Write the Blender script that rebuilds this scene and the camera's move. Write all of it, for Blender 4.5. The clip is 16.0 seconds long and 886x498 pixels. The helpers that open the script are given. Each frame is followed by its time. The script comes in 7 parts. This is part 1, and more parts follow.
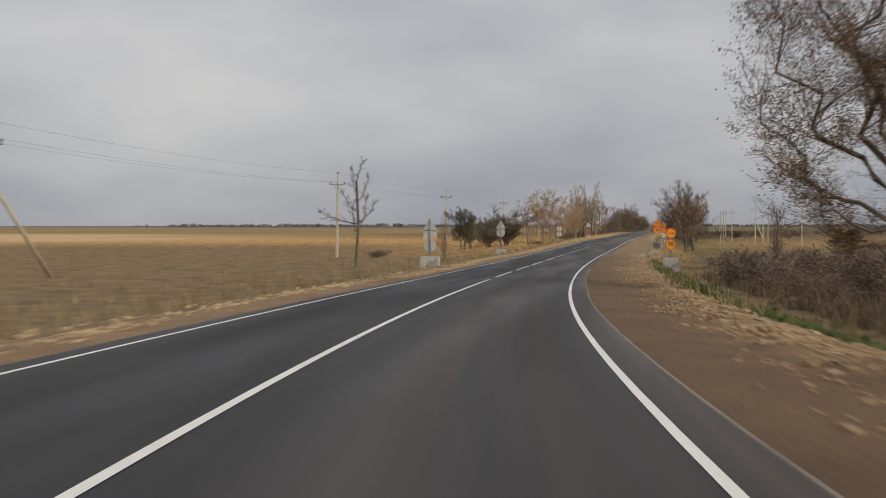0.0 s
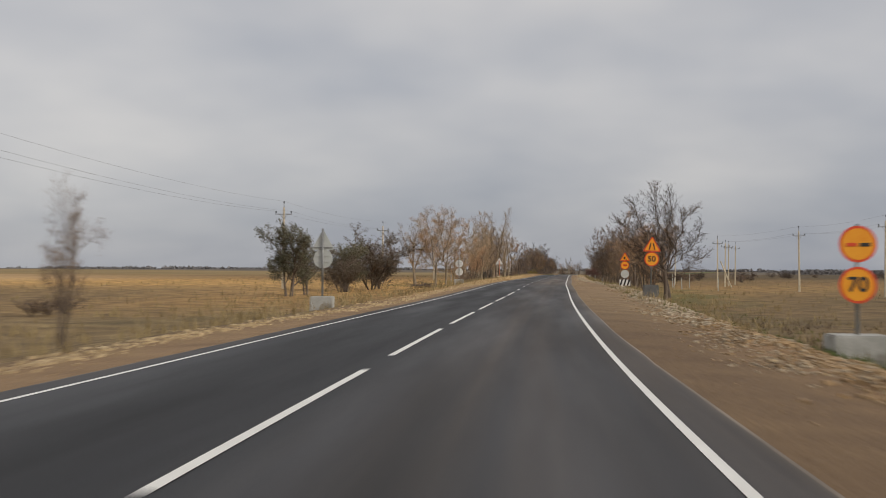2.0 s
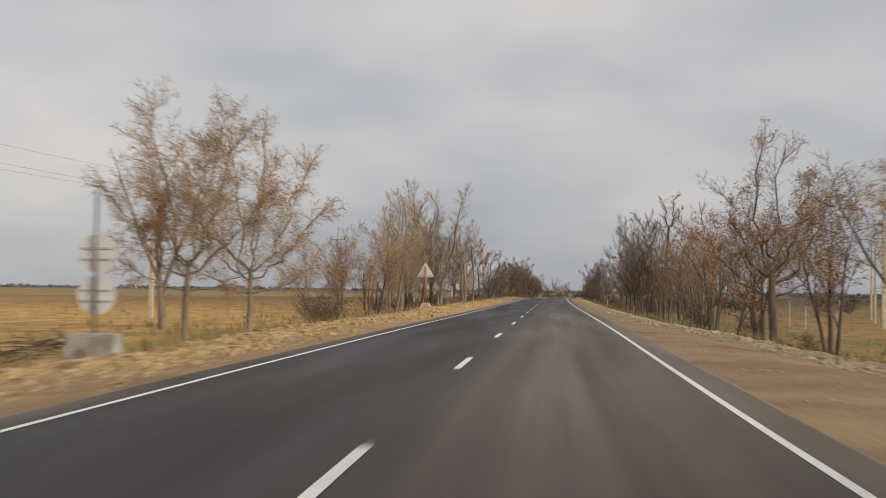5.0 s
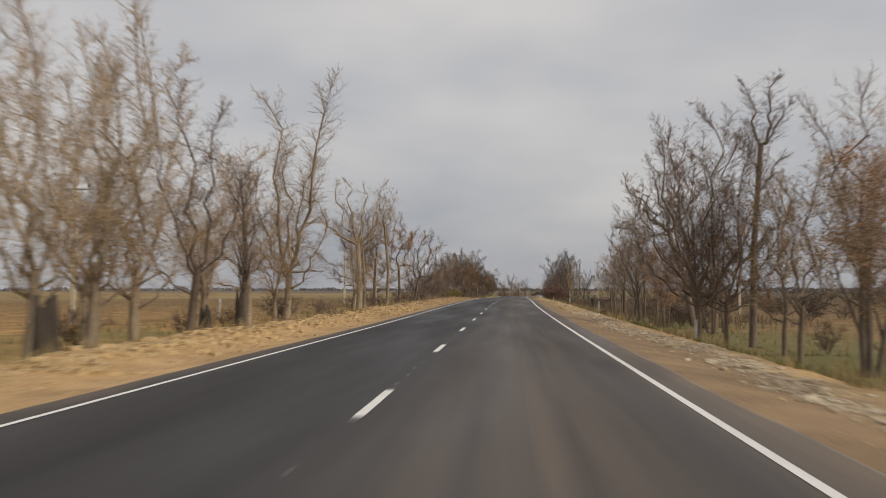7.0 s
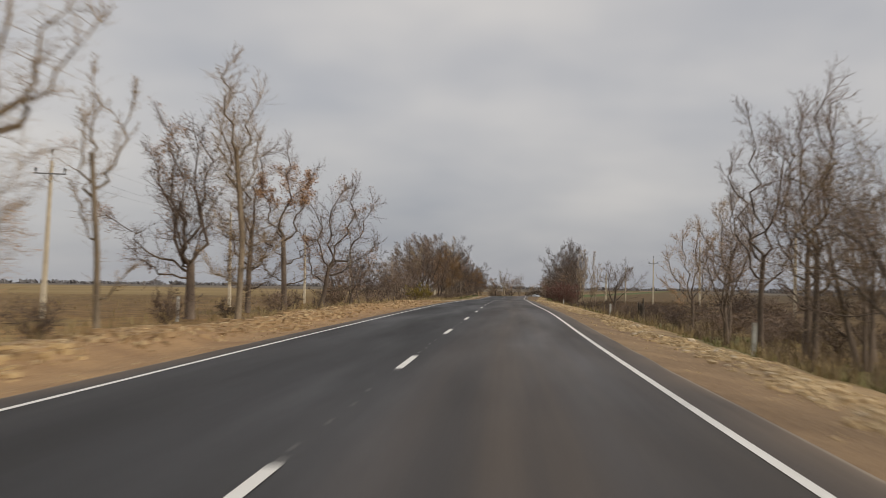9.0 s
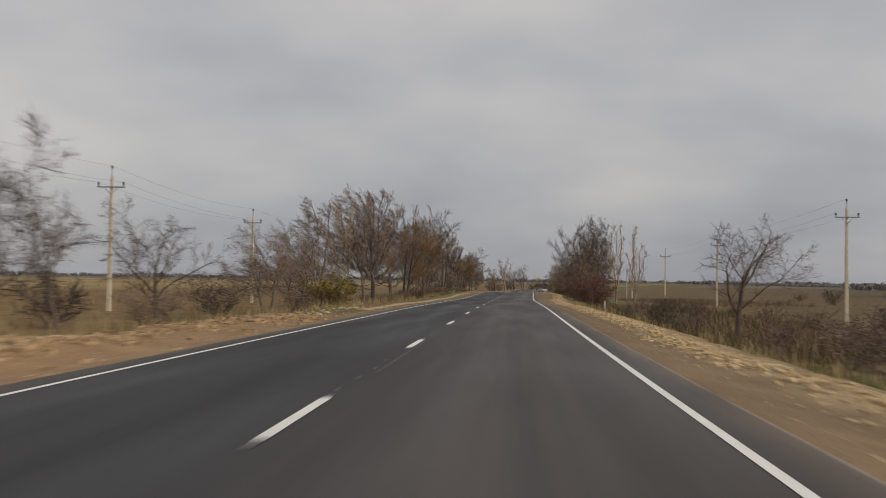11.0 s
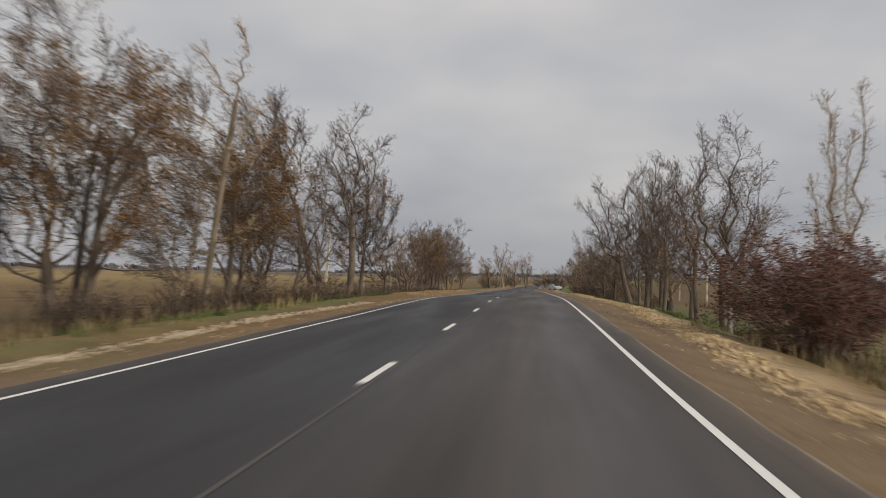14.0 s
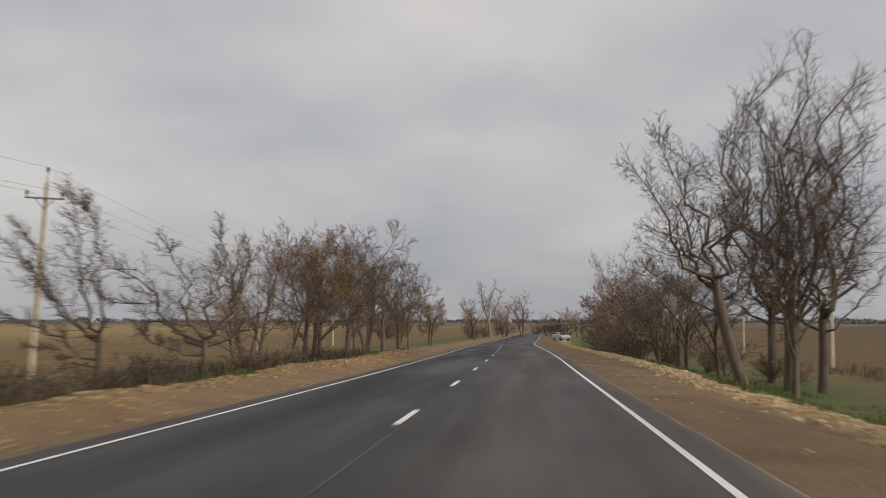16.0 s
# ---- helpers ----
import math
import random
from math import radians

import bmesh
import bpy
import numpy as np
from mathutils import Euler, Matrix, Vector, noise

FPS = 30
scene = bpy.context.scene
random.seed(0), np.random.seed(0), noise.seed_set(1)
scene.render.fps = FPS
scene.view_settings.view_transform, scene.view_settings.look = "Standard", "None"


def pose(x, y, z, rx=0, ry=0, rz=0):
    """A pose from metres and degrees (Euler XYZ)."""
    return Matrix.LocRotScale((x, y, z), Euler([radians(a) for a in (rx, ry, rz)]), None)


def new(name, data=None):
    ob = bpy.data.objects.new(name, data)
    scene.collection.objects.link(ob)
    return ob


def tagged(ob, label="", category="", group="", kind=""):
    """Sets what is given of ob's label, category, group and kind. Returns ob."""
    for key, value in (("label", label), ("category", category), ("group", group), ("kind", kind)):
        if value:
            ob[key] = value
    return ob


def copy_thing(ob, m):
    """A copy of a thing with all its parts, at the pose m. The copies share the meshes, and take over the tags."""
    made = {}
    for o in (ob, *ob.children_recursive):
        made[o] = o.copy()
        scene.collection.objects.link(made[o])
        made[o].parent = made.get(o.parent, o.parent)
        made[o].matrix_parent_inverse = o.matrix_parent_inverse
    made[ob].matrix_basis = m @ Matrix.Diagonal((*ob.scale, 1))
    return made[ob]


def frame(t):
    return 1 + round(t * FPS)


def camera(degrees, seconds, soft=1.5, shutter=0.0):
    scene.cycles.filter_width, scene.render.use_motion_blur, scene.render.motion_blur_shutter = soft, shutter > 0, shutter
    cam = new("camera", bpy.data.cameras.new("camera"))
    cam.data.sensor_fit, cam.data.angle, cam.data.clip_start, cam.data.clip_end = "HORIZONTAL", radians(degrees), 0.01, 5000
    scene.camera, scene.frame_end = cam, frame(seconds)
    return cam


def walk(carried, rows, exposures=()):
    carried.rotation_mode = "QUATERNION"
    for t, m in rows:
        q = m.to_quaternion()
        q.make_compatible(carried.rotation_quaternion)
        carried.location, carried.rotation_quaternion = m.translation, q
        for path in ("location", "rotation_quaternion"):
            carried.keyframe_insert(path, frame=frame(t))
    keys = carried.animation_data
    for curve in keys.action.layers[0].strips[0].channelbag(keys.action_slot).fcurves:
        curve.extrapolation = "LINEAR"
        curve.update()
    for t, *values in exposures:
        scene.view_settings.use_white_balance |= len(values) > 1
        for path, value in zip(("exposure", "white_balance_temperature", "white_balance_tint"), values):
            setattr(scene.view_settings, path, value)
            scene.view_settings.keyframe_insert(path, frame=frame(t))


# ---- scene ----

# ---------- camera and its drive ----------
cam = camera(44.68, 16.0, soft=0.7, shutter=0.38)
# seconds, x, y, z, heading, tilt, lean
PATH = [
    (0, 10.785, -194.435, 3.518, 11.992, -1.259, 0.048),
    (0.5, 8.173, -177.664, 3.057, 9.941, -0.444, 0.273),
    (1, 6.347, -160.807, 2.677, 8.431, -0.316, 0.991),
    (1.5, 5.061, -144.205, 2.398, 7.397, 0.221, 0.170),
    (2, 4.083, -127.785, 2.191, 6.747, 1.110, -0.269),
    (2.5, 3.224, -111.181, 2.057, 6.295, 0.699, -0.239),
    (3, 2.636, -94.702, 2.042, 5.752, 1.544, -1.034),
    (5.5, 1.526, -13.281, 2.180, 5.675, 2.256, -0.428),
    (6, 1.532, 3.629, 2.194, 4.430, 2.216, -0.484),
    (6.5, 1.505, 19.728, 2.185, 3.666, 2.076, -1.310),
    (7, 1.564, 36.783, 2.177, 3.485, 2.179, 0.033),
    (7.5, 1.580, 53.271, 2.157, 3.373, 1.925, -0.023),
    (8, 1.577, 70.345, 2.148, 3.291, 1.856, 0.076),
    (8.5, 1.639, 87.290, 2.125, 3.310, 1.977, -0.322),
    (9, 1.653, 103.400, 2.174, 3.095, 2.046, -0.699),
    (9.5, 1.820, 120.738, 2.199, 3.169, 1.806, -0.501),
    (12, 2.719, 205.439, 2.177, 3.228, 1.484, -0.905),
    (12.5, 2.919, 222.667, 2.080, 3.374, 1.323, -0.978),
    (13, 3.176, 239.976, 1.981, 3.623, 1.692, -1.396),
    (13.5, 3.400, 257.205, 1.870, 3.471, 1.594, -0.961),
    (14, 3.689, 274.837, 1.724, 3.293, 1.365, -1.144),
    (14.5, 3.991, 291.614, 1.706, 2.983, 1.861, -1.164),
    (15, 4.412, 309.108, 1.749, 2.714, 2.188, -0.620),
    (15.5, 4.925, 326.754, 1.810, 2.673, 3.362, -0.211),
    (16, 5.485, 343.731, 1.757, 3.117, 3.878, 0.022),
]


def drive(row):
    t, x, y, z, heading, tilt, lean = row
    return t, pose(x, y, z, 90 + tilt, 0, heading) @ pose(0, 0, 0, 0, 0, -lean)


# the film camera opens up a little on the sunlit straight
EXPOSURES = [(0, 0.02, 6500, 10), (3.2, 0.04, 6500, 10), (5.5, 0.15, 6670, 10), (6, -0.05, 6670, 10), (6.5, 0.00, 6670, 10), (7, 0.10, 6670, 10), (7.5, -0.04, 6670, 10), (8.5, -0.03, 6670, 10), (9, 0.05, 6670, 10), (9.5, -0.02, 6670, 10), (12, -0.10, 6640, 10), (13, -0.08, 6640, 10), (14, 0.06, 6640, 10), (16, 0.05, 6640, 10)]
walk(cam, [drive(r) for r in PATH], EXPOSURES)

# ---------- sky, sun ----------
SUN_HEIGHT, SUN_TURN = 27.0, 118.0      # degrees above the horizon; bearing clockwise from +y
world = bpy.data.worlds.new("overcast_sky")
scene.world = world
world.use_nodes = True
wt = world.node_tree
wt.nodes.clear()


def wnode(kind, **sets):
    n = wt.nodes.new(kind)
    for k, v in sets.items():
        n.inputs[k].default_value = v
    return n


def wmath(op, a, b=None):
    n = wt.nodes.new("ShaderNodeMath")
    n.operation = op
    for i, v in enumerate((a, b)):
        if v is None:
            continue
        if isinstance(v, (int, float)):
            n.inputs[i].default_value = v
        else:
            wt.links.new(v, n.inputs[i])
    return n.outputs[0]


sky = wt.nodes.new("ShaderNodeTexSky")
sky.sky_type = "NISHITA"
sky.sun_disc = False
sky.sun_elevation = radians(SUN_HEIGHT)
sky.sun_rotation = radians(SUN_TURN)
sky_dim = wt.nodes.new("ShaderNodeVectorMath")
sky_dim.operation = "SCALE"
sky_dim.inputs["Scale"].default_value = 0.09
wt.links.new(sky.outputs[0], sky_dim.inputs[0])
coord = wt.nodes.new("ShaderNodeTexCoord")
split = wt.nodes.new("ShaderNodeSeparateXYZ")
wt.links.new(coord.outputs["Generated"], split.inputs[0])
up = wmath("ADD", wmath("MAXIMUM", split.outputs[2], 0.0), 0.30)
flat = wt.nodes.new("ShaderNodeCombineXYZ")
wt.links.new(wmath("DIVIDE", split.outputs[0], up), flat.inputs[0])
wt.links.new(wmath("DIVIDE", split.outputs[1], up), flat.inputs[1])
big = wnode("ShaderNodeTexNoise", Scale=1.1, Detail=4.0, Roughness=0.45)
wt.links.new(flat.outputs[0], big.inputs["Vector"])
tone = wt.nodes.new("ShaderNodeValToRGB")
tone.color_ramp.elements[0].position, tone.color_ramp.elements[0].color = 0.32, (0.385, 0.402, 0.445, 1)
tone.color_ramp.elements[1].position, tone.color_ramp.elements[1].color = 0.68, (0.70, 0.672, 0.645, 1)
wt.links.new(big.outputs[0], tone.inputs[0])
low = wt.nodes.new("ShaderNodeValToRGB")      # thicker, greyer cloud towards the horizon
low.color_ramp.elements[0].position, low.color_ramp.elements[0].color = 0.0, (0.63, 0.66, 0.72, 1)
low.color_ramp.elements[1].position, low.color_ramp.elements[1].color = 0.17, (1, 1, 1, 1)
wt.links.new(split.outputs[2], low.inputs[0])
cloud = wt.nodes.new("ShaderNodeMixRGB")
cloud.blend_type = "MULTIPLY"
cloud.inputs[0].default_value = 1.0
wt.links.new(tone.outputs[0], cloud.inputs[1])
wt.links.new(low.outputs[0], cloud.inputs[2])
veil = wt.nodes.new("ShaderNodeMixRGB")
veil.inputs[0].default_value = 0.93
wt.links.new(sky_dim.outputs[0], veil.inputs[1])
wt.links.new(cloud.outputs[0], veil.inputs[2])
back = wnode("ShaderNodeBackground", Strength=1.0)
wt.links.new(veil.outputs[0], back.inputs[0])
wout = wt.nodes.new("ShaderNodeOutputWorld")
wt.links.new(back.outputs[0], wout.inputs[0])

sun = new("sun", bpy.data.lights.new("sun", "SUN"))
sun.data.energy, sun.data.angle, sun.data.color = 1.8, radians(10), (1.0, 0.93, 0.82)
sun.rotation_euler = (radians(90 - SUN_HEIGHT), 0, radians(180 - SUN_TURN))
scene.view_settings.exposure = 0.0


# ---------- materials ----------
def shade(name, dark, light, scale=4.0, rough=0.85, bump=0.3, bump_scale=30.0, stretch=(1, 1, 1), coords="Object",
          fine=0.35, metallic=0.0, by_object=0.0, patch=None, patch_scale=0.3, distance=0.02):
    """Two tones mixed by coarse and fine noise, with relief; patch: a third tone in broad patches."""
    m = bpy.data.materials.new(name)
    m.use_nodes = True
    nt = m.node_tree
    bs = nt.nodes["Principled BSDF"]
    tc = nt.nodes.new("ShaderNodeTexCoord")
    mp = nt.nodes.new("ShaderNodeMapping")
    mp.inputs["Scale"].default_value = stretch
    nt.links.new(tc.outputs[coords], mp.inputs[0])
    n1 = nt.nodes.new("ShaderNodeTexNoise")
    n1.inputs["Scale"].default_value, n1.inputs["Detail"].default_value = scale, 5
    n2 = nt.nodes.new("ShaderNodeTexNoise")
    n2.inputs["Scale"].default_value, n2.inputs["Detail"].default_value = bump_scale, 3
    nt.links.new(mp.outputs[0], n1.inputs["Vector"])
    nt.links.new(mp.outputs[0], n2.inputs["Vector"])
    mixf = nt.nodes.new("ShaderNodeMix")
    mixf.inputs[0].default_value = fine
    nt.links.new(n1.outputs[0], mixf.inputs[2])
    nt.links.new(n2.outputs[0], mixf.inputs[3])
    rp = nt.nodes.new("ShaderNodeValToRGB")
    rp.color_ramp.elements[0].position, rp.color_ramp.elements[0].color = 0.33, (*dark, 1)
    rp.color_ramp.elements[1].position, rp.color_ramp.elements[1].color = 0.67, (*light, 1)
    nt.links.new(mixf.outputs[0], rp.inputs[0])
    col = rp.outputs[0]
    if patch:
        n3 = nt.nodes.new("ShaderNodeTexNoise")
        n3.inputs["Scale"].default_value, n3.inputs["Detail"].default_value = patch_scale, 4
        nt.links.new(mp.outputs[0], n3.inputs["Vector"])
        r3 = nt.nodes.new("ShaderNodeValToRGB")
        r3.color_ramp.elements[0].position, r3.color_ramp.elements[1].position = 0.5, 0.62
        nt.links.new(n3.outputs[0], r3.inputs[0])
        mx = nt.nodes.new("ShaderNodeMixRGB")
        nt.links.new(r3.outputs[0], mx.inputs[0])
        nt.links.new(col, mx.inputs[1])
        mx.inputs[2].default_value = (*patch, 1)
        col = mx.outputs[0]
    if by_object:
        oi = nt.nodes.new("ShaderNodeObjectInfo")
        hs = nt.nodes.new("ShaderNodeHueSaturation")
        mr = nt.nodes.new("ShaderNodeMapRange")
        mr.inputs["To Min"].default_value, mr.inputs["To Max"].default_value = 1 - by_object, 1 + by_object
        nt.links.new(oi.outputs["Random"], mr.inputs[0])
        nt.links.new(mr.outputs[0], hs.inputs["Value"])
        nt.links.new(col, hs.inputs["Color"])
        col = hs.outputs[0]
    nt.links.new(col, bs.inputs["Base Color"])
    bs.inputs["Roughness"].default_value = rough
    bs.inputs["Metallic"].default_value = metallic
    bp = nt.nodes.new("ShaderNodeBump")
    bp.inputs["Strength"].default_value, bp.inputs["Distance"].default_value = bump, distance
    nt.links.new(n2.outputs[0], bp.inputs["Height"])
    nt.links.new(bp.outputs[0], bs.inputs["Normal"])
    return m


def road_nodes(m):
    """Lateral distance and distance along the road, from the sheet's own coordinates."""
    nt = m.node_tree
    uv = nt.nodes.new("ShaderNodeUVMap")
    uv.uv_map = "along"
    sp = nt.nodes.new("ShaderNodeSeparateXYZ")
    nt.links.new(uv.outputs[0], sp.inputs[0])
    return nt, sp.outputs[0], sp.outputs[1], uv.outputs[0]


def ramp(nt, src, stops):
    r = nt.nodes.new("ShaderNodeValToRGB")
    e = r.color_ramp.elements
    while len(e) < len(stops):
        e.new(0.5)
    for el, (pos, c) in zip(e, stops):
        el.position, el.color = pos, (*c, 1) if isinstance(c, tuple) else (c, c, c, 1)
    nt.links.new(src, r.inputs[0])
    return r.outputs[0]


def span(nt, src, a, b):
    r = nt.nodes.new("ShaderNodeMapRange")
    r.inputs[1].default_value, r.inputs[2].default_value = a, b
    nt.links.new(src, r.inputs[0])
    return r.outputs[0]


def noise_at(nt, vec, scale, detail=4, stretch=(1, 1, 1)):
    mp = nt.nodes.new("ShaderNodeMapping")
    mp.inputs["Scale"].default_value = stretch
    nt.links.new(vec, mp.inputs[0])
    n = nt.nodes.new("ShaderNodeTexNoise")
    n.inputs["Scale"].default_value, n.inputs["Detail"].default_value = scale, detail
    nt.links.new(mp.outputs[0], n.inputs["Vector"])
    return n.outputs[0]


def blend(nt, fac, a, b, how="MIX"):
    x = nt.nodes.new("ShaderNodeMixRGB")
    x.blend_type = how
    for i, v in enumerate((fac, a, b)):
        if isinstance(v, tuple):
            x.inputs[i].default_value = (*v, 1)
        elif isinstance(v, (int, float)):
            x.inputs[i].default_value = (v, v, v, 1) if i else v
        else:
            nt.links.new(v, x.inputs[i])
    return x.outputs[0]


def asphalt_material():
    m = bpy.data.materials.new("new_asphalt")
    m.use_nodes = True
    nt, d, s, uv = road_nodes(m)
    bs = nt.nodes["Principled BSDF"]
    grain = noise_at(nt, uv, 55, 2)
    broad = noise_at(nt, uv, 1.0, 4, (0.9, 0.05, 1))
    base = ramp(nt, grain, [(0.3, (0.013, 0.0135, 0.016)), (0.7, (0.039, 0.0385, 0.042))])
    base = blend(nt, 0.7, base, ramp(nt, broad, [(0.35, 0.45), (0.65, 1.25)]), "MULTIPLY")
    base = blend(nt, 1.0, base, ramp(nt, span(nt, d, -3.5, 4.3), [(0.0, 0.95), (0.12, 0.80), (0.42, 0.78), (0.50, 1.08), (1.0, 1.08)]), "MULTIPLY")
    # pale dust carried out on the tyres, in streaks between and along the wheel tracks
    streak = noise_at(nt, uv, 1.0, 5, (2.2, 0.035, 1))
    band = ramp(nt, span(nt, d, -3.5, 4.3), [(0.0, 0.10), (0.30, 0.04), (0.47, 0.08), (0.52, 0.38), (0.60, 0.50), (0.68, 1.0), (0.76, 0.72), (0.86, 0.40), (0.93, 0.9), (1.0, 1.0)])
    dust = blend(nt, 1.0, ramp(nt, streak, [(0.30, 0.12), (0.74, 0.85)]), band, "MULTIPLY")
    # denser from about s -20 to 30: dust, plus a sunlit patch painted in
    dust_and_sun = ramp(nt, span(nt, s, -120, 420), [(0.0, 0.35), (0.17, 0.5), (0.20, 1.0), (0.27, 0.9), (0.36, 0.6), (0.58, 0.45), (1.0, 0.40)])
    dust = blend(nt, 1.0, dust, dust_and_sun, "MULTIPLY")
    dusty_sun_film = ramp(nt, span(nt, s, -120, 420), [(0.0, 0.0), (0.16, 0.05), (0.19, 0.26), (0.26, 0.20), (0.36, 0.07), (1.0, 0.03)])
    dusty_sun_film = blend(nt, 1.0, dusty_sun_film, ramp(nt, span(nt, d, -3.5, 4.3), [(0.0, 0.15), (0.40, 0.30), (0.52, 0.9), (1.0, 1.0)]), "MULTIPLY")
    dust = blend(nt, 1.0, dust, dusty_sun_film, "ADD")
    col = blend(nt, dust, base, (0.20, 0.152, 0.112))
    # earth swept over the asphalt outside the edge lines, in uneven tongues
    ragged = noise_at(nt, uv, 1.0, 5, (1.2, 0.35, 1))
    swept = blend(nt, 1.0, ramp(nt, span(nt, d, -4.3, 4.6), [(0.0, 0.9), (0.06, 0.7), (0.11, 0.0), (0.90, 0.0), (0.945, 0.55), (1.0, 0.95)]), ramp(nt, ragged, [(0.32, 0.35), (0.62, 1.0)]), "MULTIPLY")
    swept = blend(nt, 1.0, swept, ramp(nt, span(nt, s, -200, 500), [(0.0, 0.2), (0.15, 0.35), (0.24, 1.0), (0.5, 1.0), (0.62, 0.6), (1.0, 0.6)]), "MULTIPLY")
    col = blend(nt, swept, col, (0.175, 0.128, 0.088))
    rim = blend(nt, 1.0, ramp(nt, span(nt, d, 4.34, 4.48), [(0.0, 0.0), (0.45, 0.12), (0.66, 0.7), (1.0, 0.8)]), ramp(nt, ragged, [(0.30, 0.2), (0.55, 1.0)]), "MULTIPLY")
    rim = blend(nt, 1.0, rim, blend(nt, 1.0, ramp(nt, span(nt, d, -3.95, -3.80), [(0.0, 0.7), (0.4, 0.5), (0.8, 0.0)]), ramp(nt, ragged, [(0.36, 0.1), (0.56, 1.0)]), "MULTIPLY"), "LIGHTEN")
    col = blend(nt, rim, col, (0.30, 0.245, 0.185))
    nt.links.new(col, bs.inputs["Base Color"])
    sheen = noise_at(nt, uv, 1.0, 4, (0.55, 0.05, 1))
    nt.links.new(ramp(nt, sheen, [(0.32, 0.50), (0.66, 0.74)]), bs.inputs["Roughness"])
    bs.inputs["Specular IOR Level"].default_value = 0.29
    bp = nt.nodes.new("ShaderNodeBump")
    bp.inputs["Strength"].default_value, bp.inputs["Distance"].default_value = 0.35, 0.006
    nt.links.new(grain, bp.inputs["Height"])
    nt.links.new(bp.outputs[0], bs.inputs["Normal"])
    return m


def ground_material():
    """Packed clay verge by the road, rough grass beyond it, ploughed and stubble fields far off."""
    m = bpy.data.materials.new("verge_and_fields")
    m.use_nodes = True
    nt, d, s, uv = road_nodes(m)
    bs = nt.nodes["Principled BSDF"]
    fine = noise_at(nt, uv, 9, 5)
    mid = noise_at(nt, uv, 0.55, 5)
    wide = noise_at(nt, uv, 0.02, 4, (1, 0.25, 1))
    clay = ramp(nt, blend(nt, 0.5, fine, mid), [(0.36, (0.26, 0.156, 0.080)), (0.64, (0.47, 0.306, 0.160))])
    grass = ramp(nt, blend(nt, 0.55, fine, mid), [(0.36, (0.15, 0.088, 0.030)), (0.52, (0.335, 0.203, 0.074)), (0.68, (0.53, 0.345, 0.135))])
    green = ramp(nt, fine, [(0.35, (0.082, 0.080, 0.019)), (0.65, (0.21, 0.190, 0.052))])
    stubble = ramp(nt, wide, [(0.35, (0.48, 0.32, 0.14)), (0.65, (0.62, 0.43, 0.21))])
    plough = ramp(nt, wide, [(0.35, (0.11, 0.088, 0.064)), (0.65, (0.165, 0.133, 0.095))])
    def calc(op, a, b):
        n = nt.nodes.new("ShaderNodeMath")
        n.operation = op
        for k, v in enumerate((a, b)):
            if isinstance(v, float):
                n.inputs[k].default_value = v
            else:
                nt.links.new(v, n.inputs[k])
        return n.outputs[0]

    # the right bank's crest wanders outwards, and the bands of earth with it
    out = ramp(nt, span(nt, s, -200, 500), [(0.0, 0.233), (0.1, 0.3), (0.143, 0.4), (0.2, 0.733), (0.257, 0.867), (0.329, 0.1), (0.7, 0.033), (0.786, 0.567)])
    out = calc("MULTIPLY", calc("MULTIPLY", out, 3.0), calc("GREATER_THAN", d, 0.0))
    d = calc("SUBTRACT", d, out)
    away = nt.nodes.new("ShaderNodeMath")
    away.operation = "ABSOLUTE"
    nt.links.new(d, away.inputs[0])
    # grass comes close to the road on the left past the rows
    close = ramp(nt, span(nt, s, -200, 500), [(0.0, 0.35), (0.24, 0.35), (0.29, 0.0), (0.56, 0.0), (0.60, 0.8), (0.77, 0.8), (0.80, 0.05), (1.0, 0.05)])
    close = calc("MULTIPLY", calc("MULTIPLY", close, 3.0), calc("LESS_THAN", d, 0.0))
    wob = nt.nodes.new("ShaderNodeMath")
    wob.operation = "MULTIPLY_ADD"
    nt.links.new(mid, wob.inputs[0])
    wob.inputs[1].default_value = 3.0
    nt.links.new(calc("ADD", away.outputs[0], close), wob.inputs[2])
    off = wob.outputs[0]
    tufty = noise_at(nt, uv, 0.085, 4, (1, 0.5, 1))
    patch = ramp(nt, tufty, [(0.50, 0.0), (0.60, 1.0)])
    near = blend(nt, 1.0, patch, ramp(nt, span(nt, off, 6, 26), [(0.0, 0.0), (0.18, 1.0), (0.6, 0.8), (1.0, 0.15)]), "MULTIPLY")
    near = blend(nt, 1.0, near, ramp(nt, span(nt, s, -60, 20), [(0, 0.25), (1, 1.0)]), "MULTIPLY")
    meadow = blend(nt, near, grass, green)
    # straw on the first fields, brightened in colour where sunlit; greener land past them
    season_and_sun = ramp(nt, span(nt, s, -200, 500), [(0.0, (0.56, 0.62, 0.70)), (0.17, (0.64, 0.69, 0.76)), (0.20, (1.0, 0.95, 0.87)), (0.29, (1.60, 1.50, 1.24)), (0.37, (1.54, 1.44, 1.18)), (0.45, (0.94, 0.86, 0.72)), (0.54, (0.63, 0.59, 0.50)), (0.62, (0.54, 0.505, 0.41)), (1.0, (0.49, 0.49, 0.39))])
    # browner, weedy pasture on the right of the first bend
    weedy = blend(nt, 1.0, ramp(nt, span(nt, d, 6, 12), [(0, 0.0), (1, 1.0)]), ramp(nt, span(nt, s, -60, 20), [(0, 1.0), (1, 0.5)]), "MULTIPLY")
    season_and_sun = blend(nt, weedy, season_and_sun, (0.52, 0.545, 0.60))
    # duller open pasture behind the first tree rows
    open_l = blend(nt, 1.0, ramp(nt, span(nt, d, -36, -20), [(0, 1.0), (1, 0.0)]), ramp(nt, span(nt, s, -40, 20), [(0, 1.0), (1, 0.0)]), "MULTIPLY")
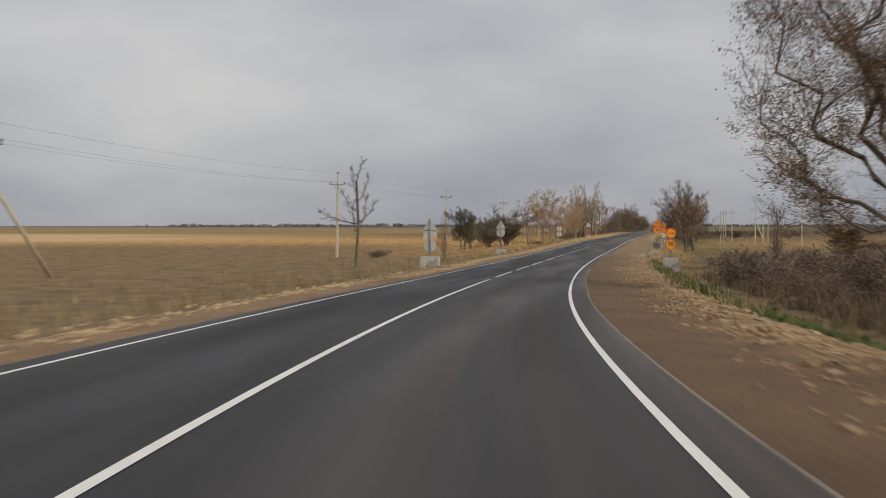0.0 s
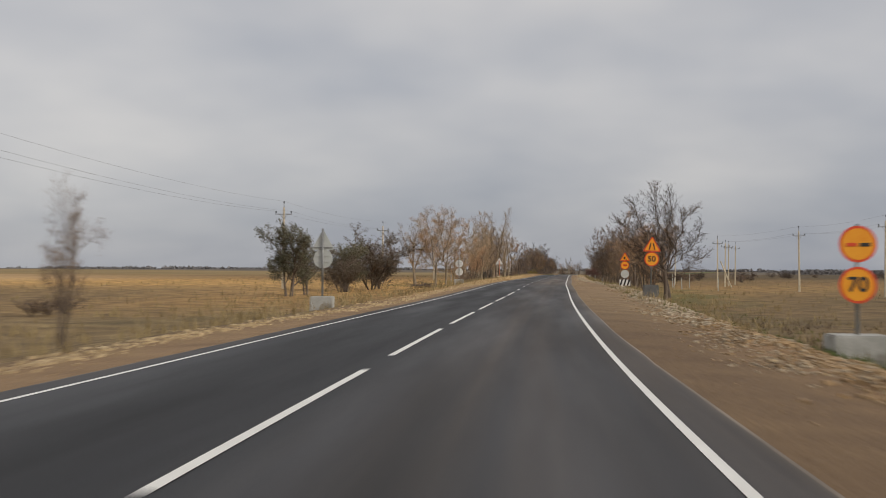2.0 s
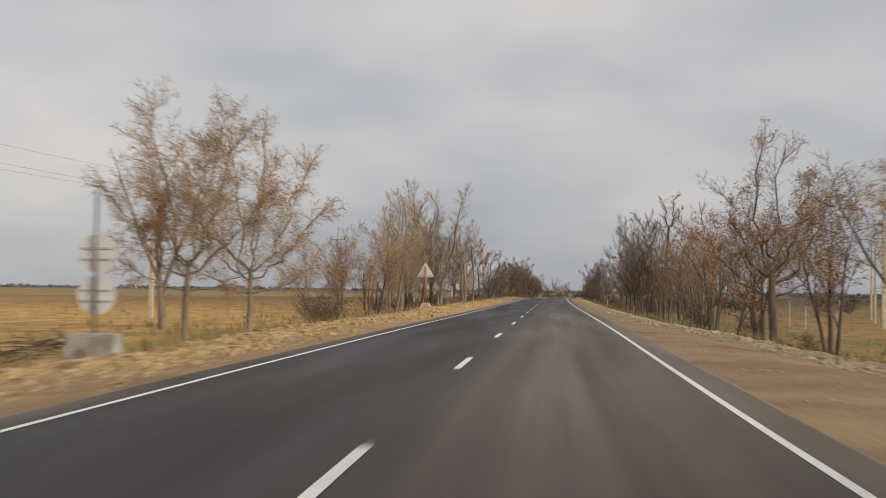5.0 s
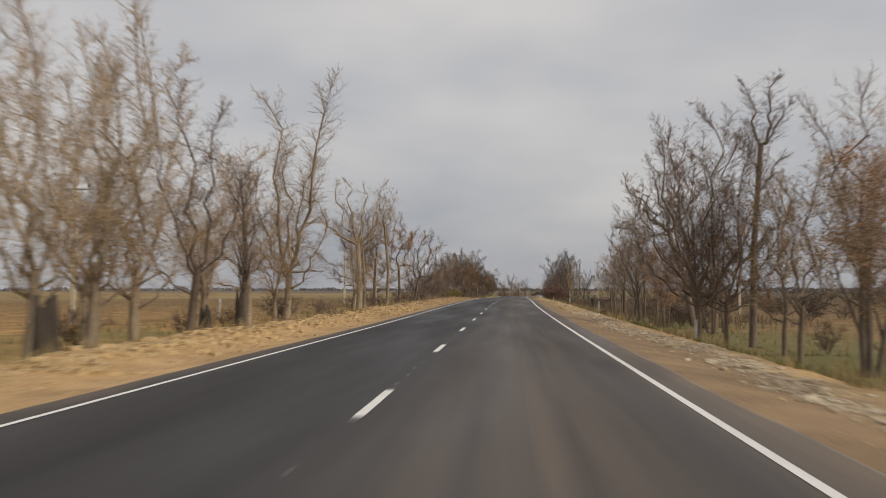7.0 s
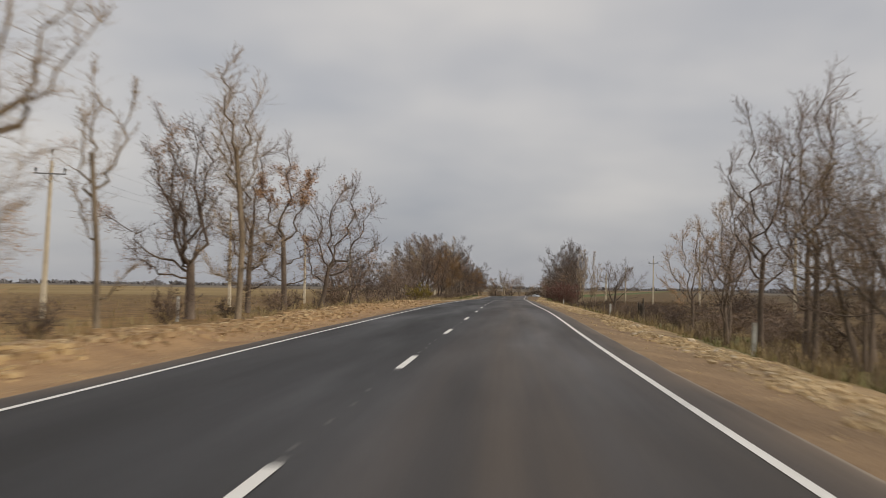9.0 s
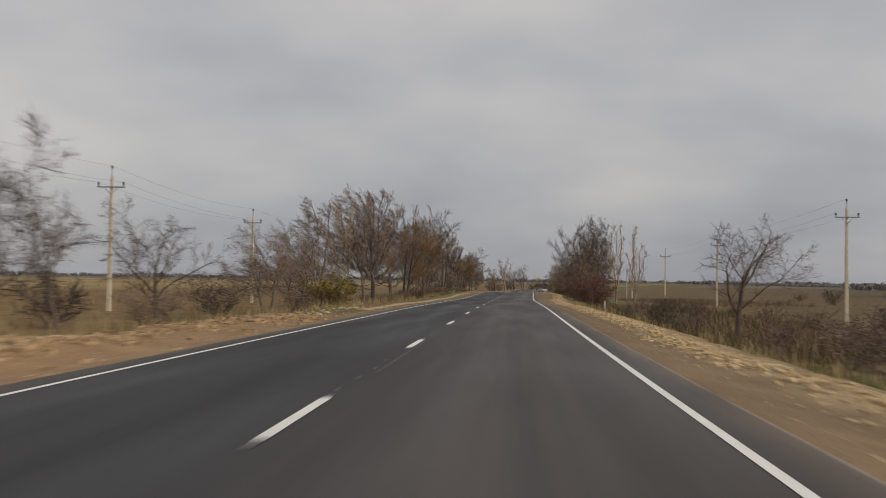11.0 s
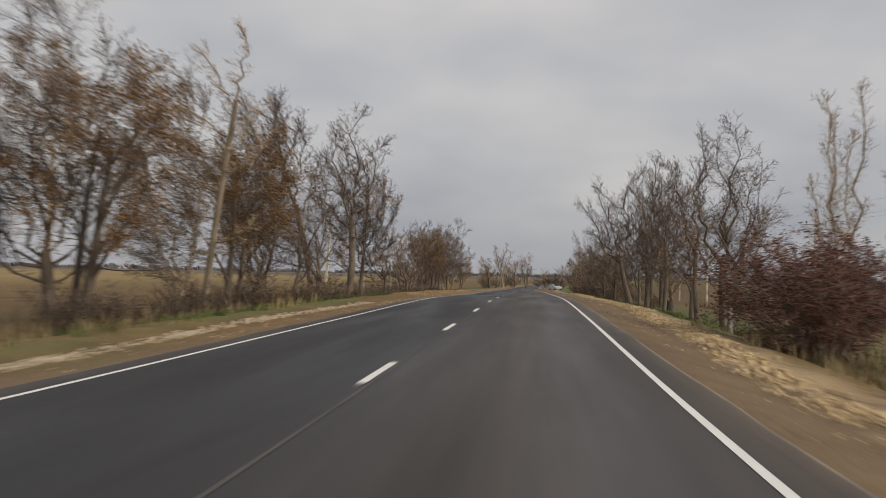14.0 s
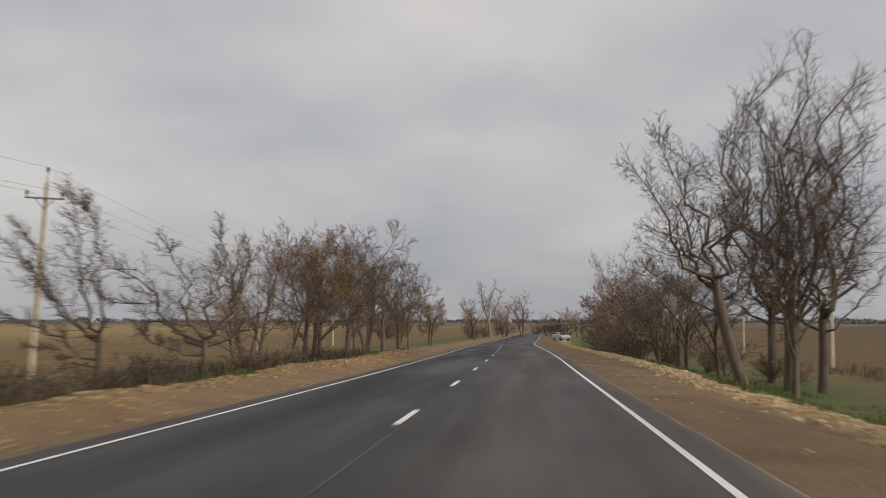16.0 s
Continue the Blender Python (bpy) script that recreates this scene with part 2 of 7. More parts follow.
    season_and_sun = blend(nt, open_l, season_and_sun, (0.66, 0.68, 0.72))
    open_r = blend(nt, 1.0, ramp(nt, span(nt, d, 14, 26), [(0, 0.0), (1, 1.0)]), ramp(nt, span(nt, s, -20, 50), [(0, 1.0), (1, 0.1)]), "MULTIPLY")
    season_and_sun = blend(nt, open_r, season_and_sun, (0.56, 0.575, 0.60))
    late_r = blend(nt, 1.0, ramp(nt, span(nt, d, 12, 30), [(0, 0.0), (1, 1.0)]), ramp(nt, span(nt, s, 170, 240), [(0, 0.0), (1, 1.0)]), "MULTIPLY")
    season_and_sun = blend(nt, late_r, season_and_sun, (0.38, 0.37, 0.29))
    meadow = blend(nt, 1.0, meadow, season_and_sun, "MULTIPLY")
    # short winter grass in the ditch on the right, from the tree rows on
    ditch = ramp(nt, span(nt, d, 6, 30), [(0.0, 0.0), (0.06, 0.2), (0.12, 1.0), (0.42, 0.9), (0.75, 0.0)])
    damp = ramp(nt, span(nt, s, -40, 480), [(0.0, 0.0), (0.08, 0.55), (0.22, 0.85), (0.44, 0.85), (0.49, 0.15), (0.66, 0.15), (0.73, 1.0), (1.0, 1.0)])
    sward = blend(nt, 1.0, blend(nt, 1.0, ditch, damp, "MULTIPLY"), ramp(nt, tufty, [(0.36, 0.15), (0.52, 1.0)]), "MULTIPLY")
    meadow = blend(nt, sward, meadow, green)
    turf = ramp(nt, fine, [(0.35, (0.036, 0.060, 0.011)), (0.65, (0.098, 0.130, 0.028))])
    turf_r = blend(nt, 1.0, ramp(nt, span(nt, d, 6, 24), [(0.0, 0.0), (0.10, 0.9), (0.5, 0.9), (0.8, 0.0)]), ramp(nt, span(nt, s, 305, 340), [(0, 0.0), (1, 1.0)]), "MULTIPLY")
    meadow = blend(nt, blend(nt, 1.0, turf_r, ramp(nt, tufty, [(0.30, 0.45), (0.48, 1.0)]), "MULTIPLY"), meadow, turf)
    turf_l = blend(nt, 1.0, ramp(nt, span(nt, d, -22, -7), [(0.0, 0.0), (0.25, 0.9), (0.85, 0.9), (1.0, 0.0)]), ramp(nt, span(nt, s, 285, 325), [(0, 0.0), (1, 1.0)]), "MULTIPLY")
    meadow = blend(nt, blend(nt, 1.0, turf_l, ramp(nt, tufty, [(0.32, 0.5), (0.50, 1.0)]), "MULTIPLY"), meadow, turf)
    turf_a = blend(nt, 1.0, ramp(nt, span(nt, d, 6, 12), [(0.0, 0.0), (0.16, 1.0), (0.50, 1.0), (0.75, 0.0)]), ramp(nt, span(nt, s, -125, -85), [(0, 1.0), (1, 0.0)]), "MULTIPLY")
    meadow = blend(nt, blend(nt, 1.0, turf_a, ramp(nt, tufty, [(0.34, 0.5), (0.48, 1.0)]), "MULTIPLY"), meadow, turf)
    lush = ramp(nt, span(nt, d, -16, -5.2), [(0.0, 0.0), (0.3, 0.7), (0.86, 1.0), (0.97, 0.0)])
    late = ramp(nt, span(nt, s, -20, 480), [(0.0, 0.0), (0.08, 0.40), (0.40, 0.40), (0.50, 0.35), (0.56, 0.40), (0.63, 0.85), (1.0, 0.95)])
    meadow = blend(nt, blend(nt, 1.0, blend(nt, 1.0, lush, late, "MULTIPLY"), ramp(nt, tufty, [(0.4, 0.1), (0.55, 1.0)]), "MULTIPLY"), meadow, green)
    # darker earth on the right of the first bend, paler on the left bank of the tree rows
    earth_r = ramp(nt, span(nt, s, -200, 500), [(0.0, (0.33, 0.30, 0.265)), (0.14, (0.46, 0.44, 0.405)), (0.17, (0.66, 0.68, 0.66)), (0.26, (0.84, 0.86, 0.86)), (0.50, (0.76, 0.78, 0.79)), (0.60, (0.44, 0.45, 0.43)), (1.0, (0.48, 0.47, 0.43))])
    earth_l = ramp(nt, span(nt, s, -200, 500), [(0.0, (0.62, 0.60, 0.58)), (0.28, (0.82, 0.82, 0.78)), (0.34, (1.32, 1.33, 1.18)), (0.42, (1.22, 1.21, 1.08)), (0.46, (0.98, 0.95, 0.88)), (0.54, (0.88, 0.85, 0.80)), (0.62, (0.55, 0.55, 0.53)), (1.0, (0.60, 0.58, 0.54))])
    clay = blend(nt, 1.0, clay, blend(nt, ramp(nt, span(nt, d, -1, 1), [(0, 0.0), (1, 1.0)]), earth_l, earth_r), "MULTIPLY")
    ochre = blend(nt, 1.0, ramp(nt, span(nt, d, 4.6, 8.6), [(0.0, 0.0), (0.20, 0.25), (0.30, 1.0), (0.62, 1.0), (0.85, 0.0)]), ramp(nt, span(nt, s, -90, -40), [(0, 1.0), (1, 0.0)]), "MULTIPLY")
    clay = blend(nt, blend(nt, 1.0, ochre, ramp(nt, mid, [(0.36, 0.25), (0.56, 1.0)]), "MULTIPLY"), clay, ramp(nt, fine, [(0.35, (0.19, 0.105, 0.045)), (0.65, (0.40, 0.25, 0.125))]))
    heap = blend(nt, 1.0, ramp(nt, span(nt, d, 5, 9), [(0.10, 0.0), (0.26, 1.0), (0.62, 1.0), (0.85, 0.0)]), ramp(nt, span(nt, s, -60, 0), [(0, 0.0), (1, 1.0)]), "MULTIPLY")
    heap = blend(nt, 1.0, heap, ramp(nt, mid, [(0.40, 0.2), (0.56, 1.0)]), "MULTIPLY")
    clay = blend(nt, heap, clay, ramp(nt, fine, [(0.35, (0.34, 0.235, 0.125)), (0.65, (0.60, 0.44, 0.25))]))
    col = blend(nt, ramp(nt, span(nt, off, 7.6, 9.6), [(0, 0.0), (1, 1.0)]), clay, meadow)
    # bleached stubble far over the first left field, ploughed land past it, brown pasture on the right
    side = ramp(nt, span(nt, d, -30, 30), [(0.0, 1.0), (1.0, 0.0)])
    pasture = blend(nt, 0.45, grass, plough)
    bleach = blend(nt, ramp(nt, span(nt, s, 90, 200), [(0, 0.0), (1, 1.0)]), (1.10, 1.08, 1.20), season_and_sun)
    field = blend(nt, side, blend(nt, 1.0, pasture, season_and_sun, "MULTIPLY"), blend(nt, 1.0, stubble, bleach, "MULTIPLY"))
    reach = blend(nt, 1.0, ramp(nt, span(nt, off, 70, 170), [(0, 0.0), (1, 1.0)]), ramp(nt, span(nt, s, -40, 30), [(0, 0.0), (1, 1.0)]), "MULTIPLY")
    reach = blend(nt, 1.0, reach, ramp(nt, span(nt, off, 240, 340), [(0, 0.0), (1, 1.0)]), "LIGHTEN")
    col = blend(nt, reach, col, field)
    col = blend(nt, ramp(nt, span(nt, s, 1050, 1150), [(0, 0.0), (1, 1.0)]), col, blend(nt, ramp(nt, span(nt, off, 40, 70), [(0, 0.0), (1, 1.0)]), col, plough))
    nt.links.new(col, bs.inputs["Base Color"])
    bs.inputs["Roughness"].default_value = 0.95
    bp = nt.nodes.new("ShaderNodeBump")
    bp.inputs["Strength"].default_value, bp.inputs["Distance"].default_value = 0.8, 0.06
    nt.links.new(fine, bp.inputs["Height"])
    nt.links.new(bp.outputs[0], bs.inputs["Normal"])
    return m


ASPHALT = asphalt_material()
GROUND = ground_material()
PAINT = shade("road_paint", (0.74, 0.72, 0.67), (0.90, 0.88, 0.83), 3, 0.6, 0.25, 60, coords="Object", distance=0.004)
WORN_PAINT = shade("worn_paint", (0.08, 0.078, 0.075), (0.22, 0.21, 0.20), 9, 0.75, 0.25, 60, distance=0.004)
SEAM = shade("asphalt_seam", (0.045, 0.042, 0.039), (0.10, 0.088, 0.076), 0.35, 0.8, 0.2, 40, distance=0.004)
LIMESTONE = shade("pale_limestone", (0.43, 0.338, 0.220), (0.73, 0.620, 0.465), 1.4, 0.9, 0.5, 14, by_object=0.15)
TAN_STONE = shade("tan_limestone", (0.40, 0.285, 0.145), (0.66, 0.51, 0.31), 1.4, 0.9, 0.5, 14)
SANDSTONE = shade("buff_limestone", (0.26, 0.20, 0.13), (0.54, 0.44, 0.31), 0.9, 0.9, 0.5, 14)
BROWN_STONE = shade("brown_stones", (0.23, 0.150, 0.075), (0.47, 0.335, 0.195), 1.4, 0.9, 0.5, 14)
CLOD = shade("clay_clods", (0.33, 0.225, 0.105), (0.64, 0.465, 0.245), 1.2, 0.95, 0.6, 12)
BROWN_CLOD = shade("brown_clay_clods", (0.24, 0.158, 0.080), (0.50, 0.345, 0.19), 1.2, 0.95, 0.6, 12)
BARK = shade("grey_brown_bark", (0.070, 0.051, 0.038), (0.21, 0.160, 0.120), 3, 0.9, 0.8, 22, (1, 1, 0.25), by_object=0.25, distance=0.03)
# pale bark, made lighter still by sunlight put into the colour
PALE_SUNLIT_BARK = shade("pale_sunlit_bark", (0.14, 0.106, 0.070), (0.40, 0.315, 0.22), 3, 0.9, 0.7, 22, (1, 1, 0.25), by_object=0.2, distance=0.03)
DARK_TWIG = shade("dark_twigs", (0.060, 0.042, 0.032), (0.140, 0.100, 0.077), 2, 0.9, 0.0, 20, by_object=0.3)
TWIG = shade("twigs", (0.135, 0.097, 0.073), (0.27, 0.195, 0.147), 2, 0.9, 0.0, 20, by_object=0.3)
# twigs yellowed and lightened, the sun on them painted in
PALE_SUNLIT_TWIG = shade("pale_sunlit_twigs", (0.25, 0.182, 0.115), (0.47, 0.35, 0.225), 2, 0.9, 0.0, 20, by_object=0.2)
RUST_LEAF = shade("rusty_leaves", (0.33, 0.175, 0.085), (0.57, 0.35, 0.19), 1.5, 0.8, 0.0, 20, by_object=0.25)
BROWN_LEAF = shade("brown_leaves", (0.15, 0.09, 0.04), (0.29, 0.18, 0.085), 1.5, 0.8, 0.0, 20, by_object=0.25)
GOLD_LEAF = shade("golden_brown_leaves", (0.17, 0.090, 0.030), (0.34, 0.195, 0.078), 1.5, 0.8, 0.0, 20, by_object=0.2)
RED_LEAF = shade("dark_red_leaves", (0.110, 0.040, 0.032), (0.20, 0.080, 0.058), 1.5, 0.8, 0.0, 20, by_object=0.2)
OLIVE_LEAF = shade("olive_leaves", (0.095, 0.090, 0.050), (0.225, 0.208, 0.130), 1.5, 0.7, 0.0, 20, by_object=0.25)
TAUPE_LEAF = shade("taupe_dead_leaves", (0.090, 0.070, 0.048), (0.205, 0.165, 0.120), 1.5, 0.8, 0.0, 20, by_object=0.15)
YELLOW_LEAF = shade("yellow_green_leaves", (0.15, 0.120, 0.018), (0.34, 0.255, 0.042), 1.5, 0.7, 0.0, 20)
STRAW = shade("dry_grass", (0.20, 0.145, 0.065), (0.42, 0.32, 0.16), 0.5, 0.9, 0.0, 20)
TURF_GRASS = shade("deep_green_grass", (0.050, 0.072, 0.015), (0.125, 0.150, 0.040), 0.5, 0.8, 0.0, 20)
OLIVE_WEED = shade("olive_brown_weeds", (0.070, 0.056, 0.026), (0.170, 0.130, 0.060), 0.4, 0.9, 0.0, 20)
GREEN_GRASS = shade("green_grass", (0.085, 0.086, 0.022), (0.21, 0.195, 0.06), 0.5, 0.8, 0.0, 20)
DEAD_WEED = shade("dead_weeds", (0.055, 0.038, 0.024), (0.15, 0.105, 0.065), 0.4, 0.9, 0.0, 20)
BROWN_WEED = shade("brown_weeds", (0.10, 0.070, 0.042), (0.25, 0.18, 0.11), 0.4, 0.9, 0.0, 20)
CONCRETE = shade("weathered_concrete", (0.36, 0.35, 0.32), (0.58, 0.57, 0.53), 3, 0.9, 0.4, 40, by_object=0.08, patch=(0.30, 0.28, 0.24), patch_scale=2.0, distance=0.005)
DARK_CONCRETE = shade("dark_grey_concrete", (0.09, 0.09, 0.09), (0.17, 0.165, 0.16), 3, 0.85, 0.4, 40, distance=0.005)
POLE_CONCRETE = shade("pole_concrete", (0.46, 0.39, 0.28), (0.66, 0.58, 0.44), 2, 0.9, 0.3, 40, by_object=0.1, distance=0.005)
STEEL = shade("dull_steel", (0.20, 0.20, 0.20), (0.34, 0.34, 0.33), 6, 0.5, 0.1, 50, metallic=0.6, distance=0.002)
SIGN_BACK = shade("grey_sign_back", (0.44, 0.46, 0.44), (0.60, 0.61, 0.58), 3, 0.55, 0.1, 40, distance=0.002)
WHITE_SHEET = shade("white_sheeting", (0.70, 0.70, 0.68), (0.80, 0.80, 0.78), 3, 0.5, 0.05, 40, distance=0.002)
ORANGE = shade("fluorescent_orange", (0.90, 0.32, 0.015), (0.98, 0.44, 0.03), 3, 0.45, 0.05, 40, distance=0.002)
RED_RIM = shade("red_rim", (0.70, 0.06, 0.02), (0.80, 0.10, 0.03), 3, 0.45, 0.05, 40, distance=0.002)
BLACK = shade("black_symbol", (0.02, 0.02, 0.02), (0.04, 0.04, 0.04), 3, 0.6, 0.05, 40, distance=0.002)
WIRE = shade("wire", (0.12, 0.12, 0.12), (0.2, 0.2, 0.2), 3, 0.5, 0.0, 40)
RUSTY_POST = shade("rusty_post", (0.30, 0.105, 0.045), (0.50, 0.20, 0.095), 3, 0.8, 0.3, 30, distance=0.003)
CAR_PAINT = shade("silver_car_paint", (0.42, 0.44, 0.47), (0.52, 0.54, 0.57), 1, 0.3, 0.0, 40, metallic=0.5)
CAR_GLASS = shade("dark_car_glass", (0.02, 0.025, 0.03), (0.04, 0.045, 0.05), 1, 0.1, 0.0, 40)
RUBBER = shade("tyre_rubber", (0.02, 0.02, 0.02), (0.035, 0.035, 0.035), 4, 0.85, 0.1, 40)
LAMP_GLASS = shade("headlamp_glass", (0.75, 0.76, 0.78), (0.85, 0.86, 0.88), 4, 0.15, 0.0, 40)
# distance haze put into the colour: far trees greyed and lightened
HAZED_WOOD = shade("hazed_far_scrub", (0.145, 0.137, 0.136), (0.235, 0.222, 0.22), 0.05, 0.95, 0.0, 1)

# ---------- the road's line ----------
KNOT0, KNOT = -220.0, 25.0
BENDS = [-4.2, -3.43, -2.37, -1.03, -1.26, -0.37, -0.31, 0.28, -0.68, 0.2, 0.02, -0.07, -0.05, -0.04, -0.51, 0.64, -0.46, -0.03, 0.01, -0.07, -0.78, 0.32, -0.12, 0.26, -0.03, 0.39, 0.32, -0.55, -0.98, -0.29, 0.36, 0.28, -0.3, -0.83, -0.9, -0.61, -0.26, -0.02, 0.11, 0.16, 0.17, 0.17]          # bend at each knot, 1/km
LEVELS = [2.77, 2.15, 1.54, 1.09, 0.8, 0.7, 0.67, 0.74, 0.83, 0.88, 0.87, 0.85, 0.84, 0.88, 0.94, 0.99, 0.95, 0.86, 0.74, 0.54, 0.37, 0.45, 0.51, 0.28, 0.01, -0.22, -0.48, -0.74, -0.99, -1.19, -1.34, -1.44, -1.52, -1.56, -1.59, -1.6, -1.59, -1.58, -1.56, -1.53, -1.5, -1.48]              # height at each knot, metres
BANKS = [-1.45, -1.66, -0.93, 0.24, -0.26, -0.1, -0.47, -0.53, -0.73, -1.03, -1.28, -1.13]          # cross slope every 60 m from -200, per cent, right side down
WIDE_L, WIDE_R = 3.386, 3.684            # centre line to the edge lines
EDGE_L, EDGE_R = -3.95, 4.48             # asphalt edges
_knots = KNOT0 + KNOT * np.arange(len(BENDS))
_s = np.arange(KNOT0, _knots[-1] + 0.1, 2.5)
_k = np.interp(_s, _knots, np.array(BENDS) * 1e-3)
_a = np.concatenate([[0], np.cumsum((_k[1:] + _k[:-1]) / 2 * 2.5)])
_a -= np.interp(60, _s, _a)
_x = np.concatenate([[0], np.cumsum(-(np.sin(_a[1:]) + np.sin(_a[:-1])) / 2 * 2.5)])
_y = np.concatenate([[0], np.cumsum((np.cos(_a[1:]) + np.cos(_a[:-1])) / 2 * 2.5)])
_x -= np.interp(0, _s, _x)
_y -= np.interp(0, _s, _y)
# the road goes straight on behind the start
_x = np.concatenate([[_x[0] + 1500 * math.sin(_a[0])], _x])
_y = np.concatenate([[_y[0] - 1500 * math.cos(_a[0])], _y])
_s = np.concatenate([[_s[0] - 1500], _s])
_a = np.concatenate([[_a[0]], _a])
S_END = float(_s[-1])


def level(s):
    zk = np.array(LEVELS)
    u = np.clip((np.asarray(s, float) - KNOT0) / KNOT, 1, len(zk) - 2.001)
    i = u.astype(int)
    f = u - i
    a, b, c, d = zk[i - 1], zk[i], zk[i + 1], zk[np.minimum(i + 2, len(zk) - 1)]
    return 0.5 * (2 * b + (c - a) * f + (2 * a - 5 * b + 4 * c - d) * f * f + (3 * b - 3 * c + d - a) * f ** 3)


def hump(x, a, b, c):
    """0 to 1 and back over a..b..c"""
    return np.clip(np.minimum((x - a) / (b - a), (c - x) / (c - b)), 0, 1)


def step(x, a, b):
    t = np.clip((x - a) / (b - a), 0, 1)
    return t * t * (3 - 2 * t)


def bank(s, d):
    """Rise or fall from the road's cross slope, dying out over the verge."""
    k = np.interp(s, -200 + 60 * np.arange(len(BANKS)), np.array(BANKS) / 100)
    d = np.asarray(d, float)
    return -k * np.clip(d, -4.2, 4.2) * (1 - step(np.abs(d), 4.2, 6.6))


def wavy(s, d, f, seed):
    return (np.sin(s * f + seed) + np.sin(s * f * 2.3 + d * f * 1.7 + seed * 2.1) + np.sin(d * f * 2.9 - s * f * 0.7 + seed * 3.7)) / 3


def crest_shift(s):
    """How far the right bank's crest lies beyond its usual place."""
    return np.interp(s, [-200, -130, -100, -60, -20, 30, 290, 350], [0.7, 0.9, 1.2, 2.2, 2.6, 0.3, 0.1, 1.7])


def relief(s, d):
    """Height of the ground over the asphalt's edge line at lateral distance d (right positive)."""
    s, d = np.asarray(s, float), np.asarray(d, float)
    r, l = np.maximum(d, 0), np.maximum(-d, 0)
    bump = 0.5 + 0.5 * wavy(s, d, 0.31, 1.0)
    crest = np.interp(s, [-200, -130, -60, -20, 20, 150, 250, 310, 365, 400], [0.0, -0.10, -0.12, -0.18, -0.20, -0.22, -0.18, -0.36, -0.36, -0.15])
    r = r - crest_shift(s)
    right = -0.05 + crest * step(r, 4.0, 5.8) + (0.02 + 0.14 * bump) * hump(r, 5.2, 6.1, 7.4) - (np.interp(s, [-140, -95], [0.80, 1.55]) + crest) * step(r, 6.5, np.interp(s, [-60, 20], [10.3, 12.0])) + 0.5 * step(r, 22, 70)
    heap = np.interp(s, [-200, -20, 15, 60, 180, 230, 330, 360], [0.10, 0.25, 0.5, 1.0, 0.9, 0.1, 0.15, 0.8])
    left = -0.05 - 0.05 * step(l, 4.1, 5.0) + (0.12 + 0.26 * bump) * heap * step(l, 4.9, 6.1) * (1 - step(l, 6.6, 8.6)) - 0.70 * step(l, np.interp(s, [-40, 0], [4.6, 6.8]), 12.5)
    h = np.where(d > 0, right, left)
    away = np.abs(d)
    h = h + 0.05 * wavy(s, d, 1.7, 4.0) * step(away, 5.2, 7) + 0.10 * wavy(s, d, 0.45, 2.0) * step(away, 7, 12)
    return np.where((d > EDGE_L + 0.25) & (d < 3.96), -0.12, h)


def at(s, d, up=0.0):
    """World place beside the road: s along it, d to its right, up above the ground there."""
    s, d = np.asarray(s, float), np.asarray(d, float)
    a = np.interp(s, _s, _a)
    dn = np.clip(d, -90, 90)
    x = np.interp(s, _s, _x) + dn * np.cos(a) + (d - dn)
    y = np.interp(s, _s, _y) + dn * np.sin(a)
    beyond = np.maximum(s - S_END, 0)
    y = y + beyond
    x = x + beyond * 0.25
    z = level(s) + bank(s, d) + relief(s, d)
    far = step(np.hypot(np.maximum(np.abs(d) - 40, 0), beyond), 0, 900)
    z = z * (1 - far) + 1.4 * far
    return np.stack([x, y, z + up], -1)


def place(s, d, up=0.0):
    return Vector([float(v) for v in at(s, d, up)])


def heading(s):
    return math.degrees(float(np.interp(s, _s, _a)))


def spot(s, d, turn=0.0, up=0.0, size=1.0):
    """A pose on the ground beside the road, turned with it."""
    return Matrix.Translation(place(s, d, up)) @ pose(0, 0, 0, 0, 0, heading(s) + turn) @ Matrix.Scale(size, 4)


def mesh_of(name, verts, faces, mats=(), face_mats=None, smooth=False):
    me = bpy.data.meshes.new(name)
    me.from_pydata([tuple(v) for v in verts], [], [tuple(f) for f in faces])
    for m in mats:
        me.materials.append(m)
    if face_mats is not None:
        me.polygons.foreach_set("material_index", np.asarray(face_mats, dtype=np.int32))
    if smooth:
        me.polygons.foreach_set("use_smooth", np.ones(len(me.polygons), dtype=bool))
    me.update()
    return me


def grid_mesh(name, S, D, fn, mat):
    """A sheet over stations S and lateral distances D, with those two as its coordinates."""
    ss, dd = np.meshgrid(np.asarray(S, float), np.asarray(D, float), indexing="ij")
    v = fn(ss, dd).reshape(-1, 3)
    nd = len(D)
    i, j = np.meshgrid(np.arange(len(S) - 1), np.arange(nd - 1), indexing="ij")
    b = (i * nd + j).ravel()
    faces = np.stack([b, b + 1, b + nd + 1, b + nd], -1)
    me = bpy.data.meshes.new(name)
    me.vertices.add(len(v))
    me.vertices.foreach_set("co", v.ravel())
    me.loops.add(faces.size)
    me.loops.foreach_set("vertex_index", faces.ravel().astype(np.int32))
    me.polygons.add(len(faces))
    me.polygons.foreach_set("loop_start", np.arange(0, faces.size, 4, dtype=np.int32))
    me.update(calc_edges=True)
    uv = me.uv_layers.new(name="along")
    co = np.stack([dd.ravel(), ss.ravel()], -1)[faces.ravel()]
    uv.data.foreach_set("uv", co.ravel())
    me.materials.append(mat)
    me.polygons.foreach_set("use_smooth", np.ones(len(faces), dtype=bool))
    me.validate()
    return me


def part(name, me, parent, label=""):
    ob = new(name, me)
    ob.parent = parent
    if label:
        ob["label"] = label
    return ob


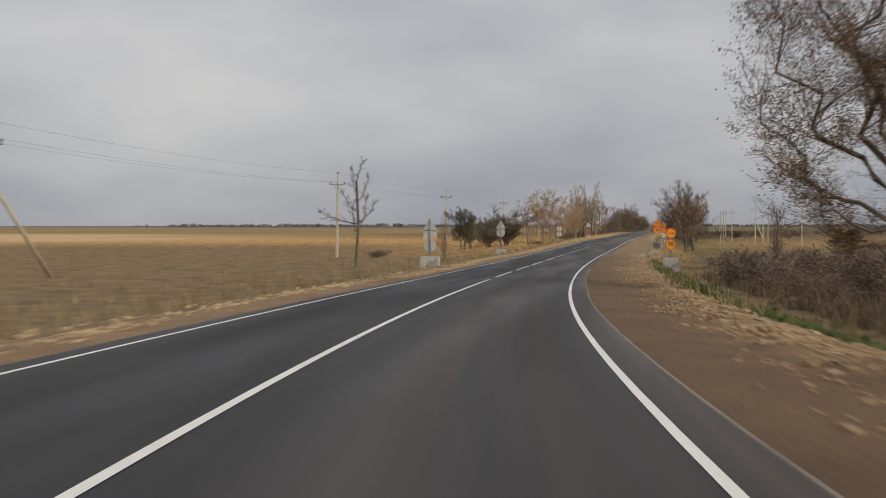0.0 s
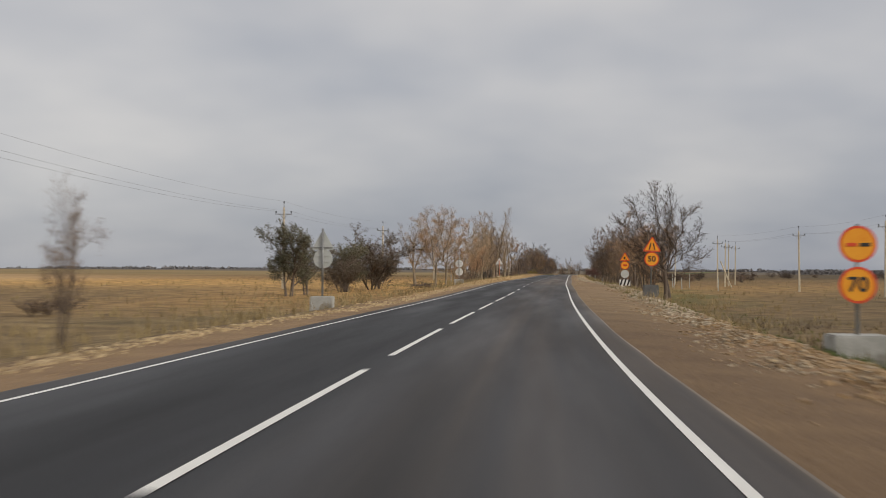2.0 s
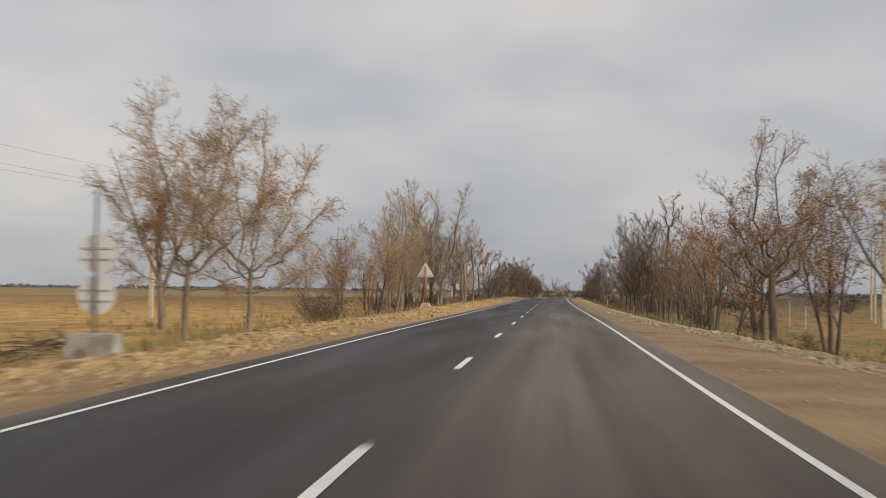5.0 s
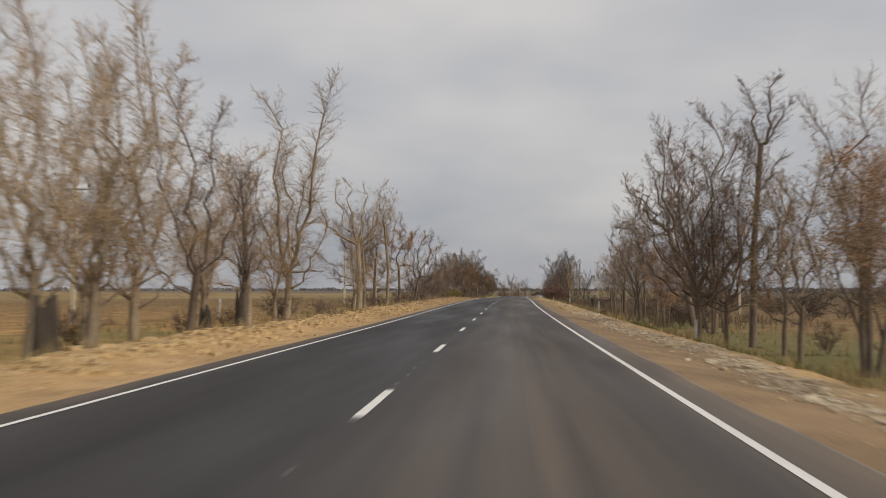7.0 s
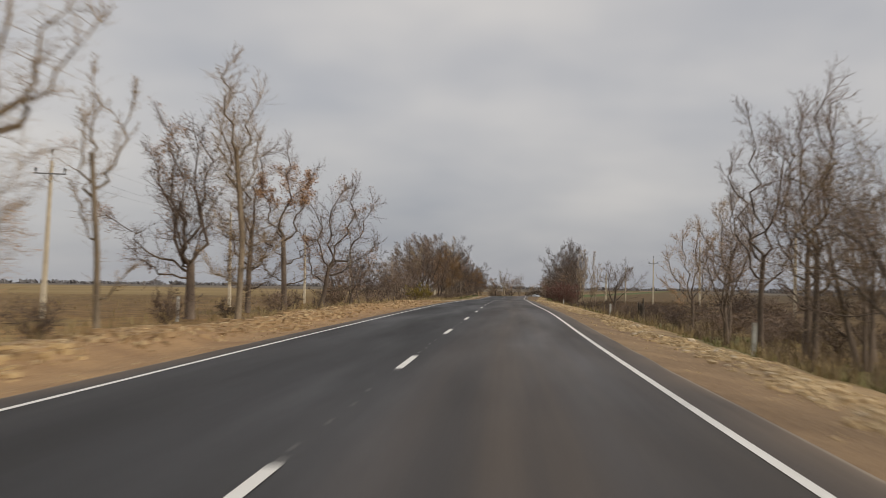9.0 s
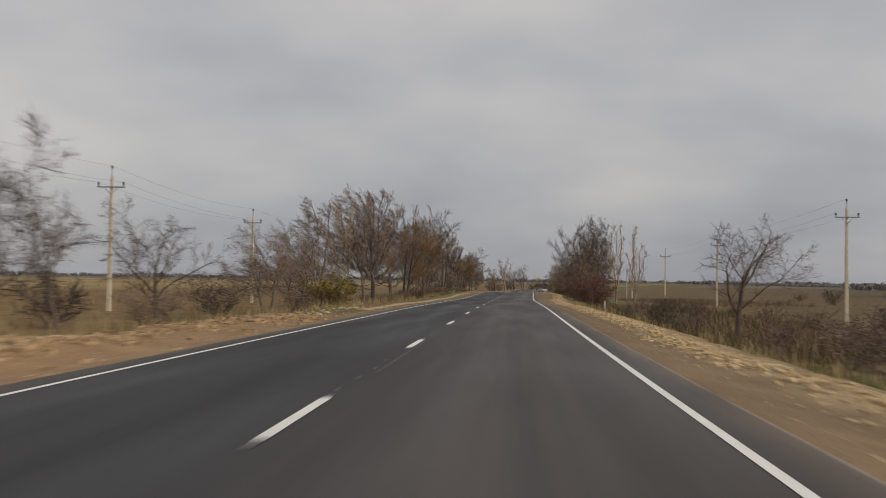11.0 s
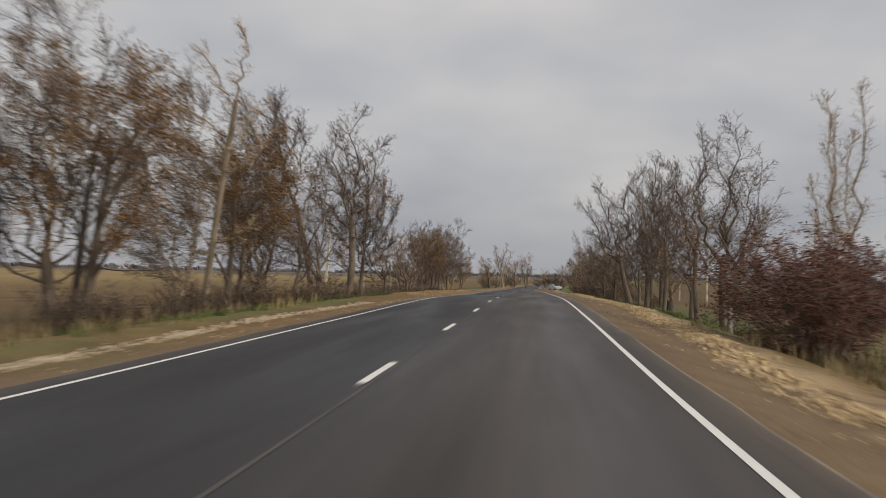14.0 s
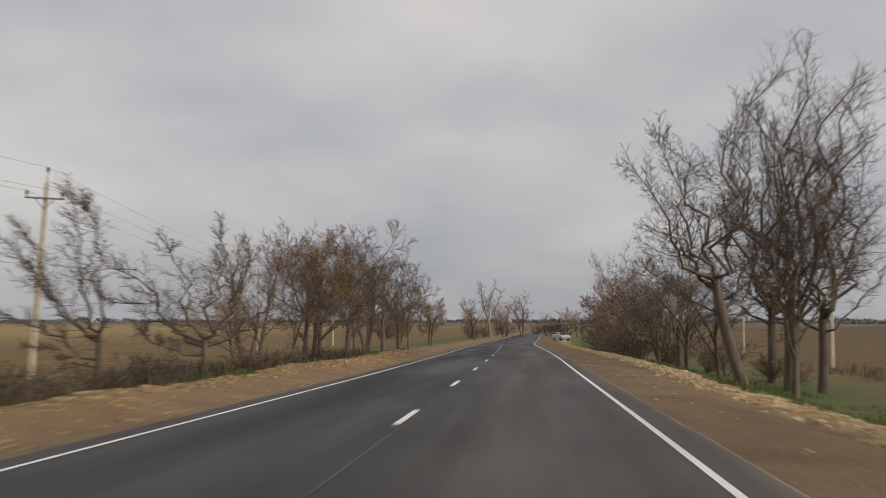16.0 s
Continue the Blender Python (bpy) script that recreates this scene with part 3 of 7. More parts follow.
def bm_mesh(name, bm, mat):
    me = bpy.data.meshes.new(name)
    bm.to_mesh(me)
    bm.free()
    me.materials.append(mat)
    return me


# ---------- ground and road ----------
near_s = np.concatenate([[-1700, -1200, -800, -550, -400, -320, -280, -255, -235], np.arange(-220, -200, 3), np.arange(-200, 470, 1.25), np.arange(470, S_END, 5), S_END + np.array([0, 20, 60, 140, 300, 600, 1000, 1600, 2400, 3400])])
half = np.concatenate([np.arange(0, 4.0, 1.0), np.arange(4.0, 8.6, 0.3), np.arange(9, 16, 1.0), [18, 21, 25, 30, 38, 50, 65, 90, 130, 190, 280, 420, 640, 1000, 1600, 2400, 3400]])
lateral = np.concatenate([-half[:0:-1], half])
ground = tagged(new("ground", grid_mesh("ground", near_s, lateral, at, GROUND)), "dry clay verge and tan steppe fields reaching the horizon", "ground", kind="structure")


def on_road(up):
    def fn(ss, dd):
        a = np.interp(ss, _s, _a)
        dd = dd - np.interp(ss, [-60, -10, 200, 230], [0, 0.055, 0.055, 0]) * hump(dd, 3.0, 3.6, 4.2)
        dd = dd + np.where(dd > 4.0, -0.24 + 0.04 * np.sin(ss * 0.23) * np.sin(ss * 0.071), 0.0)
        return np.stack([np.interp(ss, _s, _x) + dd * np.cos(a), np.interp(ss, _s, _y) + dd * np.sin(a), level(ss) + bank(ss, dd) + up - np.where((dd < EDGE_L + 0.02) | (dd > EDGE_R - 0.24), 0.03, 0.0)], -1)
    return fn


road_s = np.concatenate([[-1700, -1200, -800, -550, -400, -320, -280, -255, -235], np.arange(-220, S_END, 1.25)])
road = tagged(new("road", grid_mesh("road", road_s, [EDGE_L, EDGE_L + 0.05, -2.5, -1.2, 0, 1.2, 2.5, 3.95, EDGE_R - 0.01, EDGE_R], on_road(0.0), ASPHALT)), "freshly laid dark asphalt country road", "road", kind="structure")
part("edge_line", grid_mesh("edge_line", road_s, [-WIDE_L - 0.046, -WIDE_L + 0.046], on_road(0.005), PAINT), road, "solid white edge line")
part("edge_line", grid_mesh("edge_line", road_s, [WIDE_R - 0.046, WIDE_R + 0.046], on_road(0.005), PAINT), road, "solid white edge line")
part("paving_seam", grid_mesh("paving_seam", road_s[road_s > 185], [0.09, 0.14], on_road(0.004), SEAM), road, "pale joint between the paving lanes")
FIRST_GAP = -147.3                       # the solid centre line ends here


def stripe(a, b, mat=PAINT, w=0.058, name="lane_dash", d0=0.0):
    n = max(2, int((b - a) / 1.25) + 1)
    return part(name, grid_mesh(name, np.linspace(a, b, n), [d0 - w, d0 + w], on_road(0.0065), mat), road)


stripe(-600, FIRST_GAP, name="centre_line")
q = FIRST_GAP + 2.72
while q + 8.86 < -50:
    stripe(q, q + 8.86)
    q += 11.58
for n in range(-4, 46):
    stripe(12 * n, 12 * n + 3)
    stripe(12 * n - 0.42, 12 * n - 0.02, WORN_PAINT, 0.048, "paint_smear")
    stripe(12 * n + 3.02, 12 * n + 3.3, WORN_PAINT, 0.04, "paint_smear")
for n in range(0, 18):
    for k in range(4):
        u = 12 * n + 3.8 + 1.55 * k
        stripe(u, u + 0.22 + 0.12 * ((n * 7 + k * 3) % 3), WORN_PAINT, 0.022, "paint_tick", -0.03 + 0.02 * ((n + k) % 3))


# ---------- trees and bushes ----------
class Wood:
    """Collects tapered tubes and leaf blades."""

    def __init__(self, seed):
        self.r = random.Random(seed)
        self.v, self.f, self.m = [], [], []       # limbs
        self.tv, self.tf, self.tm = [], [], []    # twigs and leaves

    def tube(self, pts, radii, sides, fine=False):
        V, F, M = (self.tv, self.tf, self.tm) if fine else (self.v, self.f, self.m)
        base = len(V)
        for i, p in enumerate(pts):
            t = (pts[min(i + 1, len(pts) - 1)] - pts[max(i - 1, 0)]).normalized()
            a = t.orthogonal().normalized()
            b = t.cross(a)
            for k in range(sides):
                an = 2 * math.pi * k / sides
                V.append(p + (a * math.cos(an) + b * math.sin(an)) * radii[i])
        for i in range(len(pts) - 1):
            for k in range(sides):
                c = (k + 1) % sides
                F.append((base + i * sides + k, base + i * sides + c, base + (i + 1) * sides + c, base + (i + 1) * sides + k))
                M.append(0)

    def twig(self, p, q, rad):
        """A three-sided spike."""
        t = (q - p).normalized()
        a = t.orthogonal().normalized()
        b = t.cross(a)
        n = len(self.tv)
        self.tv += [p + a * rad, p - a * rad * 0.5 + b * rad * 0.87, p - a * rad * 0.5 - b * rad * 0.87, q]
        self.tf += [(n, n + 1, n + 3), (n + 1, n + 2, n + 3), (n + 2, n, n + 3)]
        self.tm += [0, 0, 0]

    def sprig(self, p, q, rad):
        """The finest twig: a slip that narrows to its tip."""
        r = self.r
        t = (q - p).normalized()
        a = t.cross(Vector((r.uniform(-1, 1), r.uniform(-1, 1), r.uniform(-1, 1)))).normalized() * rad
        n = len(self.tv)
        self.tv += [p + a, p - a, q]
        self.tf.append((n, n + 1, n + 2))
        self.tm.append(0)

    def leaf(self, p, size):
        r = self.r
        a = Vector((r.uniform(-1, 1), r.uniform(-1, 1), r.uniform(-1, 1))).normalized() * size
        b = Vector((r.uniform(-1, 1), r.uniform(-1, 1), r.uniform(-0.6, 0.6))).normalized() * size * 0.6
        n = len(self.tv)
        self.tv += [p, p + a + b, p + a - b]
        self.tf.append((n, n + 1, n + 2))
        self.tm.append(1)

    def whisker(self, p, rad, opt):
        """A short shoot straight out of old wood, with a few side slips."""
        r = self.r
        an = r.uniform(0, 6.28)
        d = Vector((math.cos(an), math.sin(an), r.uniform(-0.15, 0.75)))
        ln = opt["shoot"] * r.uniform(0.35, 1.0)
        q = p + d * ln + opt["lean"] * ln * 0.3
        self.twig(p + d * rad * 0.7, q, opt["tip"] * 1.3)
        for _ in range(3):
            a = p.lerp(q, r.uniform(0.3, 0.95))
            self.sprig(a, a + (d + Vector((r.gauss(0, 0.6), r.gauss(0, 0.6), r.uniform(0, 0.6)))) * ln * r.uniform(0.25, 0.55), opt["tip"])

    def shoots(self, pts, radii, opt):
        for i in range(len(pts) - 1):
            n = (pts[i + 1] - pts[i]).length * opt["whisk"]
            for _ in range(int(n + self.r.random())):
                u = self.r.random()
                p = pts[i].lerp(pts[i + 1], u)
                if p.z > opt["bole"]:
                    self.whisker(p, radii[i], opt)

    def bough(self, p, q, r0, r1, opt, bare=0.25, clad=True):
        """A main limb from p to q that leaves sideways and then climbs, clad in branches."""
        r = self.r
        n = 8
        v = q - p
        kink = v.length * opt["kink"]
        pts = [p + Vector((v.x * (k / n) ** 0.8, v.y * (k / n) ** 0.8, v.z * (k / n) ** 1.2)) + Vector((r.gauss(0, kink), r.gauss(0, kink), r.gauss(0, kink * 0.6))) * (0 if k == 0 else 1) for k in range(n + 1)]
        radii = [r0 + (r1 - r0) * (k / n) ** 0.8 for k in range(n + 1)]
        self.tube(pts, radii, 7 if r0 > 0.12 else 5)
        if not clad:
            return pts
        self.shoots(pts, radii, opt)
        count = max(4, int(v.length * opt["dens"]))
        for k in range(count):
            f = bare + (1 - bare) * (k + r.random()) / count
            i = min(int(f * n), n - 1)
            a = pts[i].lerp(pts[i + 1], f * n - i)
            along = (pts[i + 1] - pts[i]).normalized()
            side = along.orthogonal().normalized()
            side.rotate(Matrix.Rotation(r.uniform(0, 6.28), 3, along))
            ang = r.uniform(0.45, 1.05)
            nd = along * math.cos(ang) + side * math.sin(ang) + Vector((0, 0, 0.12)) + opt["lean"] * 0.35
            ln = min(max(v.length * r.uniform(0.2, 0.4) * (1.2 - 0.55 * f), 0.5), opt["reach"])
            self.limb(a, nd, ln, max(radii[i] * 0.34, 0.010), 2, opt)
        for _ in range(3):
            nd = (pts[-1] - pts[-2]).normalized() + Vector((r.gauss(0, 0.35), r.gauss(0, 0.35), r.gauss(0.1, 0.25)))
            self.limb(pts[-1], nd, opt["reach"] * r.uniform(0.5, 0.9), r1, 2, opt)
        return pts

    def limb(self, p, d, length, rad, depth, opt):
        """A branch that wanders, thins, and carries smaller ones; returns nothing."""
        r = self.r
        seg = opt["seg"][depth]
        pts, radii = [p.copy()], [rad]
        cur = d.normalized()
        wander = opt["wander"] * (0.3 if depth == 0 else 1)
        for i in range(seg):
            cur = (cur + Vector((r.gauss(0, wander), r.gauss(0, wander), r.gauss(0, wander) + opt["lift"] * (0.5 if depth else 0.1))) + opt["lean"] * 0.12 * (depth > 0)).normalized()
            pts.append(pts[-1] + cur * length / seg)
            radii.append(rad * (1 - (i + 1) / seg * (0.72 if depth < opt["depth"] else 0.6)))
        if depth >= opt["depth"]:
            self.sprig(pts[0], pts[-1], opt["tip"])
        elif depth == opt["depth"] - 1 and depth > 1:
            self.twig(pts[0], pts[-1], max(radii[0], opt["tip"] * 1.4))
        else:
            self.tube(pts, [max(x, 0.008) for x in radii], opt["sides"][depth], depth >= opt["fine"])
            if opt["whisk"] and depth < 2:
                self.shoots(pts, radii, opt)
        if depth >= opt["depth"]:
            for _ in range(opt["leaves"]):
                if opt["patch"](pts[-1], r):
                    q = pts[r.randrange(len(pts))]
                    self.leaf(q + Vector((r.gauss(0, 0.10), r.gauss(0, 0.10), r.gauss(0, 0.10))), opt["leaf"] * r.uniform(0.6, 1.3))
            return
        kids = opt["kids"][depth]
        lo = opt["start"][depth]
        for k in range(kids):
            f = lo + (1 - lo) * ((k + r.uniform(0.1, 0.9)) / kids)
            i = min(int(f * seg), seg - 1)
            q = pts[i].lerp(pts[i + 1], f * seg - i)
            along = (pts[i + 1] - pts[i]).normalized()
            side = along.orthogonal().normalized()
            side.rotate(Matrix.Rotation(k * 2.4 + r.uniform(-0.5, 0.5), 3, along))
            ang = opt["angle"][depth] * r.uniform(0.7, 1.3)
            nd = along * math.cos(ang) + side * math.sin(ang)
            ln = length * opt["ratio"][depth] * r.uniform(0.65, 1.2) * (1.15 - 0.55 * f if depth else 1.0)
            self.limb(q, nd, ln, max(radii[i] * opt["thin"][depth] * r.uniform(0.8, 1.1), 0.012), depth + 1, opt)


def no_leaf(p, r):
    return False


def clumpy(seed, share):
    def fn(p, r):
        return noise.noise(p * 0.55 + Vector((seed * 3.1, 0, seed))) > 0.5 - share
    return fn


BASE = dict(kink=0.045, seg=(6, 5, 3, 2, 2), whisk=0, shoot=0.8, bole=1.0, dens=3.2, reach=1.9, sides=(8, 5, 3, 3), fine=3, wander=0.12, lift=0.12, lean=Vector((0, 0, 0)), depth=4, leaves=0, leaf=0.06, tip=0.006, patch=no_leaf, kids=(7, 8, 7, 9), start=(0.24, 0.18, 0.10, 0.05), angle=(0.48, 0.62, 0.72, 0.75), ratio=(0.62, 0.50, 0.44, 0.62), thin=(0.50, 0.40, 0.40, 0.5))


def options(**kw):
    o = dict(BASE)
    o.update(kw)
    return o


# each kind: how it grows to about ten metres, its bark, twig and leaf, and how it reads
KINDS = {
    "b": [(dict(whisk=5, kids=(5, 9, 8, 9), start=(0.40, 0.15, 0.1, 0.05), angle=(0.42, 0.80, 0.75, 0.7), ratio=(1.5, 0.45, 0.50, 0.75), leaves=2, patch=clumpy(1, 0.25)), 3.6, 0.22, 1, BARK, TWIG, BROWN_LEAF),
          (dict(whisk=5, kids=(6, 6, 6, 7), angle=(0.55, 0.75, 0.75, 0.7), wander=0.15, ratio=(0.46, 0.55, 0.52, 0.75), leaves=2, patch=clumpy(2, 0.3)), 6.4, 0.16, 3, BARK, TWIG, BROWN_LEAF),
          (dict(whisk=5, kids=(6, 8, 7, 9), start=(0.34, 0.12, 0.1, 0.05), angle=(0.66, 0.75, 0.75, 0.7), lean=Vector((-0.45, 0.2, 0)), leaves=2, patch=clumpy(3, 0.4), ratio=(0.95, 0.48, 0.50, 0.75)), 4.4, 0.20, 1, BARK, TWIG, RUST_LEAF),
          (dict(whisk=5, kids=(6, 8, 8, 9), start=(0.32, 0.12, 0.1, 0.05), angle=(0.62, 0.8, 0.75, 0.7), ratio=(1.0, 0.48, 0.50, 0.75), wander=0.18), 4.2, 0.22, 1, BARK, TWIG, BROWN_LEAF),
          (dict(whisk=5, kids=(6, 6, 6, 7), angle=(0.48, 0.75, 0.75, 0.7), wander=0.14, ratio=(0.48, 0.52, 0.52, 0.75), start=(0.18, 0.2, 0.1, 0.05)), 6.4, 0.14, 3, BARK, PALE_SUNLIT_TWIG, BROWN_LEAF)],
    # growth much like "b", with warm sunlight in the bark and twig colours
    "p": [(dict(whisk=14, kids=(5, 9, 8, 9), start=(0.40, 0.15, 0.1, 0.05), angle=(0.38, 0.80, 0.75, 0.7), ratio=(1.6, 0.40, 0.50, 0.75), wander=0.16, leaves=2, patch=clumpy(15, 0.2)), 3.6, 0.22, 1, PALE_SUNLIT_BARK, PALE_SUNLIT_TWIG, RUST_LEAF),
          (dict(whisk=9, kids=(8, 6, 6, 7), angle=(0.55, 0.75, 0.75, 0.7), wander=0.12, ratio=(0.36, 0.55, 0.52, 0.75), start=(0.22, 0.2, 0.1, 0.05)), 6.8, 0.17, 2, PALE_SUNLIT_BARK, PALE_SUNLIT_TWIG, RUST_LEAF),
          (dict(whisk=9, kids=(6, 6, 6, 7), angle=(0.48, 0.75, 0.75, 0.7), wander=0.14, ratio=(0.48, 0.52, 0.52, 0.75), start=(0.18, 0.2, 0.1, 0.05), leaves=2, patch=clumpy(16, 0.35)), 6.4, 0.14, 3, PALE_SUNLIT_BARK, PALE_SUNLIT_TWIG, BROWN_LEAF)],
    "c": [(dict(whisk=4, kids=(5, 9, 8, 12), start=(0.42, 0.18, 0.1, 0.05), angle=(0.45, 0.80, 0.75, 0.7), ratio=(1.5, 0.42, 0.50, 0.8), wander=0.16), 3.6, 0.17, 1, BARK, DARK_TWIG, BROWN_LEAF),
          (dict(whisk=4, kids=(6, 8, 8, 12), start=(0.30, 0.12, 0.1, 0.05), angle=(0.66, 0.8, 0.75, 0.7), ratio=(1.05, 0.48, 0.50, 0.8), wander=0.2), 4.0, 0.18, 1, BARK, DARK_TWIG, BROWN_LEAF),
          (dict(whisk=4, kids=(7, 7, 6, 9), angle=(0.60, 0.75, 0.75, 0.7), wander=0.15, ratio=(0.46, 0.52, 0.52, 0.8), leaves=1, patch=clumpy(17, 0.12)), 6.4, 0.18, 2, BARK, TWIG, RUST_LEAF),
          (dict(whisk=4, kids=(6, 10, 7, 10), start=(0.42, 0.18, 0.1, 0.05), angle=(0.50, 0.85, 0.8, 0.7), ratio=(1.25, 0.34, 0.50, 0.75), wander=0.2, thin=(0.56, 0.32, 0.4, 0.5)), 4.2, 0.19, 1, BARK, TWIG, BROWN_LEAF)],
    "w": [(dict(kids=(6, 8, 8, 9), start=(0.30, 0.12, 0.1, 0.05), angle=(0.75, 0.8, 0.75, 0.7), ratio=(1.0, 0.50, 0.50, 0.75), wander=0.16, lift=0.05, lean=Vector((-1.7, 0.3, 0.2)), leaves=2, patch=clumpy(4, 0.25)), 4.0, 0.17, 2, BARK, TWIG, BROWN_LEAF)],
    "r": [(dict(leaf=0.085, kids=(6, 7, 6, 8), leaves=2, patch=clumpy(5, 0.62), ratio=(0.7, 0.50, 0.50, 0.75), angle=(0.52, 0.75, 0.75, 0.7)), 5.6, 0.16, 2, BARK, TWIG, RUST_LEAF),
          (dict(leaf=0.08, leaves=2, patch=clumpy(6, 0.5), kids=(5, 6, 6, 7), angle=(0.48, 0.75, 0.75, 0.7), ratio=(0.6, 0.52, 0.5, 0.75)), 5.6, 0.13, 3, BARK, PALE_SUNLIT_TWIG, RUST_LEAF),
          (dict(leaf=0.08, leaves=2, patch=clumpy(7, 0.64), kids=(5, 9, 8, 9), start=(0.4, 0.15, 0.1, 0.05), ratio=(1.3, 0.45, 0.50, 0.75), lean=Vector((0.3, 0.3, 0)), angle=(0.52, 0.8, 0.75, 0.7)), 4.0, 0.19, 1, BARK, PALE_SUNLIT_TWIG, RUST_LEAF)],
    "t": [(dict(whisk=12, kids=(22, 5, 6, 7), start=(0.22, 0.2, 0.1, 0.05), angle=(0.70, 0.65, 0.8, 0.7), ratio=(0.20, 0.55, 0.48, 0.7), wander=0.08, lift=0.20), 9.0, 0.19, 1, PALE_SUNLIT_BARK, TWIG, BROWN_LEAF),
          (dict(whisk=12, kids=(20, 6, 6, 6), start=(0.20, 0.2, 0.1, 0.05), angle=(0.60, 0.65, 0.8, 0.7), ratio=(0.26, 0.5, 0.46, 0.7), wander=0.12, lift=0.20), 8.4, 0.18, 1, BARK, TWIG, BROWN_LEAF)],
    "f": [(dict(whisk=9, kids=(5, 12, 6, 8), start=(0.50, 0.25, 0.1, 0.05), angle=(0.34, 0.85, 0.8, 0.7), ratio=(1.5, 0.24, 0.50, 0.7), wander=0.17, lift=0.10, thin=(0.60, 0.26, 0.4, 0.5)), 4.0, 0.29, 1, PALE_SUNLIT_BARK, TWIG, BROWN_LEAF),
          (dict(whisk=9, kids=(6, 11, 7, 9), start=(0.42, 0.18, 0.1, 0.05), angle=(0.58, 0.85, 0.8, 0.7), ratio=(1.2, 0.34, 0.50, 0.7), wander=0.2, thin=(0.56, 0.30, 0.4, 0.5)), 4.4, 0.29, 1, BARK, TWIG, BROWN_LEAF)],
    "u": [(dict(seg=(4, 2, 2, 2), sides=(3, 3, 3), fine=2, depth=3, kids=(5, 7, 8), start=(0.06, 0.08, 0.05), angle=(0.6, 0.75, 0.75), ratio=(0.6, 0.55, 0.6), tip=0.036, leaves=1, leaf=0.16, patch=clumpy(8, 0.25)), 6.5, 0.12, 6, BARK, DARK_TWIG, BROWN_LEAF),
          (dict(seg=(4, 2, 2, 2), sides=(3, 3, 3), fine=2, depth=3, kids=(5, 7, 8), start=(0.06, 0.08, 0.05), angle=(0.7, 0.75, 0.75), ratio=(0.6, 0.55, 0.6), wander=0.2, tip=0.036, leaves=1, leaf=0.16, patch=clumpy(9, 0.4)), 6.2, 0.12, 6, BARK, TWIG, BROWN_LEAF)],
    "v": [(dict(seg=(4, 3, 2, 2), sides=(4, 3, 3), fine=2, depth=3, kids=(6, 8, 10), start=(0.08, 0.08, 0.05), angle=(0.65, 0.75, 0.8), ratio=(0.6, 0.52, 0.55), wander=0.16, tip=0.024, leaves=5, leaf=0.12, patch=clumpy(18, 0.85)), 6.2, 0.12, 6, BARK, TWIG, TAUPE_LEAF)],
    "g": [(dict(sides=(7, 4, 3), fine=2, depth=3, kids=(8, 9, 10), start=(0.25, 0.12, 0.05), angle=(0.8, 0.75, 0.8), ratio=(0.75, 0.5, 0.5), tip=0.02, leaves=14, leaf=0.115, patch=clumpy(11, 0.9), lean=Vector((-0.3, 0, 0))), 5.0, 0.24, 2, BARK, TWIG, OLIVE_LEAF)],
    "y": [(dict(sides=(5, 3, 3), fine=2, depth=3, kids=(4, 6, 8), start=(0.08, 0.1, 0.05), angle=(0.7, 0.75, 0.8), ratio=(0.6, 0.55, 0.5), tip=0.03, leaves=7, leaf=0.22, patch=clumpy(12, 0.85)), 6.0, 0.14, 6, BARK, TWIG, YELLOW_LEAF)],
    "d": [(dict(sides=(5, 3, 3), fine=2, depth=3, kids=(5, 7, 9), start=(0.08, 0.1, 0.05), angle=(0.8, 0.75, 0.8), ratio=(0.7, 0.55, 0.5), tip=0.03, leaves=9, leaf=0.115, patch=clumpy(14, 0.85), lift=0.0), 5.6, 0.14, 7, BARK, TWIG, RED_LEAF)],
    "o": [(dict(leaves=4, patch=clumpy(13, 0.60), leaf=0.075, kids=(6, 7, 6, 9), angle=(0.5, 0.75, 0.75, 0.7), ratio=(0.62, 0.52, 0.5, 0.75)), 5.8, 0.18, 2, BARK, TWIG, GOLD_LEAF)],
}
READS = {
    "b": ("bare_tree", "bare grey-brown acacia with fine twigs on the verge", "tree"),
    "p": ("pale_tree", "pale sunlit bare acacia with fine tan twigs", "tree"),
    "c": ("dark_tree", "dark bare roadside acacia with a dense twiggy crown", "tree"),
    "w": ("windswept_tree", "low windswept acacia with a wide leaning twiggy crown", "tree"),
    "r": ("autumn_tree", "thin acacia holding rusty autumn leaves on the verge", "tree"),
    "t": ("tall_dead_tree", "tall half-dead poplar with short bare side branches", "tree"),
    "f": ("lopped_tree", "thick-trunked lopped tree with long bare curling limbs", "tree"),
    "u": ("bush", "dense leafless brown shrub on the roadside grass", "bush"),
    "v": ("dense_bush", "dense rounded grey-brown shrub beside the field", "bush"),
    "g": ("oleaster_tree", "small wind-bent oleaster with grey-green leaves", "tree"),
    "y": ("yellow_bush", "rounded shrub with yellow-green autumn leaves", "bush"),
    "d": ("red_bush", "wide low shrub with dark red leaves", "bush"),
    "o": ("brown_oak", "leafy brown autumn tree in the roadside row", "tree"),
}
protos = {}


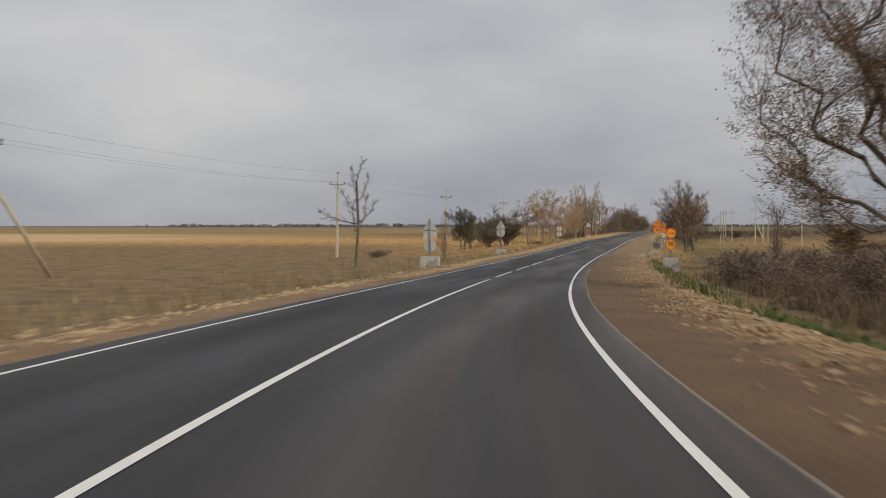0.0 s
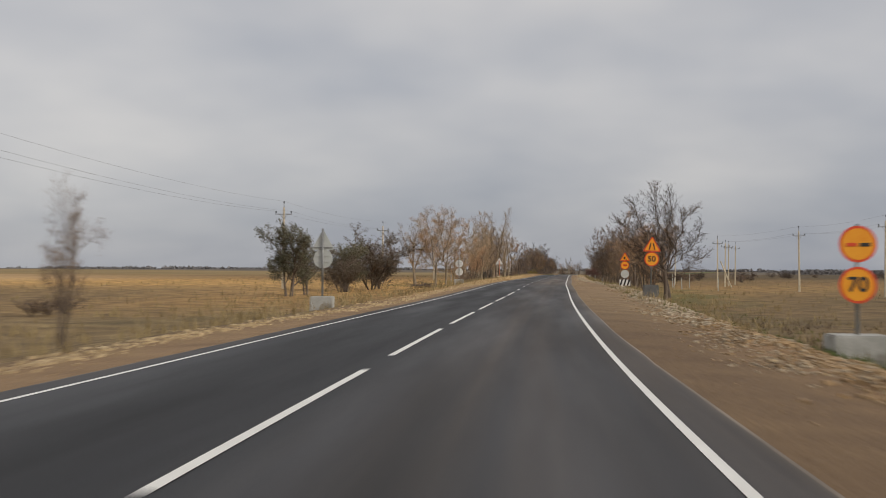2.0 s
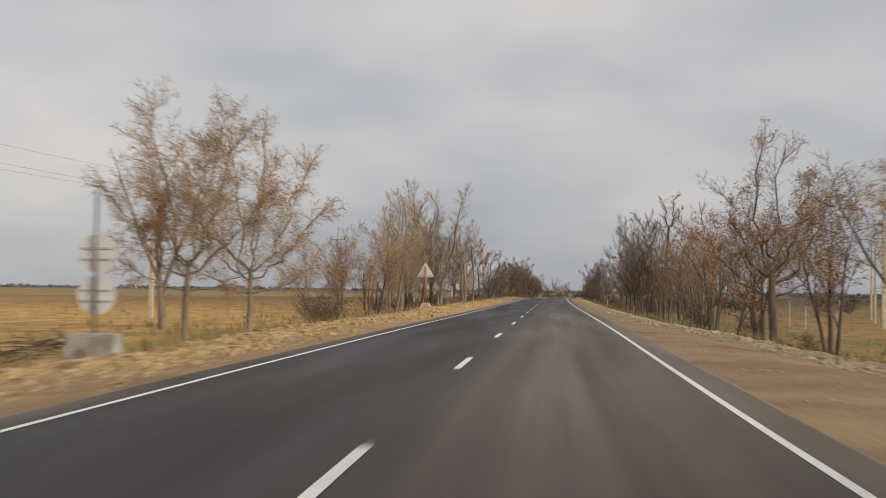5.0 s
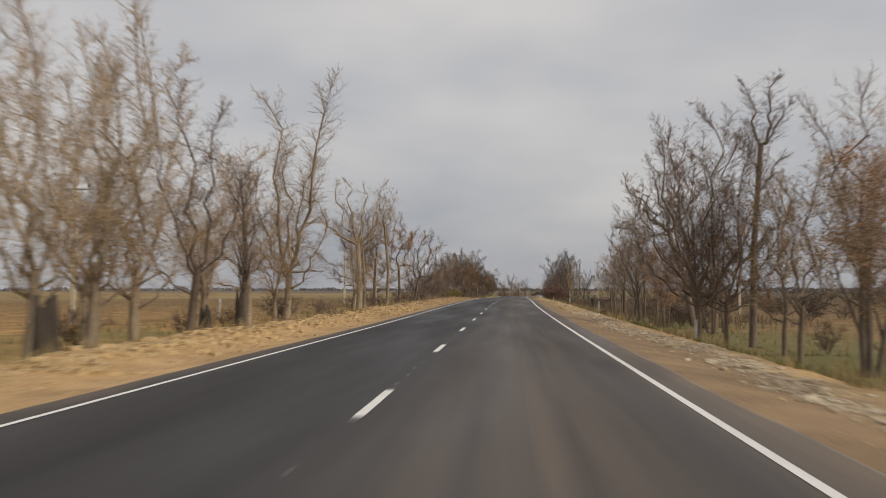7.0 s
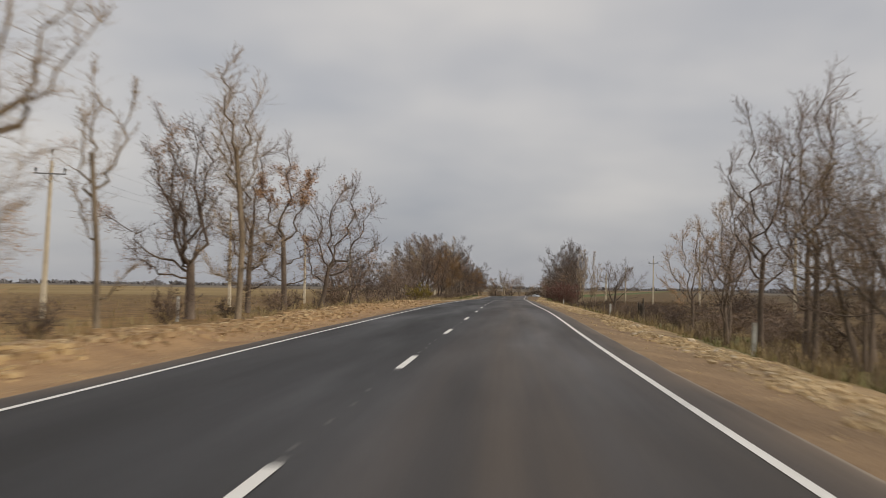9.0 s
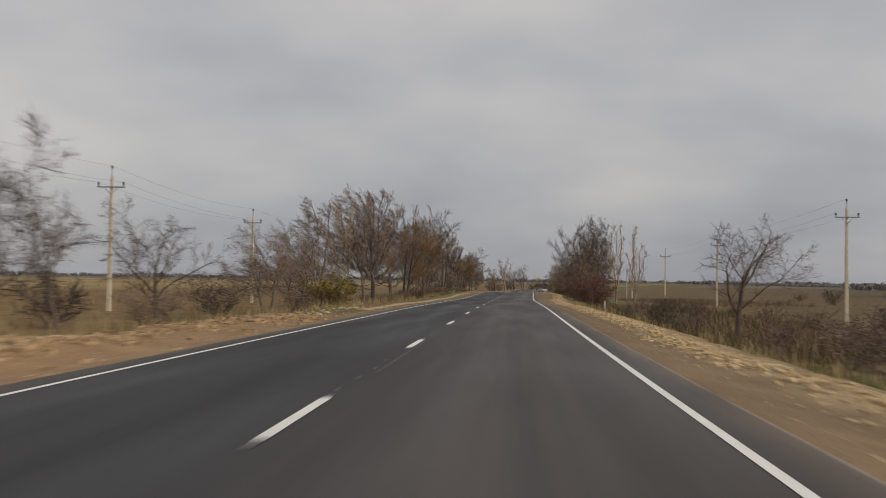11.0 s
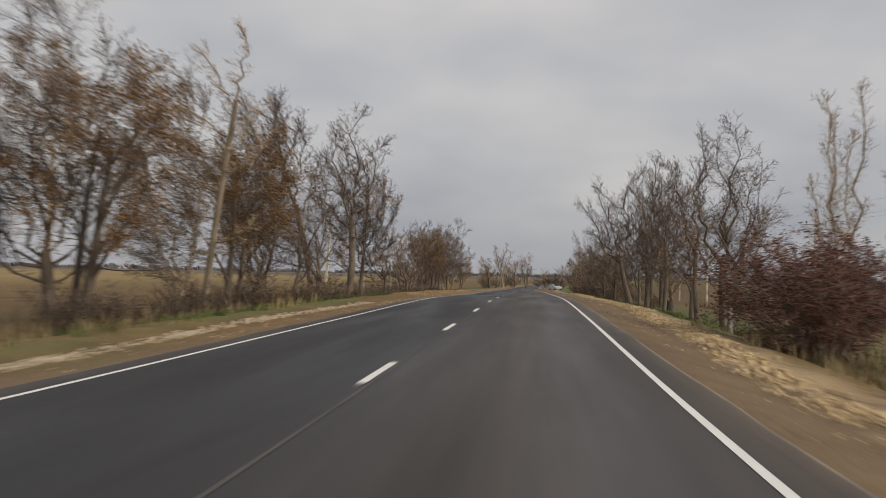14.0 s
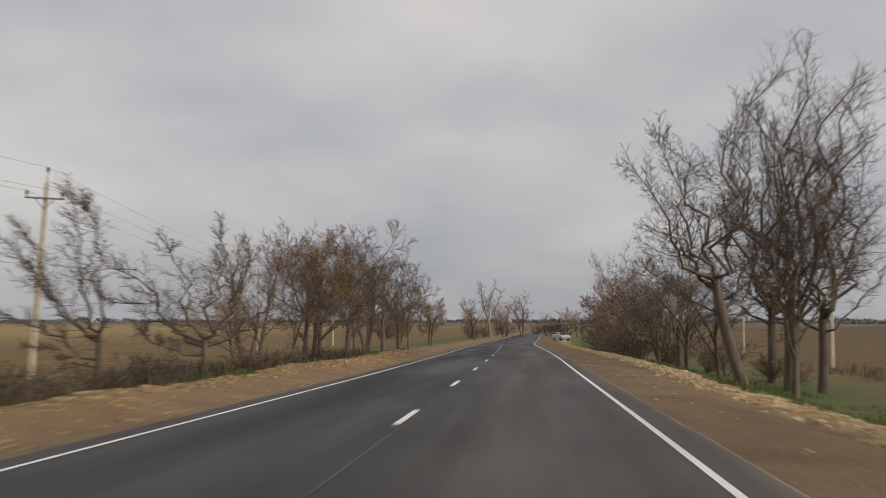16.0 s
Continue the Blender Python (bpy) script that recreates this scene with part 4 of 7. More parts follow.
def tree_proto(kind, n):
    opts, tall, rad, stems, bark, twig, leafm = KINDS[kind][n]
    w = Wood(97 * n + sum(ord(c) for c in kind) * 7)
    o = options(**opts)
    for k in range(stems):
        an = 2.4 * k + w.r.uniform(0, 1)
        tilt = (0.05 if stems == 1 else (0.16 if stems < 4 else 0.45)) * w.r.uniform(0.6, 1.2)
        d = Vector((math.cos(an) * tilt, math.sin(an) * tilt, 1))
        foot = Vector((math.cos(an), math.sin(an), 0)) * (0 if stems == 1 else rad * 1.3) + Vector((0, 0, -0.35))
        w.limb(foot, d, tall * w.r.uniform(0.85, 1.05), rad * (1 if k == 0 else 0.75), 0, o)
    top = max(p.z for p in w.tv + w.v)
    fit = 10.0 / top
    tm = mesh_of("trunk", [p * fit for p in w.v], w.f, [bark], smooth=True)
    cm = mesh_of("crown", [p * fit for p in w.tv], w.tf, [twig, leafm], w.tm)
    return tm, cm


tree_rng = random.Random(5)


def plant(kind, s, d, h, n=None, turn=None, wide=1.0, sink=0.0, group="trees along the road"):
    name, label, cat = READS[kind]
    n = tree_rng.randrange(len(KINDS[kind])) if n is None else n
    turn = tree_rng.uniform(0, 360) if turn is None else turn
    if (kind, n) not in protos:
        protos[kind, n] = tree_proto(kind, n)
    root = new(name)
    root.empty_display_size = 0.3
    k = h / 10
    root.matrix_basis = Matrix.Translation(place(s, d, -sink)) @ pose(0, 0, 0, tree_rng.uniform(-2, 2), tree_rng.uniform(-2, 2), turn) @ Matrix.Diagonal((k * wide, k * wide, k, 1))
    tm, cm = protos[kind, n]
    part("trunk", tm, root)
    part("crown", cm, root)
    return tagged(root, label, cat, "bushes along the road" if cat == "bush" else group)


def row(side, items):
    for s, h, kind, *pick in items:
        d = side + tree_rng.uniform(-0.8, 0.8)
        turn = tree_rng.uniform(-25, 25) if kind == "w" else None
        n = tree_rng.randrange(len(KINDS[kind]))
        plant(kind, s, d, h, n=pick[0] if pick else n, turn=turn)


# left of the road
plant("b", -101.0, -9.9, 4.8, 1, 0, 0.5)
plant("g", -42.7, -18.7, 6.3, 0, 20, 0.9)
plant("g", -37.2, -18.5, 4.4, 0, 80, 1.0)
plant("v", -26.5, -17.8, 4.2, 0, 30, 1.3)
plant("g", -22.0, -18.0, 5.2, 0, 140, 1.3)
plant("v", -16.5, -16.6, 7.2, 0, 10, 1.4)
plant("v", -9.0, -17.1, 5.4, 0, 90, 1.1)
plant("f", 21.5, -17.5, 9.4, 0, 40, 0.85)
row(-12.5, [(34.3, 6.5, "p"), (41.1, 7, "p"), (45.1, 6.1, "r"), (48.1, 6, "r"), (54.6, 6.6, "r"), (60.5, 8.6, "p")])
row(-12.5, [(87.5, 9.8, "p", 0), (92.0, 10.2, "t"), (99.6, 8.2, "p"), (128, 7.2, "p")])
row(-12.5, [(205.2, 6.2, "c"), (216.8, 5.7, "c"), (236, 6.0, "w"), (242.5, 6.4, "w"), (249, 6.8, "w"), (308.5, 10.0, "o"), (325.5, 9.2, "o"), (338.0, 9.4, "c", 3)])
row(-12.5, [(395, 6.6, "w"), (401.1, 8.2, "c"), (406.9, 9.4, "c"), (411.7, 9.0, "o"), (420, 10.2, "c"), (428.2, 11.5, "c"), (441.2, 12, "c"), (463.2, 13, "c")])
plant("y", 241.5, -10.0, 2.7, 0, 0, 1.35)
# right of the road
plant("b", -14.5, 14.2, 9.0, 2, 130, 1.1)
row(13.5, [(-5, 8, "r"), (4, 8.5, "r"), (12, 9, "b"), (20, 9, "r")])
row(14, [(35.3, 10.2, "r"), (39.8, 8.4, "b"), (45.8, 6.2, "b"), (51.3, 9.2, "r"), (59.1, 9, "b", 2), (65.1, 7.2, "b", 4), (68.1, 8.2, "b", 1), (73.5, 9.6, "r", 1)])
row(14, [(108.5, 8.3, "b"), (120.6, 6.4, "r"), (127.7, 7.2, "b"), (135.7, 7.1, "b"), (142.7, 9.5, "b"), (162.5, 7.6, "b", 0), (229.8, 6.9, "b", 3)])
row(14, [(356.5, 10.0, "c", 1), (391.7, 13.4, "c", 0), (433.2, 10.5, "c"), (447.7, 12, "c")])
plant("d", 311.0, 11.2, 4.7, 0, 0, 1.3)
plant("d", 307.2, 10.6, 3.9, 0, 70, 1.3)

# ---------- trees with a shape of their own ----------
def near_top(x, z, r0):
    """Leaves held in one clump of the crown."""
    def fn(p, r):
        return math.hypot(p.x - x, (p.z - z) * 1.6) < r0 and r.random() < 0.8
    return fn


def grown_tree(kind, label, s, d, top, tilt, rad, limbs, mats, turn=0.0, stems=((0.0, 0.0),), seed=1, **kw):
    """A tree drawn limb by limb: top, tilt and rad of the trunk, then for each limb the height where it leaves and how far it
    goes across the road and up, in metres; stems: where further trunks stand and how much shorter they are."""
    bark, twig, leafm = mats
    w = Wood(seed)
    o = options(fine=2, kids=(0, 0, 7, 7), whisk=10, dens=3.0)
    o.update(kw)
    r = w.r
    for sx, less in stems:
        foot = Vector((sx, r.uniform(-0.4, 0.4) * (sx != 0), -0.4))
        peak = foot + Vector((tilt, r.uniform(-0.3, 0.3), (top + 0.4) * (1 - less)))
        mid = foot.lerp(peak, 0.5) + Vector((r.uniform(-0.12, 0.12), 0, 0)) * top * 0.3
        pts = [foot, foot.lerp(mid, 0.08), foot.lerp(mid, 0.5), mid, mid.lerp(peak, 0.5), peak]
        k = 1 if not less else 0.8
        radii = [rad * k * f for f in (1.45, 1.1, 0.98, 0.9, 0.82, 0.72)]
        w.tube(pts, radii, 9)
        w.shoots(pts, radii, o)
        for z0, dx, dz, *thick in limbs:
            f = min(z0 / top, 1.0)
            i = min(int(f * 5), 4)
            a = pts[i].lerp(pts[i + 1], f * 5 - i)
            ln = math.hypot(dx, dz)
            q = a + Vector((dx, r.uniform(-0.32, 0.32) * ln, dz * (1 - less)))
            big = thick[0] if thick else min(rad * 0.55, 0.022 + 0.0135 * ln)
            w.bough(a, q, big * k, 0.022, o, clad=not (thick and len(thick) > 1))
    root = new(kind)
    root.empty_display_size = 0.3
    root.matrix_basis = spot(s, d, turn)
    part("trunk", mesh_of("trunk", w.v, w.f, [bark], smooth=True), root)
    part("crown", mesh_of("crown", w.tv, w.tf, [twig, leafm], w.tm), root)
    return tagged(root, label, "tree", "trees along the road")


TAN = (PALE_SUNLIT_BARK, PALE_SUNLIT_TWIG, BROWN_LEAF)
TAN_RUST = (PALE_SUNLIT_BARK, PALE_SUNLIT_TWIG, RUST_LEAF)
GREY = (BARK, TWIG, BROWN_LEAF)
GREY_RUST = (BARK, TWIG, RUST_LEAF)
DARK = (BARK, DARK_TWIG, BROWN_LEAF)
# left of the road
grown_tree("bare_tree", "thin crooked bare tree with one long low limb", -105.0, -16.8, 7.4, 0.1, 0.12,
           [(4.6, -3.2, 0.9, 0.055), (5.4, -1.5, 1.6, 0.035), (6.6, -0.6, 1.8, 0.04), (7.4, 0.3, 1.5, 0.05), (6.0, 0.8, 2.0, 0.045), (4.6, 1.3, 1.6, 0.04), (4.0, 0.6, 2.9, 0.05), (3.8, -0.6, 2.8, 0.045)], GREY, seed=11, whisk=17, shoot=0.42, bole=0.1, dens=2.6, reach=0.8, kink=0.03)
grown_tree("forked_tree", "tall bare tree forked in two with a broken stub", 104.0, -12.5, 3.5, 0.2, 0.26,
           [(3.2, -1.2, 10.4, 0.16), (3.4, -0.3, 7.2), (3.3, 3.0, 10.6, 0.17), (2.8, -2.6, 4.2), (2.5, 2.4, 3.4), (3.4, 1.1, 6.4), (2.9, -1.9, 5.6), (3.3, 2.1, 0.1, 0.07, 0)], TAN, seed=12, whisk=24, shoot=1.2, bole=0.4, reach=1.6, kink=0.03)
for s_, d_, k_, sd in ((67.0, -12.2, 0.0, 67), (72.0, -12.4, -0.4, 68), (77.0, -12.6, 2.4, 69)):
    grown_tree("pale_tree", "pale bristly tree of many upright lopped limbs", s_, d_, 2.6, 0.1, 0.22,
               [(2.0, -3.0, 5.8 + k_, 0.07), (2.3, -1.6, 7.2 + k_, 0.09), (2.6, -0.6, 7.6 + k_, 0.1), (2.6, 0.5, 7.4 + k_, 0.1), (2.4, 1.3, 6.8 + k_, 0.08), (2.2, 1.9, 5.2, 0.06), (2.0, -2.0, 3.6, 0.05), (1.8, 1.8, 2.6, 0.045)], TAN, seed=sd, whisk=20, shoot=0.75, bole=0.8, dens=3.0, reach=1.1, kink=0.03)
grown_tree("bare_tree", "crooked dark tree with brown whiskery shoots", 82.5, -12.2, 3.0, 0.4, 0.2,
           [(2.8, -1.4, 5.4, 0.09), (3.0, -0.3, 7.6, 0.1), (3.0, 0.9, 6.6, 0.09), (2.6, 2.0, 4.4, 0.07), (2.2, -2.2, 2.6, 0.05)], GREY, seed=70, whisk=18, shoot=0.8, reach=1.2, kink=0.03)
grown_tree("bare_tree", "slim bare tree with level whiskery shoots", 98.5, -13.5, 5.0, -0.3, 0.2,
           [(4.6, -0.9, 4.6), (5.0, 0.4, 4.8), (3.6, -2.3, 2.2), (3.4, 1.7, 2.6), (2.8, -2.4, 0.6)], TAN, seed=13, whisk=16, shoot=1.2)
grown_tree("lopped_tree", "thick-trunked lopped tree with long clawed bare limbs", 130.0, -11.6, 6.2, -0.15, 0.25,
           [(6.0, -3.1, 2.3, 0.13), (6.1, -4.5, 4.3, 0.11), (6.2, -2.4, 5.2, 0.11), (6.2, -0.7, 5.3, 0.12), (6.2, 0.6, 4.8, 0.1), (6.1, 2.2, 3.4, 0.12), (5.9, 3.0, 2.9, 0.1)], TAN, seed=14, whisk=15, shoot=1.1, bole=1.2, dens=0.9, reach=0.8, kink=0.04)
grown_tree("bare_tree", "thin dying tree with few pale branches", 140.0, -12.6, 6.5, -0.2, 0.12,
           [(5.0, -1.1, 3.4), (6.2, 0.2, 3.0), (5.5, 1.2, 3.2), (4.2, -1.0, 1.6), (2.6, 1.0, 1.0)], TAN, seed=15, whisk=7, dens=2.6, reach=1.0)
grown_tree("spreading_tree", "bare tree whose many limbs fan out like a vase", 164.0, -16.5, 3.2, 0.0, 0.3,
           [(3.0, -2.9, 6.8), (3.2, -1.2, 7.8), (3.2, 0.3, 7.4), (3.1, 1.2, 6.6), (2.8, -4.1, 3.1), (2.6, -3.2, 1.2), (3.0, -2.1, 5.2), (2.9, 1.5, 4.0), (3.1, -0.4, 6.0)], GREY_RUST, seed=16, whisk=7, shoot=1.0, reach=1.7, leaves=2, leaf=0.07, patch=clumpy(16, 0.3))
grown_tree("tall_dead_tree", "tall thin half-dead tree with a whiskery lower trunk", 161.0, -13.0, 9.5, -0.3, 0.17,
           [(9.3, -0.4, 4.6), (9.0, 0.7, 3.6), (7.0, -1.7, 5.6), (7.6, 1.3, 2.4), (5.4, -1.6, 1.5), (5.0, 1.5, 1.7), (3.8, -1.8, 0.9), (4.4, 1.7, 0.8), (8.3, -1.2, 2.0)], TAN, seed=17, whisk=20, shoot=1.4)
grown_tree("brown_tree", "twiggy brown tree keeping withered leaves low down", 179.0, -16.8, 6.0, 0.2, 0.2,
           [(5.6, -0.8, 6.2), (5.9, 0.8, 5.6), (4.0, -1.9, 3.2), (3.6, 1.8, 2.8), (2.6, -1.8, 1.6), (2.8, 2.0, 1.2), (4.6, -1.0, 4.6)], GREY, seed=18, whisk=30, shoot=1.3, leaves=3, leaf=0.07, patch=near_top(0, 5.0, 3.4))
grown_tree("autumn_tree", "crooked tree with one tuft of red leaves at its top", 171.0, -12.5, 5.2, -0.2, 0.19,
           [(5.0, -1.6, 3.4), (5.2, 0.3, 5.2), (4.9, 1.6, 3.6), (4.2, -2.0, 1.9), (3.8, 2.0, 1.8), (3.0, -1.6, 1.2), (2.8, 1.8, 0.7)], GREY_RUST, seed=19, whisk=12, leaves=4, leaf=0.09, patch=near_top(0, 8.4, 2.2))
grown_tree("bare_tree", "low bent tree leaning out over the bank", 178.0, -11.6, 3.4, 0.7, 0.17,
           [(3.2, 0.4, 6.2), (3.4, 1.9, 5.0), (3.3, 2.9, 4.2), (3.0, 3.1, 1.9), (2.4, -1.7, 3.4), (2.8, -0.7, 5.0), (2.2, 2.6, 0.5)], GREY_RUST, seed=20, whisk=10, leaves=2, leaf=0.07, patch=clumpy(20, 0.35))
WIND = Vector((-1.5, 0, -0.2))
PINK = (BARK, TWIG, RUST_LEAF)
for s_, d_, x_, sd in ((268.0, -11.6, -0.5, 21), (269.8, -10.9, 0.4, 61), (273.5, -11.4, 1.0, 71)):
    grown_tree("windswept_tree", "large windswept acacia with a feathery fanning crown", s_, d_, 3.2, -0.25, 0.15,
               [(2.6, -3.0 + x_, 4.9, 0.065), (3.0, -2.0 + x_, 5.8, 0.075), (3.2, -0.8 + x_, 6.2, 0.08), (3.2, 0.5 + x_, 6.3, 0.08), (3.0, 1.6 + x_, 5.2, 0.07), (2.6, 2.6 + x_, 4.0, 0.05), (2.6, -3.6 + x_, 3.0, 0.05), (2.0, -3.0, 1.0, 0.035), (2.2, 2.6, 2.0, 0.035)], PINK, seed=sd, whisk=3, shoot=0.9, bole=1.5, lean=WIND, kids=(0, 0, 8, 9), dens=3.6, reach=1.7, tip=0.0085, kink=0.018, leaves=1, leaf=0.05, patch=clumpy(sd, 0.3))
grown_tree("windswept_tree", "many-stemmed acacia with a feathery wind-blown crown", 257.0, -13.4, 1.4, 0.0, 0.14,
           [(0.6, -2.4, 5.0, 0.06), (0.9, -1.4, 6.2, 0.07), (1.2, -0.4, 6.7, 0.075), (1.3, 0.7, 6.2, 0.07), (1.0, 1.7, 5.0, 0.06), (0.7, 2.3, 3.4, 0.05), (0.6, -2.4, 2.8, 0.05)], PINK, seed=62, whisk=4, shoot=0.8, lean=WIND, kids=(0, 0, 8, 9), dens=4.0, reach=1.5, tip=0.0085, kink=0.02, leaves=1, leaf=0.05, patch=clumpy(62, 0.25))
grown_tree("bare_tree", "slender pale acacia bent by the wind", 259.5, -11.8, 4.4, 0.3, 0.07,
           [(3.6, -1.6, 2.6, 0.035), (4.2, -0.9, 3.6, 0.04), (4.4, 0.2, 3.4, 0.035), (2.2, -1.8, 1.6, 0.03), (1.0, 1.2, 2.0, 0.03)], TAN, seed=22, whisk=3, lean=WIND, kink=0.02, dens=4.0, reach=1.2)
grown_tree("dark_tree", "dark rounded acacia with dense brown-tinged twigs", 311.5, -14.8, 2.6, -0.2, 0.26,
           [(2.2, -3.8, 4.4, 0.08), (2.4, -2.6, 6.6, 0.09), (2.6, -1.0, 7.8, 0.1), (2.6, 0.6, 8.0, 0.1), (2.5, 1.8, 6.6, 0.08), (2.2, 2.8, 4.4, 0.07), (1.8, -3.4, 2.2, 0.06), (1.8, 2.4, 2.0, 0.05), (2.2, -3.4, 3.2, 0.06)], DARK, seed=28, whisk=4, lean=Vector((-0.6, 0, -0.5)), kids=(0, 0, 9, 9), dens=4.2, reach=1.9, tip=0.0095, kink=0.025, leaves=1, leaf=0.06, patch=clumpy(28, 0.4))
grown_tree("pale_tree", "cluster of thin pale leaning stems with windswept twigs", 316.0, -11.8, 0.9, 0.0, 0.12,
           [(0.4, -1.8, 6.2, 0.06), (0.6, -1.0, 7.6, 0.065), (0.8, -0.2, 8.2, 0.07), (0.8, 0.8, 7.4, 0.06), (0.5, 1.5, 5.6, 0.05)], (PALE_SUNLIT_BARK, TWIG, GOLD_LEAF), seed=63, whisk=4, lean=WIND, kids=(0, 0, 8, 9), dens=3.8, reach=1.6, tip=0.0085, kink=0.02, leaves=1, leaf=0.06, patch=clumpy(63, 0.4))
grown_tree("leaning_tree", "tall pale leaning tree with a bare spike top", 321.0, -12.4, 9.4, 1.3, 0.15,
           [(9.2, -0.9, 1.8, 0.05), (9.4, 0.5, 2.4, 0.06), (8.2, -1.8, 1.2), (7.0, 1.7, 1.0), (6.4, -2.2, 0.8), (5.4, -2.0, 0.5), (4.6, 1.6, 0.6), (7.6, 1.4, 1.8)], TAN, seed=64, whisk=7, bole=2.5, lean=WIND, dens=4.0, reach=1.4, tip=0.008)
for s_, d_, k_, sd in ((328.5, -11.8, 0.0, 65), (332.5, -12.8, 0.4, 66)):
    grown_tree("dark_tree", "airy dark tree with level windswept side branches", s_, d_, 1.6, 0.0, 0.15,
               [(1.2, -1.7, 6.8 + k_, 0.07), (1.5, -0.8, 8.2 + k_, 0.08), (1.6, 0.3, 8.6 + k_, 0.08), (1.5, 1.4, 7.4, 0.07), (1.0, -1.5, 4.6, 0.05), (1.2, 1.5, 4.8, 0.05)], (BARK, DARK_TWIG, GOLD_LEAF), seed=sd, whisk=5, shoot=1.0, lean=Vector((-1.0, 0, -0.25)), dens=3.8, reach=1.9, tip=0.008, kink=0.02, leaves=1, leaf=0.06, patch=clumpy(sd, 0.35))
grown_tree("tall_tree", "tall open tree forked high with feathery crown tiers", 355.0, -11.8, 6.6, 0.1, 0.27,
           [(6.4, -1.7, 6.4), (6.6, 0.5, 7.2), (6.5, 2.0, 5.8), (5.8, -3.3, 5.0), (4.8, -2.6, 3.0), (5.0, 2.2, 3.2), (3.6, -2.6, 1.3), (6.6, -0.5, 5.4)], DARK, seed=23, tip=0.009, whisk=4, shoot=0.9, lean=Vector((-0.3, 0, 0.05)), dens=3.8)
grown_tree("brown_tree", "spreading dark tree with withered brown leaves", 360.0, -11.6, 3.4, 0.1, 0.2,
           [(3.0, -1.6, 5.2, 0.07), (3.2, -0.7, 6.2, 0.08), (3.4, 0.5, 6.5, 0.09), (3.3, 1.5, 5.8, 0.08), (3.0, 2.4, 4.4, 0.06), (2.8, -2.0, 3.2, 0.05), (2.6, 2.2, 2.2, 0.045), (2.4, -1.8, 1.4, 0.04), (3.2, 0.2, 4.4, 0.05)], (BARK, DARK_TWIG, RUST_LEAF), seed=24, tip=0.0105, whisk=7, kids=(0, 0, 8, 9), lean=Vector((-0.3, 0, 0)), leaves=2, leaf=0.055, patch=clumpy(24, 0.45), dens=3.8, reach=1.7, kink=0.025)
grown_tree("windswept_tree", "tall dark tree leaning away from the road", 349.5, -13.2, 7.0, -1.6, 0.25,
           [(6.8, -1.2, 6.4), (7.0, 0.3, 5.2), (6.0, -3.6, 3.0), (5.0, -4.4, 1.6), (4.4, -3.0, 0.8), (6.4, 1.6, 3.6), (5.4, -2.2, 3.6), (3.6, -2.4, 0.4)], (BARK, DARK_TWIG, RUST_LEAF), seed=25, tip=0.009, whisk=8, leaves=1, leaf=0.07, patch=near_top(-1.4, 8.6, 2.2), dens=3.2)
grown_tree("windswept_tree", "small fan-shaped tree swept to one side by wind", 379.0, -12.2, 2.2, 0.0, 0.13,
           [(2.0, -1.9, 3.4), (2.1, -2.8, 2.6), (2.2, -0.7, 4.2), (2.2, 0.2, 4.0), (1.6, -2.6, 1.4), (1.4, -1.6, 0.7)], DARK, seed=26, tip=0.009, whisk=5, lean=Vector((-0.35, 0, 0.1)), reach=1.3)
grown_tree("windswept_tree", "low wide windswept thorn with a flat crown", 386.5, -11.0, 1.8, 0.0, 0.15,
           [(1.6, -3.6, 1.9), (1.7, -2.9, 3.0), (1.8, -1.2, 3.7), (1.8, 0.5, 4.0), (1.8, 1.9, 3.2), (1.6, 2.6, 1.7), (1.4, -2.6, 0.8)], DARK, seed=27, tip=0.009, whisk=4, lean=Vector((-0.2, 0, 0.1)), reach=1.4)
for s_, d_, sd in ((21.5, -13.2, 48), (13.5, -13.6, 49)):
    grown_tree("autumn_tree", "wide flat-topped acacia with tiers of rusty leaves", s_, d_, 3.0, 0.1, 0.15,
               [(2.6, -3.3, 3.4, 0.05), (2.9, -2.6, 5.2, 0.06), (3.0, -1.0, 6.1, 0.065), (3.0, 0.9, 6.2, 0.065), (2.9, 2.4, 5.2, 0.06), (2.7, 3.3, 3.0, 0.05), (2.2, -3.0, 1.4, 0.04), (2.2, 2.9, 1.2, 0.04), (3.0, 0.2, 4.6, 0.05), (2.6, -1.6, 3.6, 0.05)], TAN_RUST, seed=sd, whisk=5, shoot=0.6, lean=Vector((-0.3, 0, -0.35)), kids=(0, 0, 8, 9), dens=3.6, tip=0.008, reach=1.7, kink=0.025, leaves=2, leaf=0.05, patch=clumpy(sd, 0.55), lift=0.0)
# right of the road
grown_tree("dark_tree", "dense rounded dark acacia swept towards the road", -26.5, 12.8, 3.0, -0.1, 0.2,
           [(2.8, -3.4, 4.4), (2.9, -2.6, 5.8), (3.0, -1.1, 6.6), (3.0, 0.5, 6.5), (2.9, 2.0, 5.4), (2.8, 3.2, 3.6), (2.4, -2.9, 2.6), (2.4, 3.2, 1.8), (2.2, -2.2, 1.0), (2.9, 0.8, 4.4)], DARK, seed=50, whisk=6, lean=Vector((-0.25, 0, -0.1)), dens=3.8, tip=0.0095, kink=0.03, leaves=1, leaf=0.06, patch=clumpy(50, 0.4))
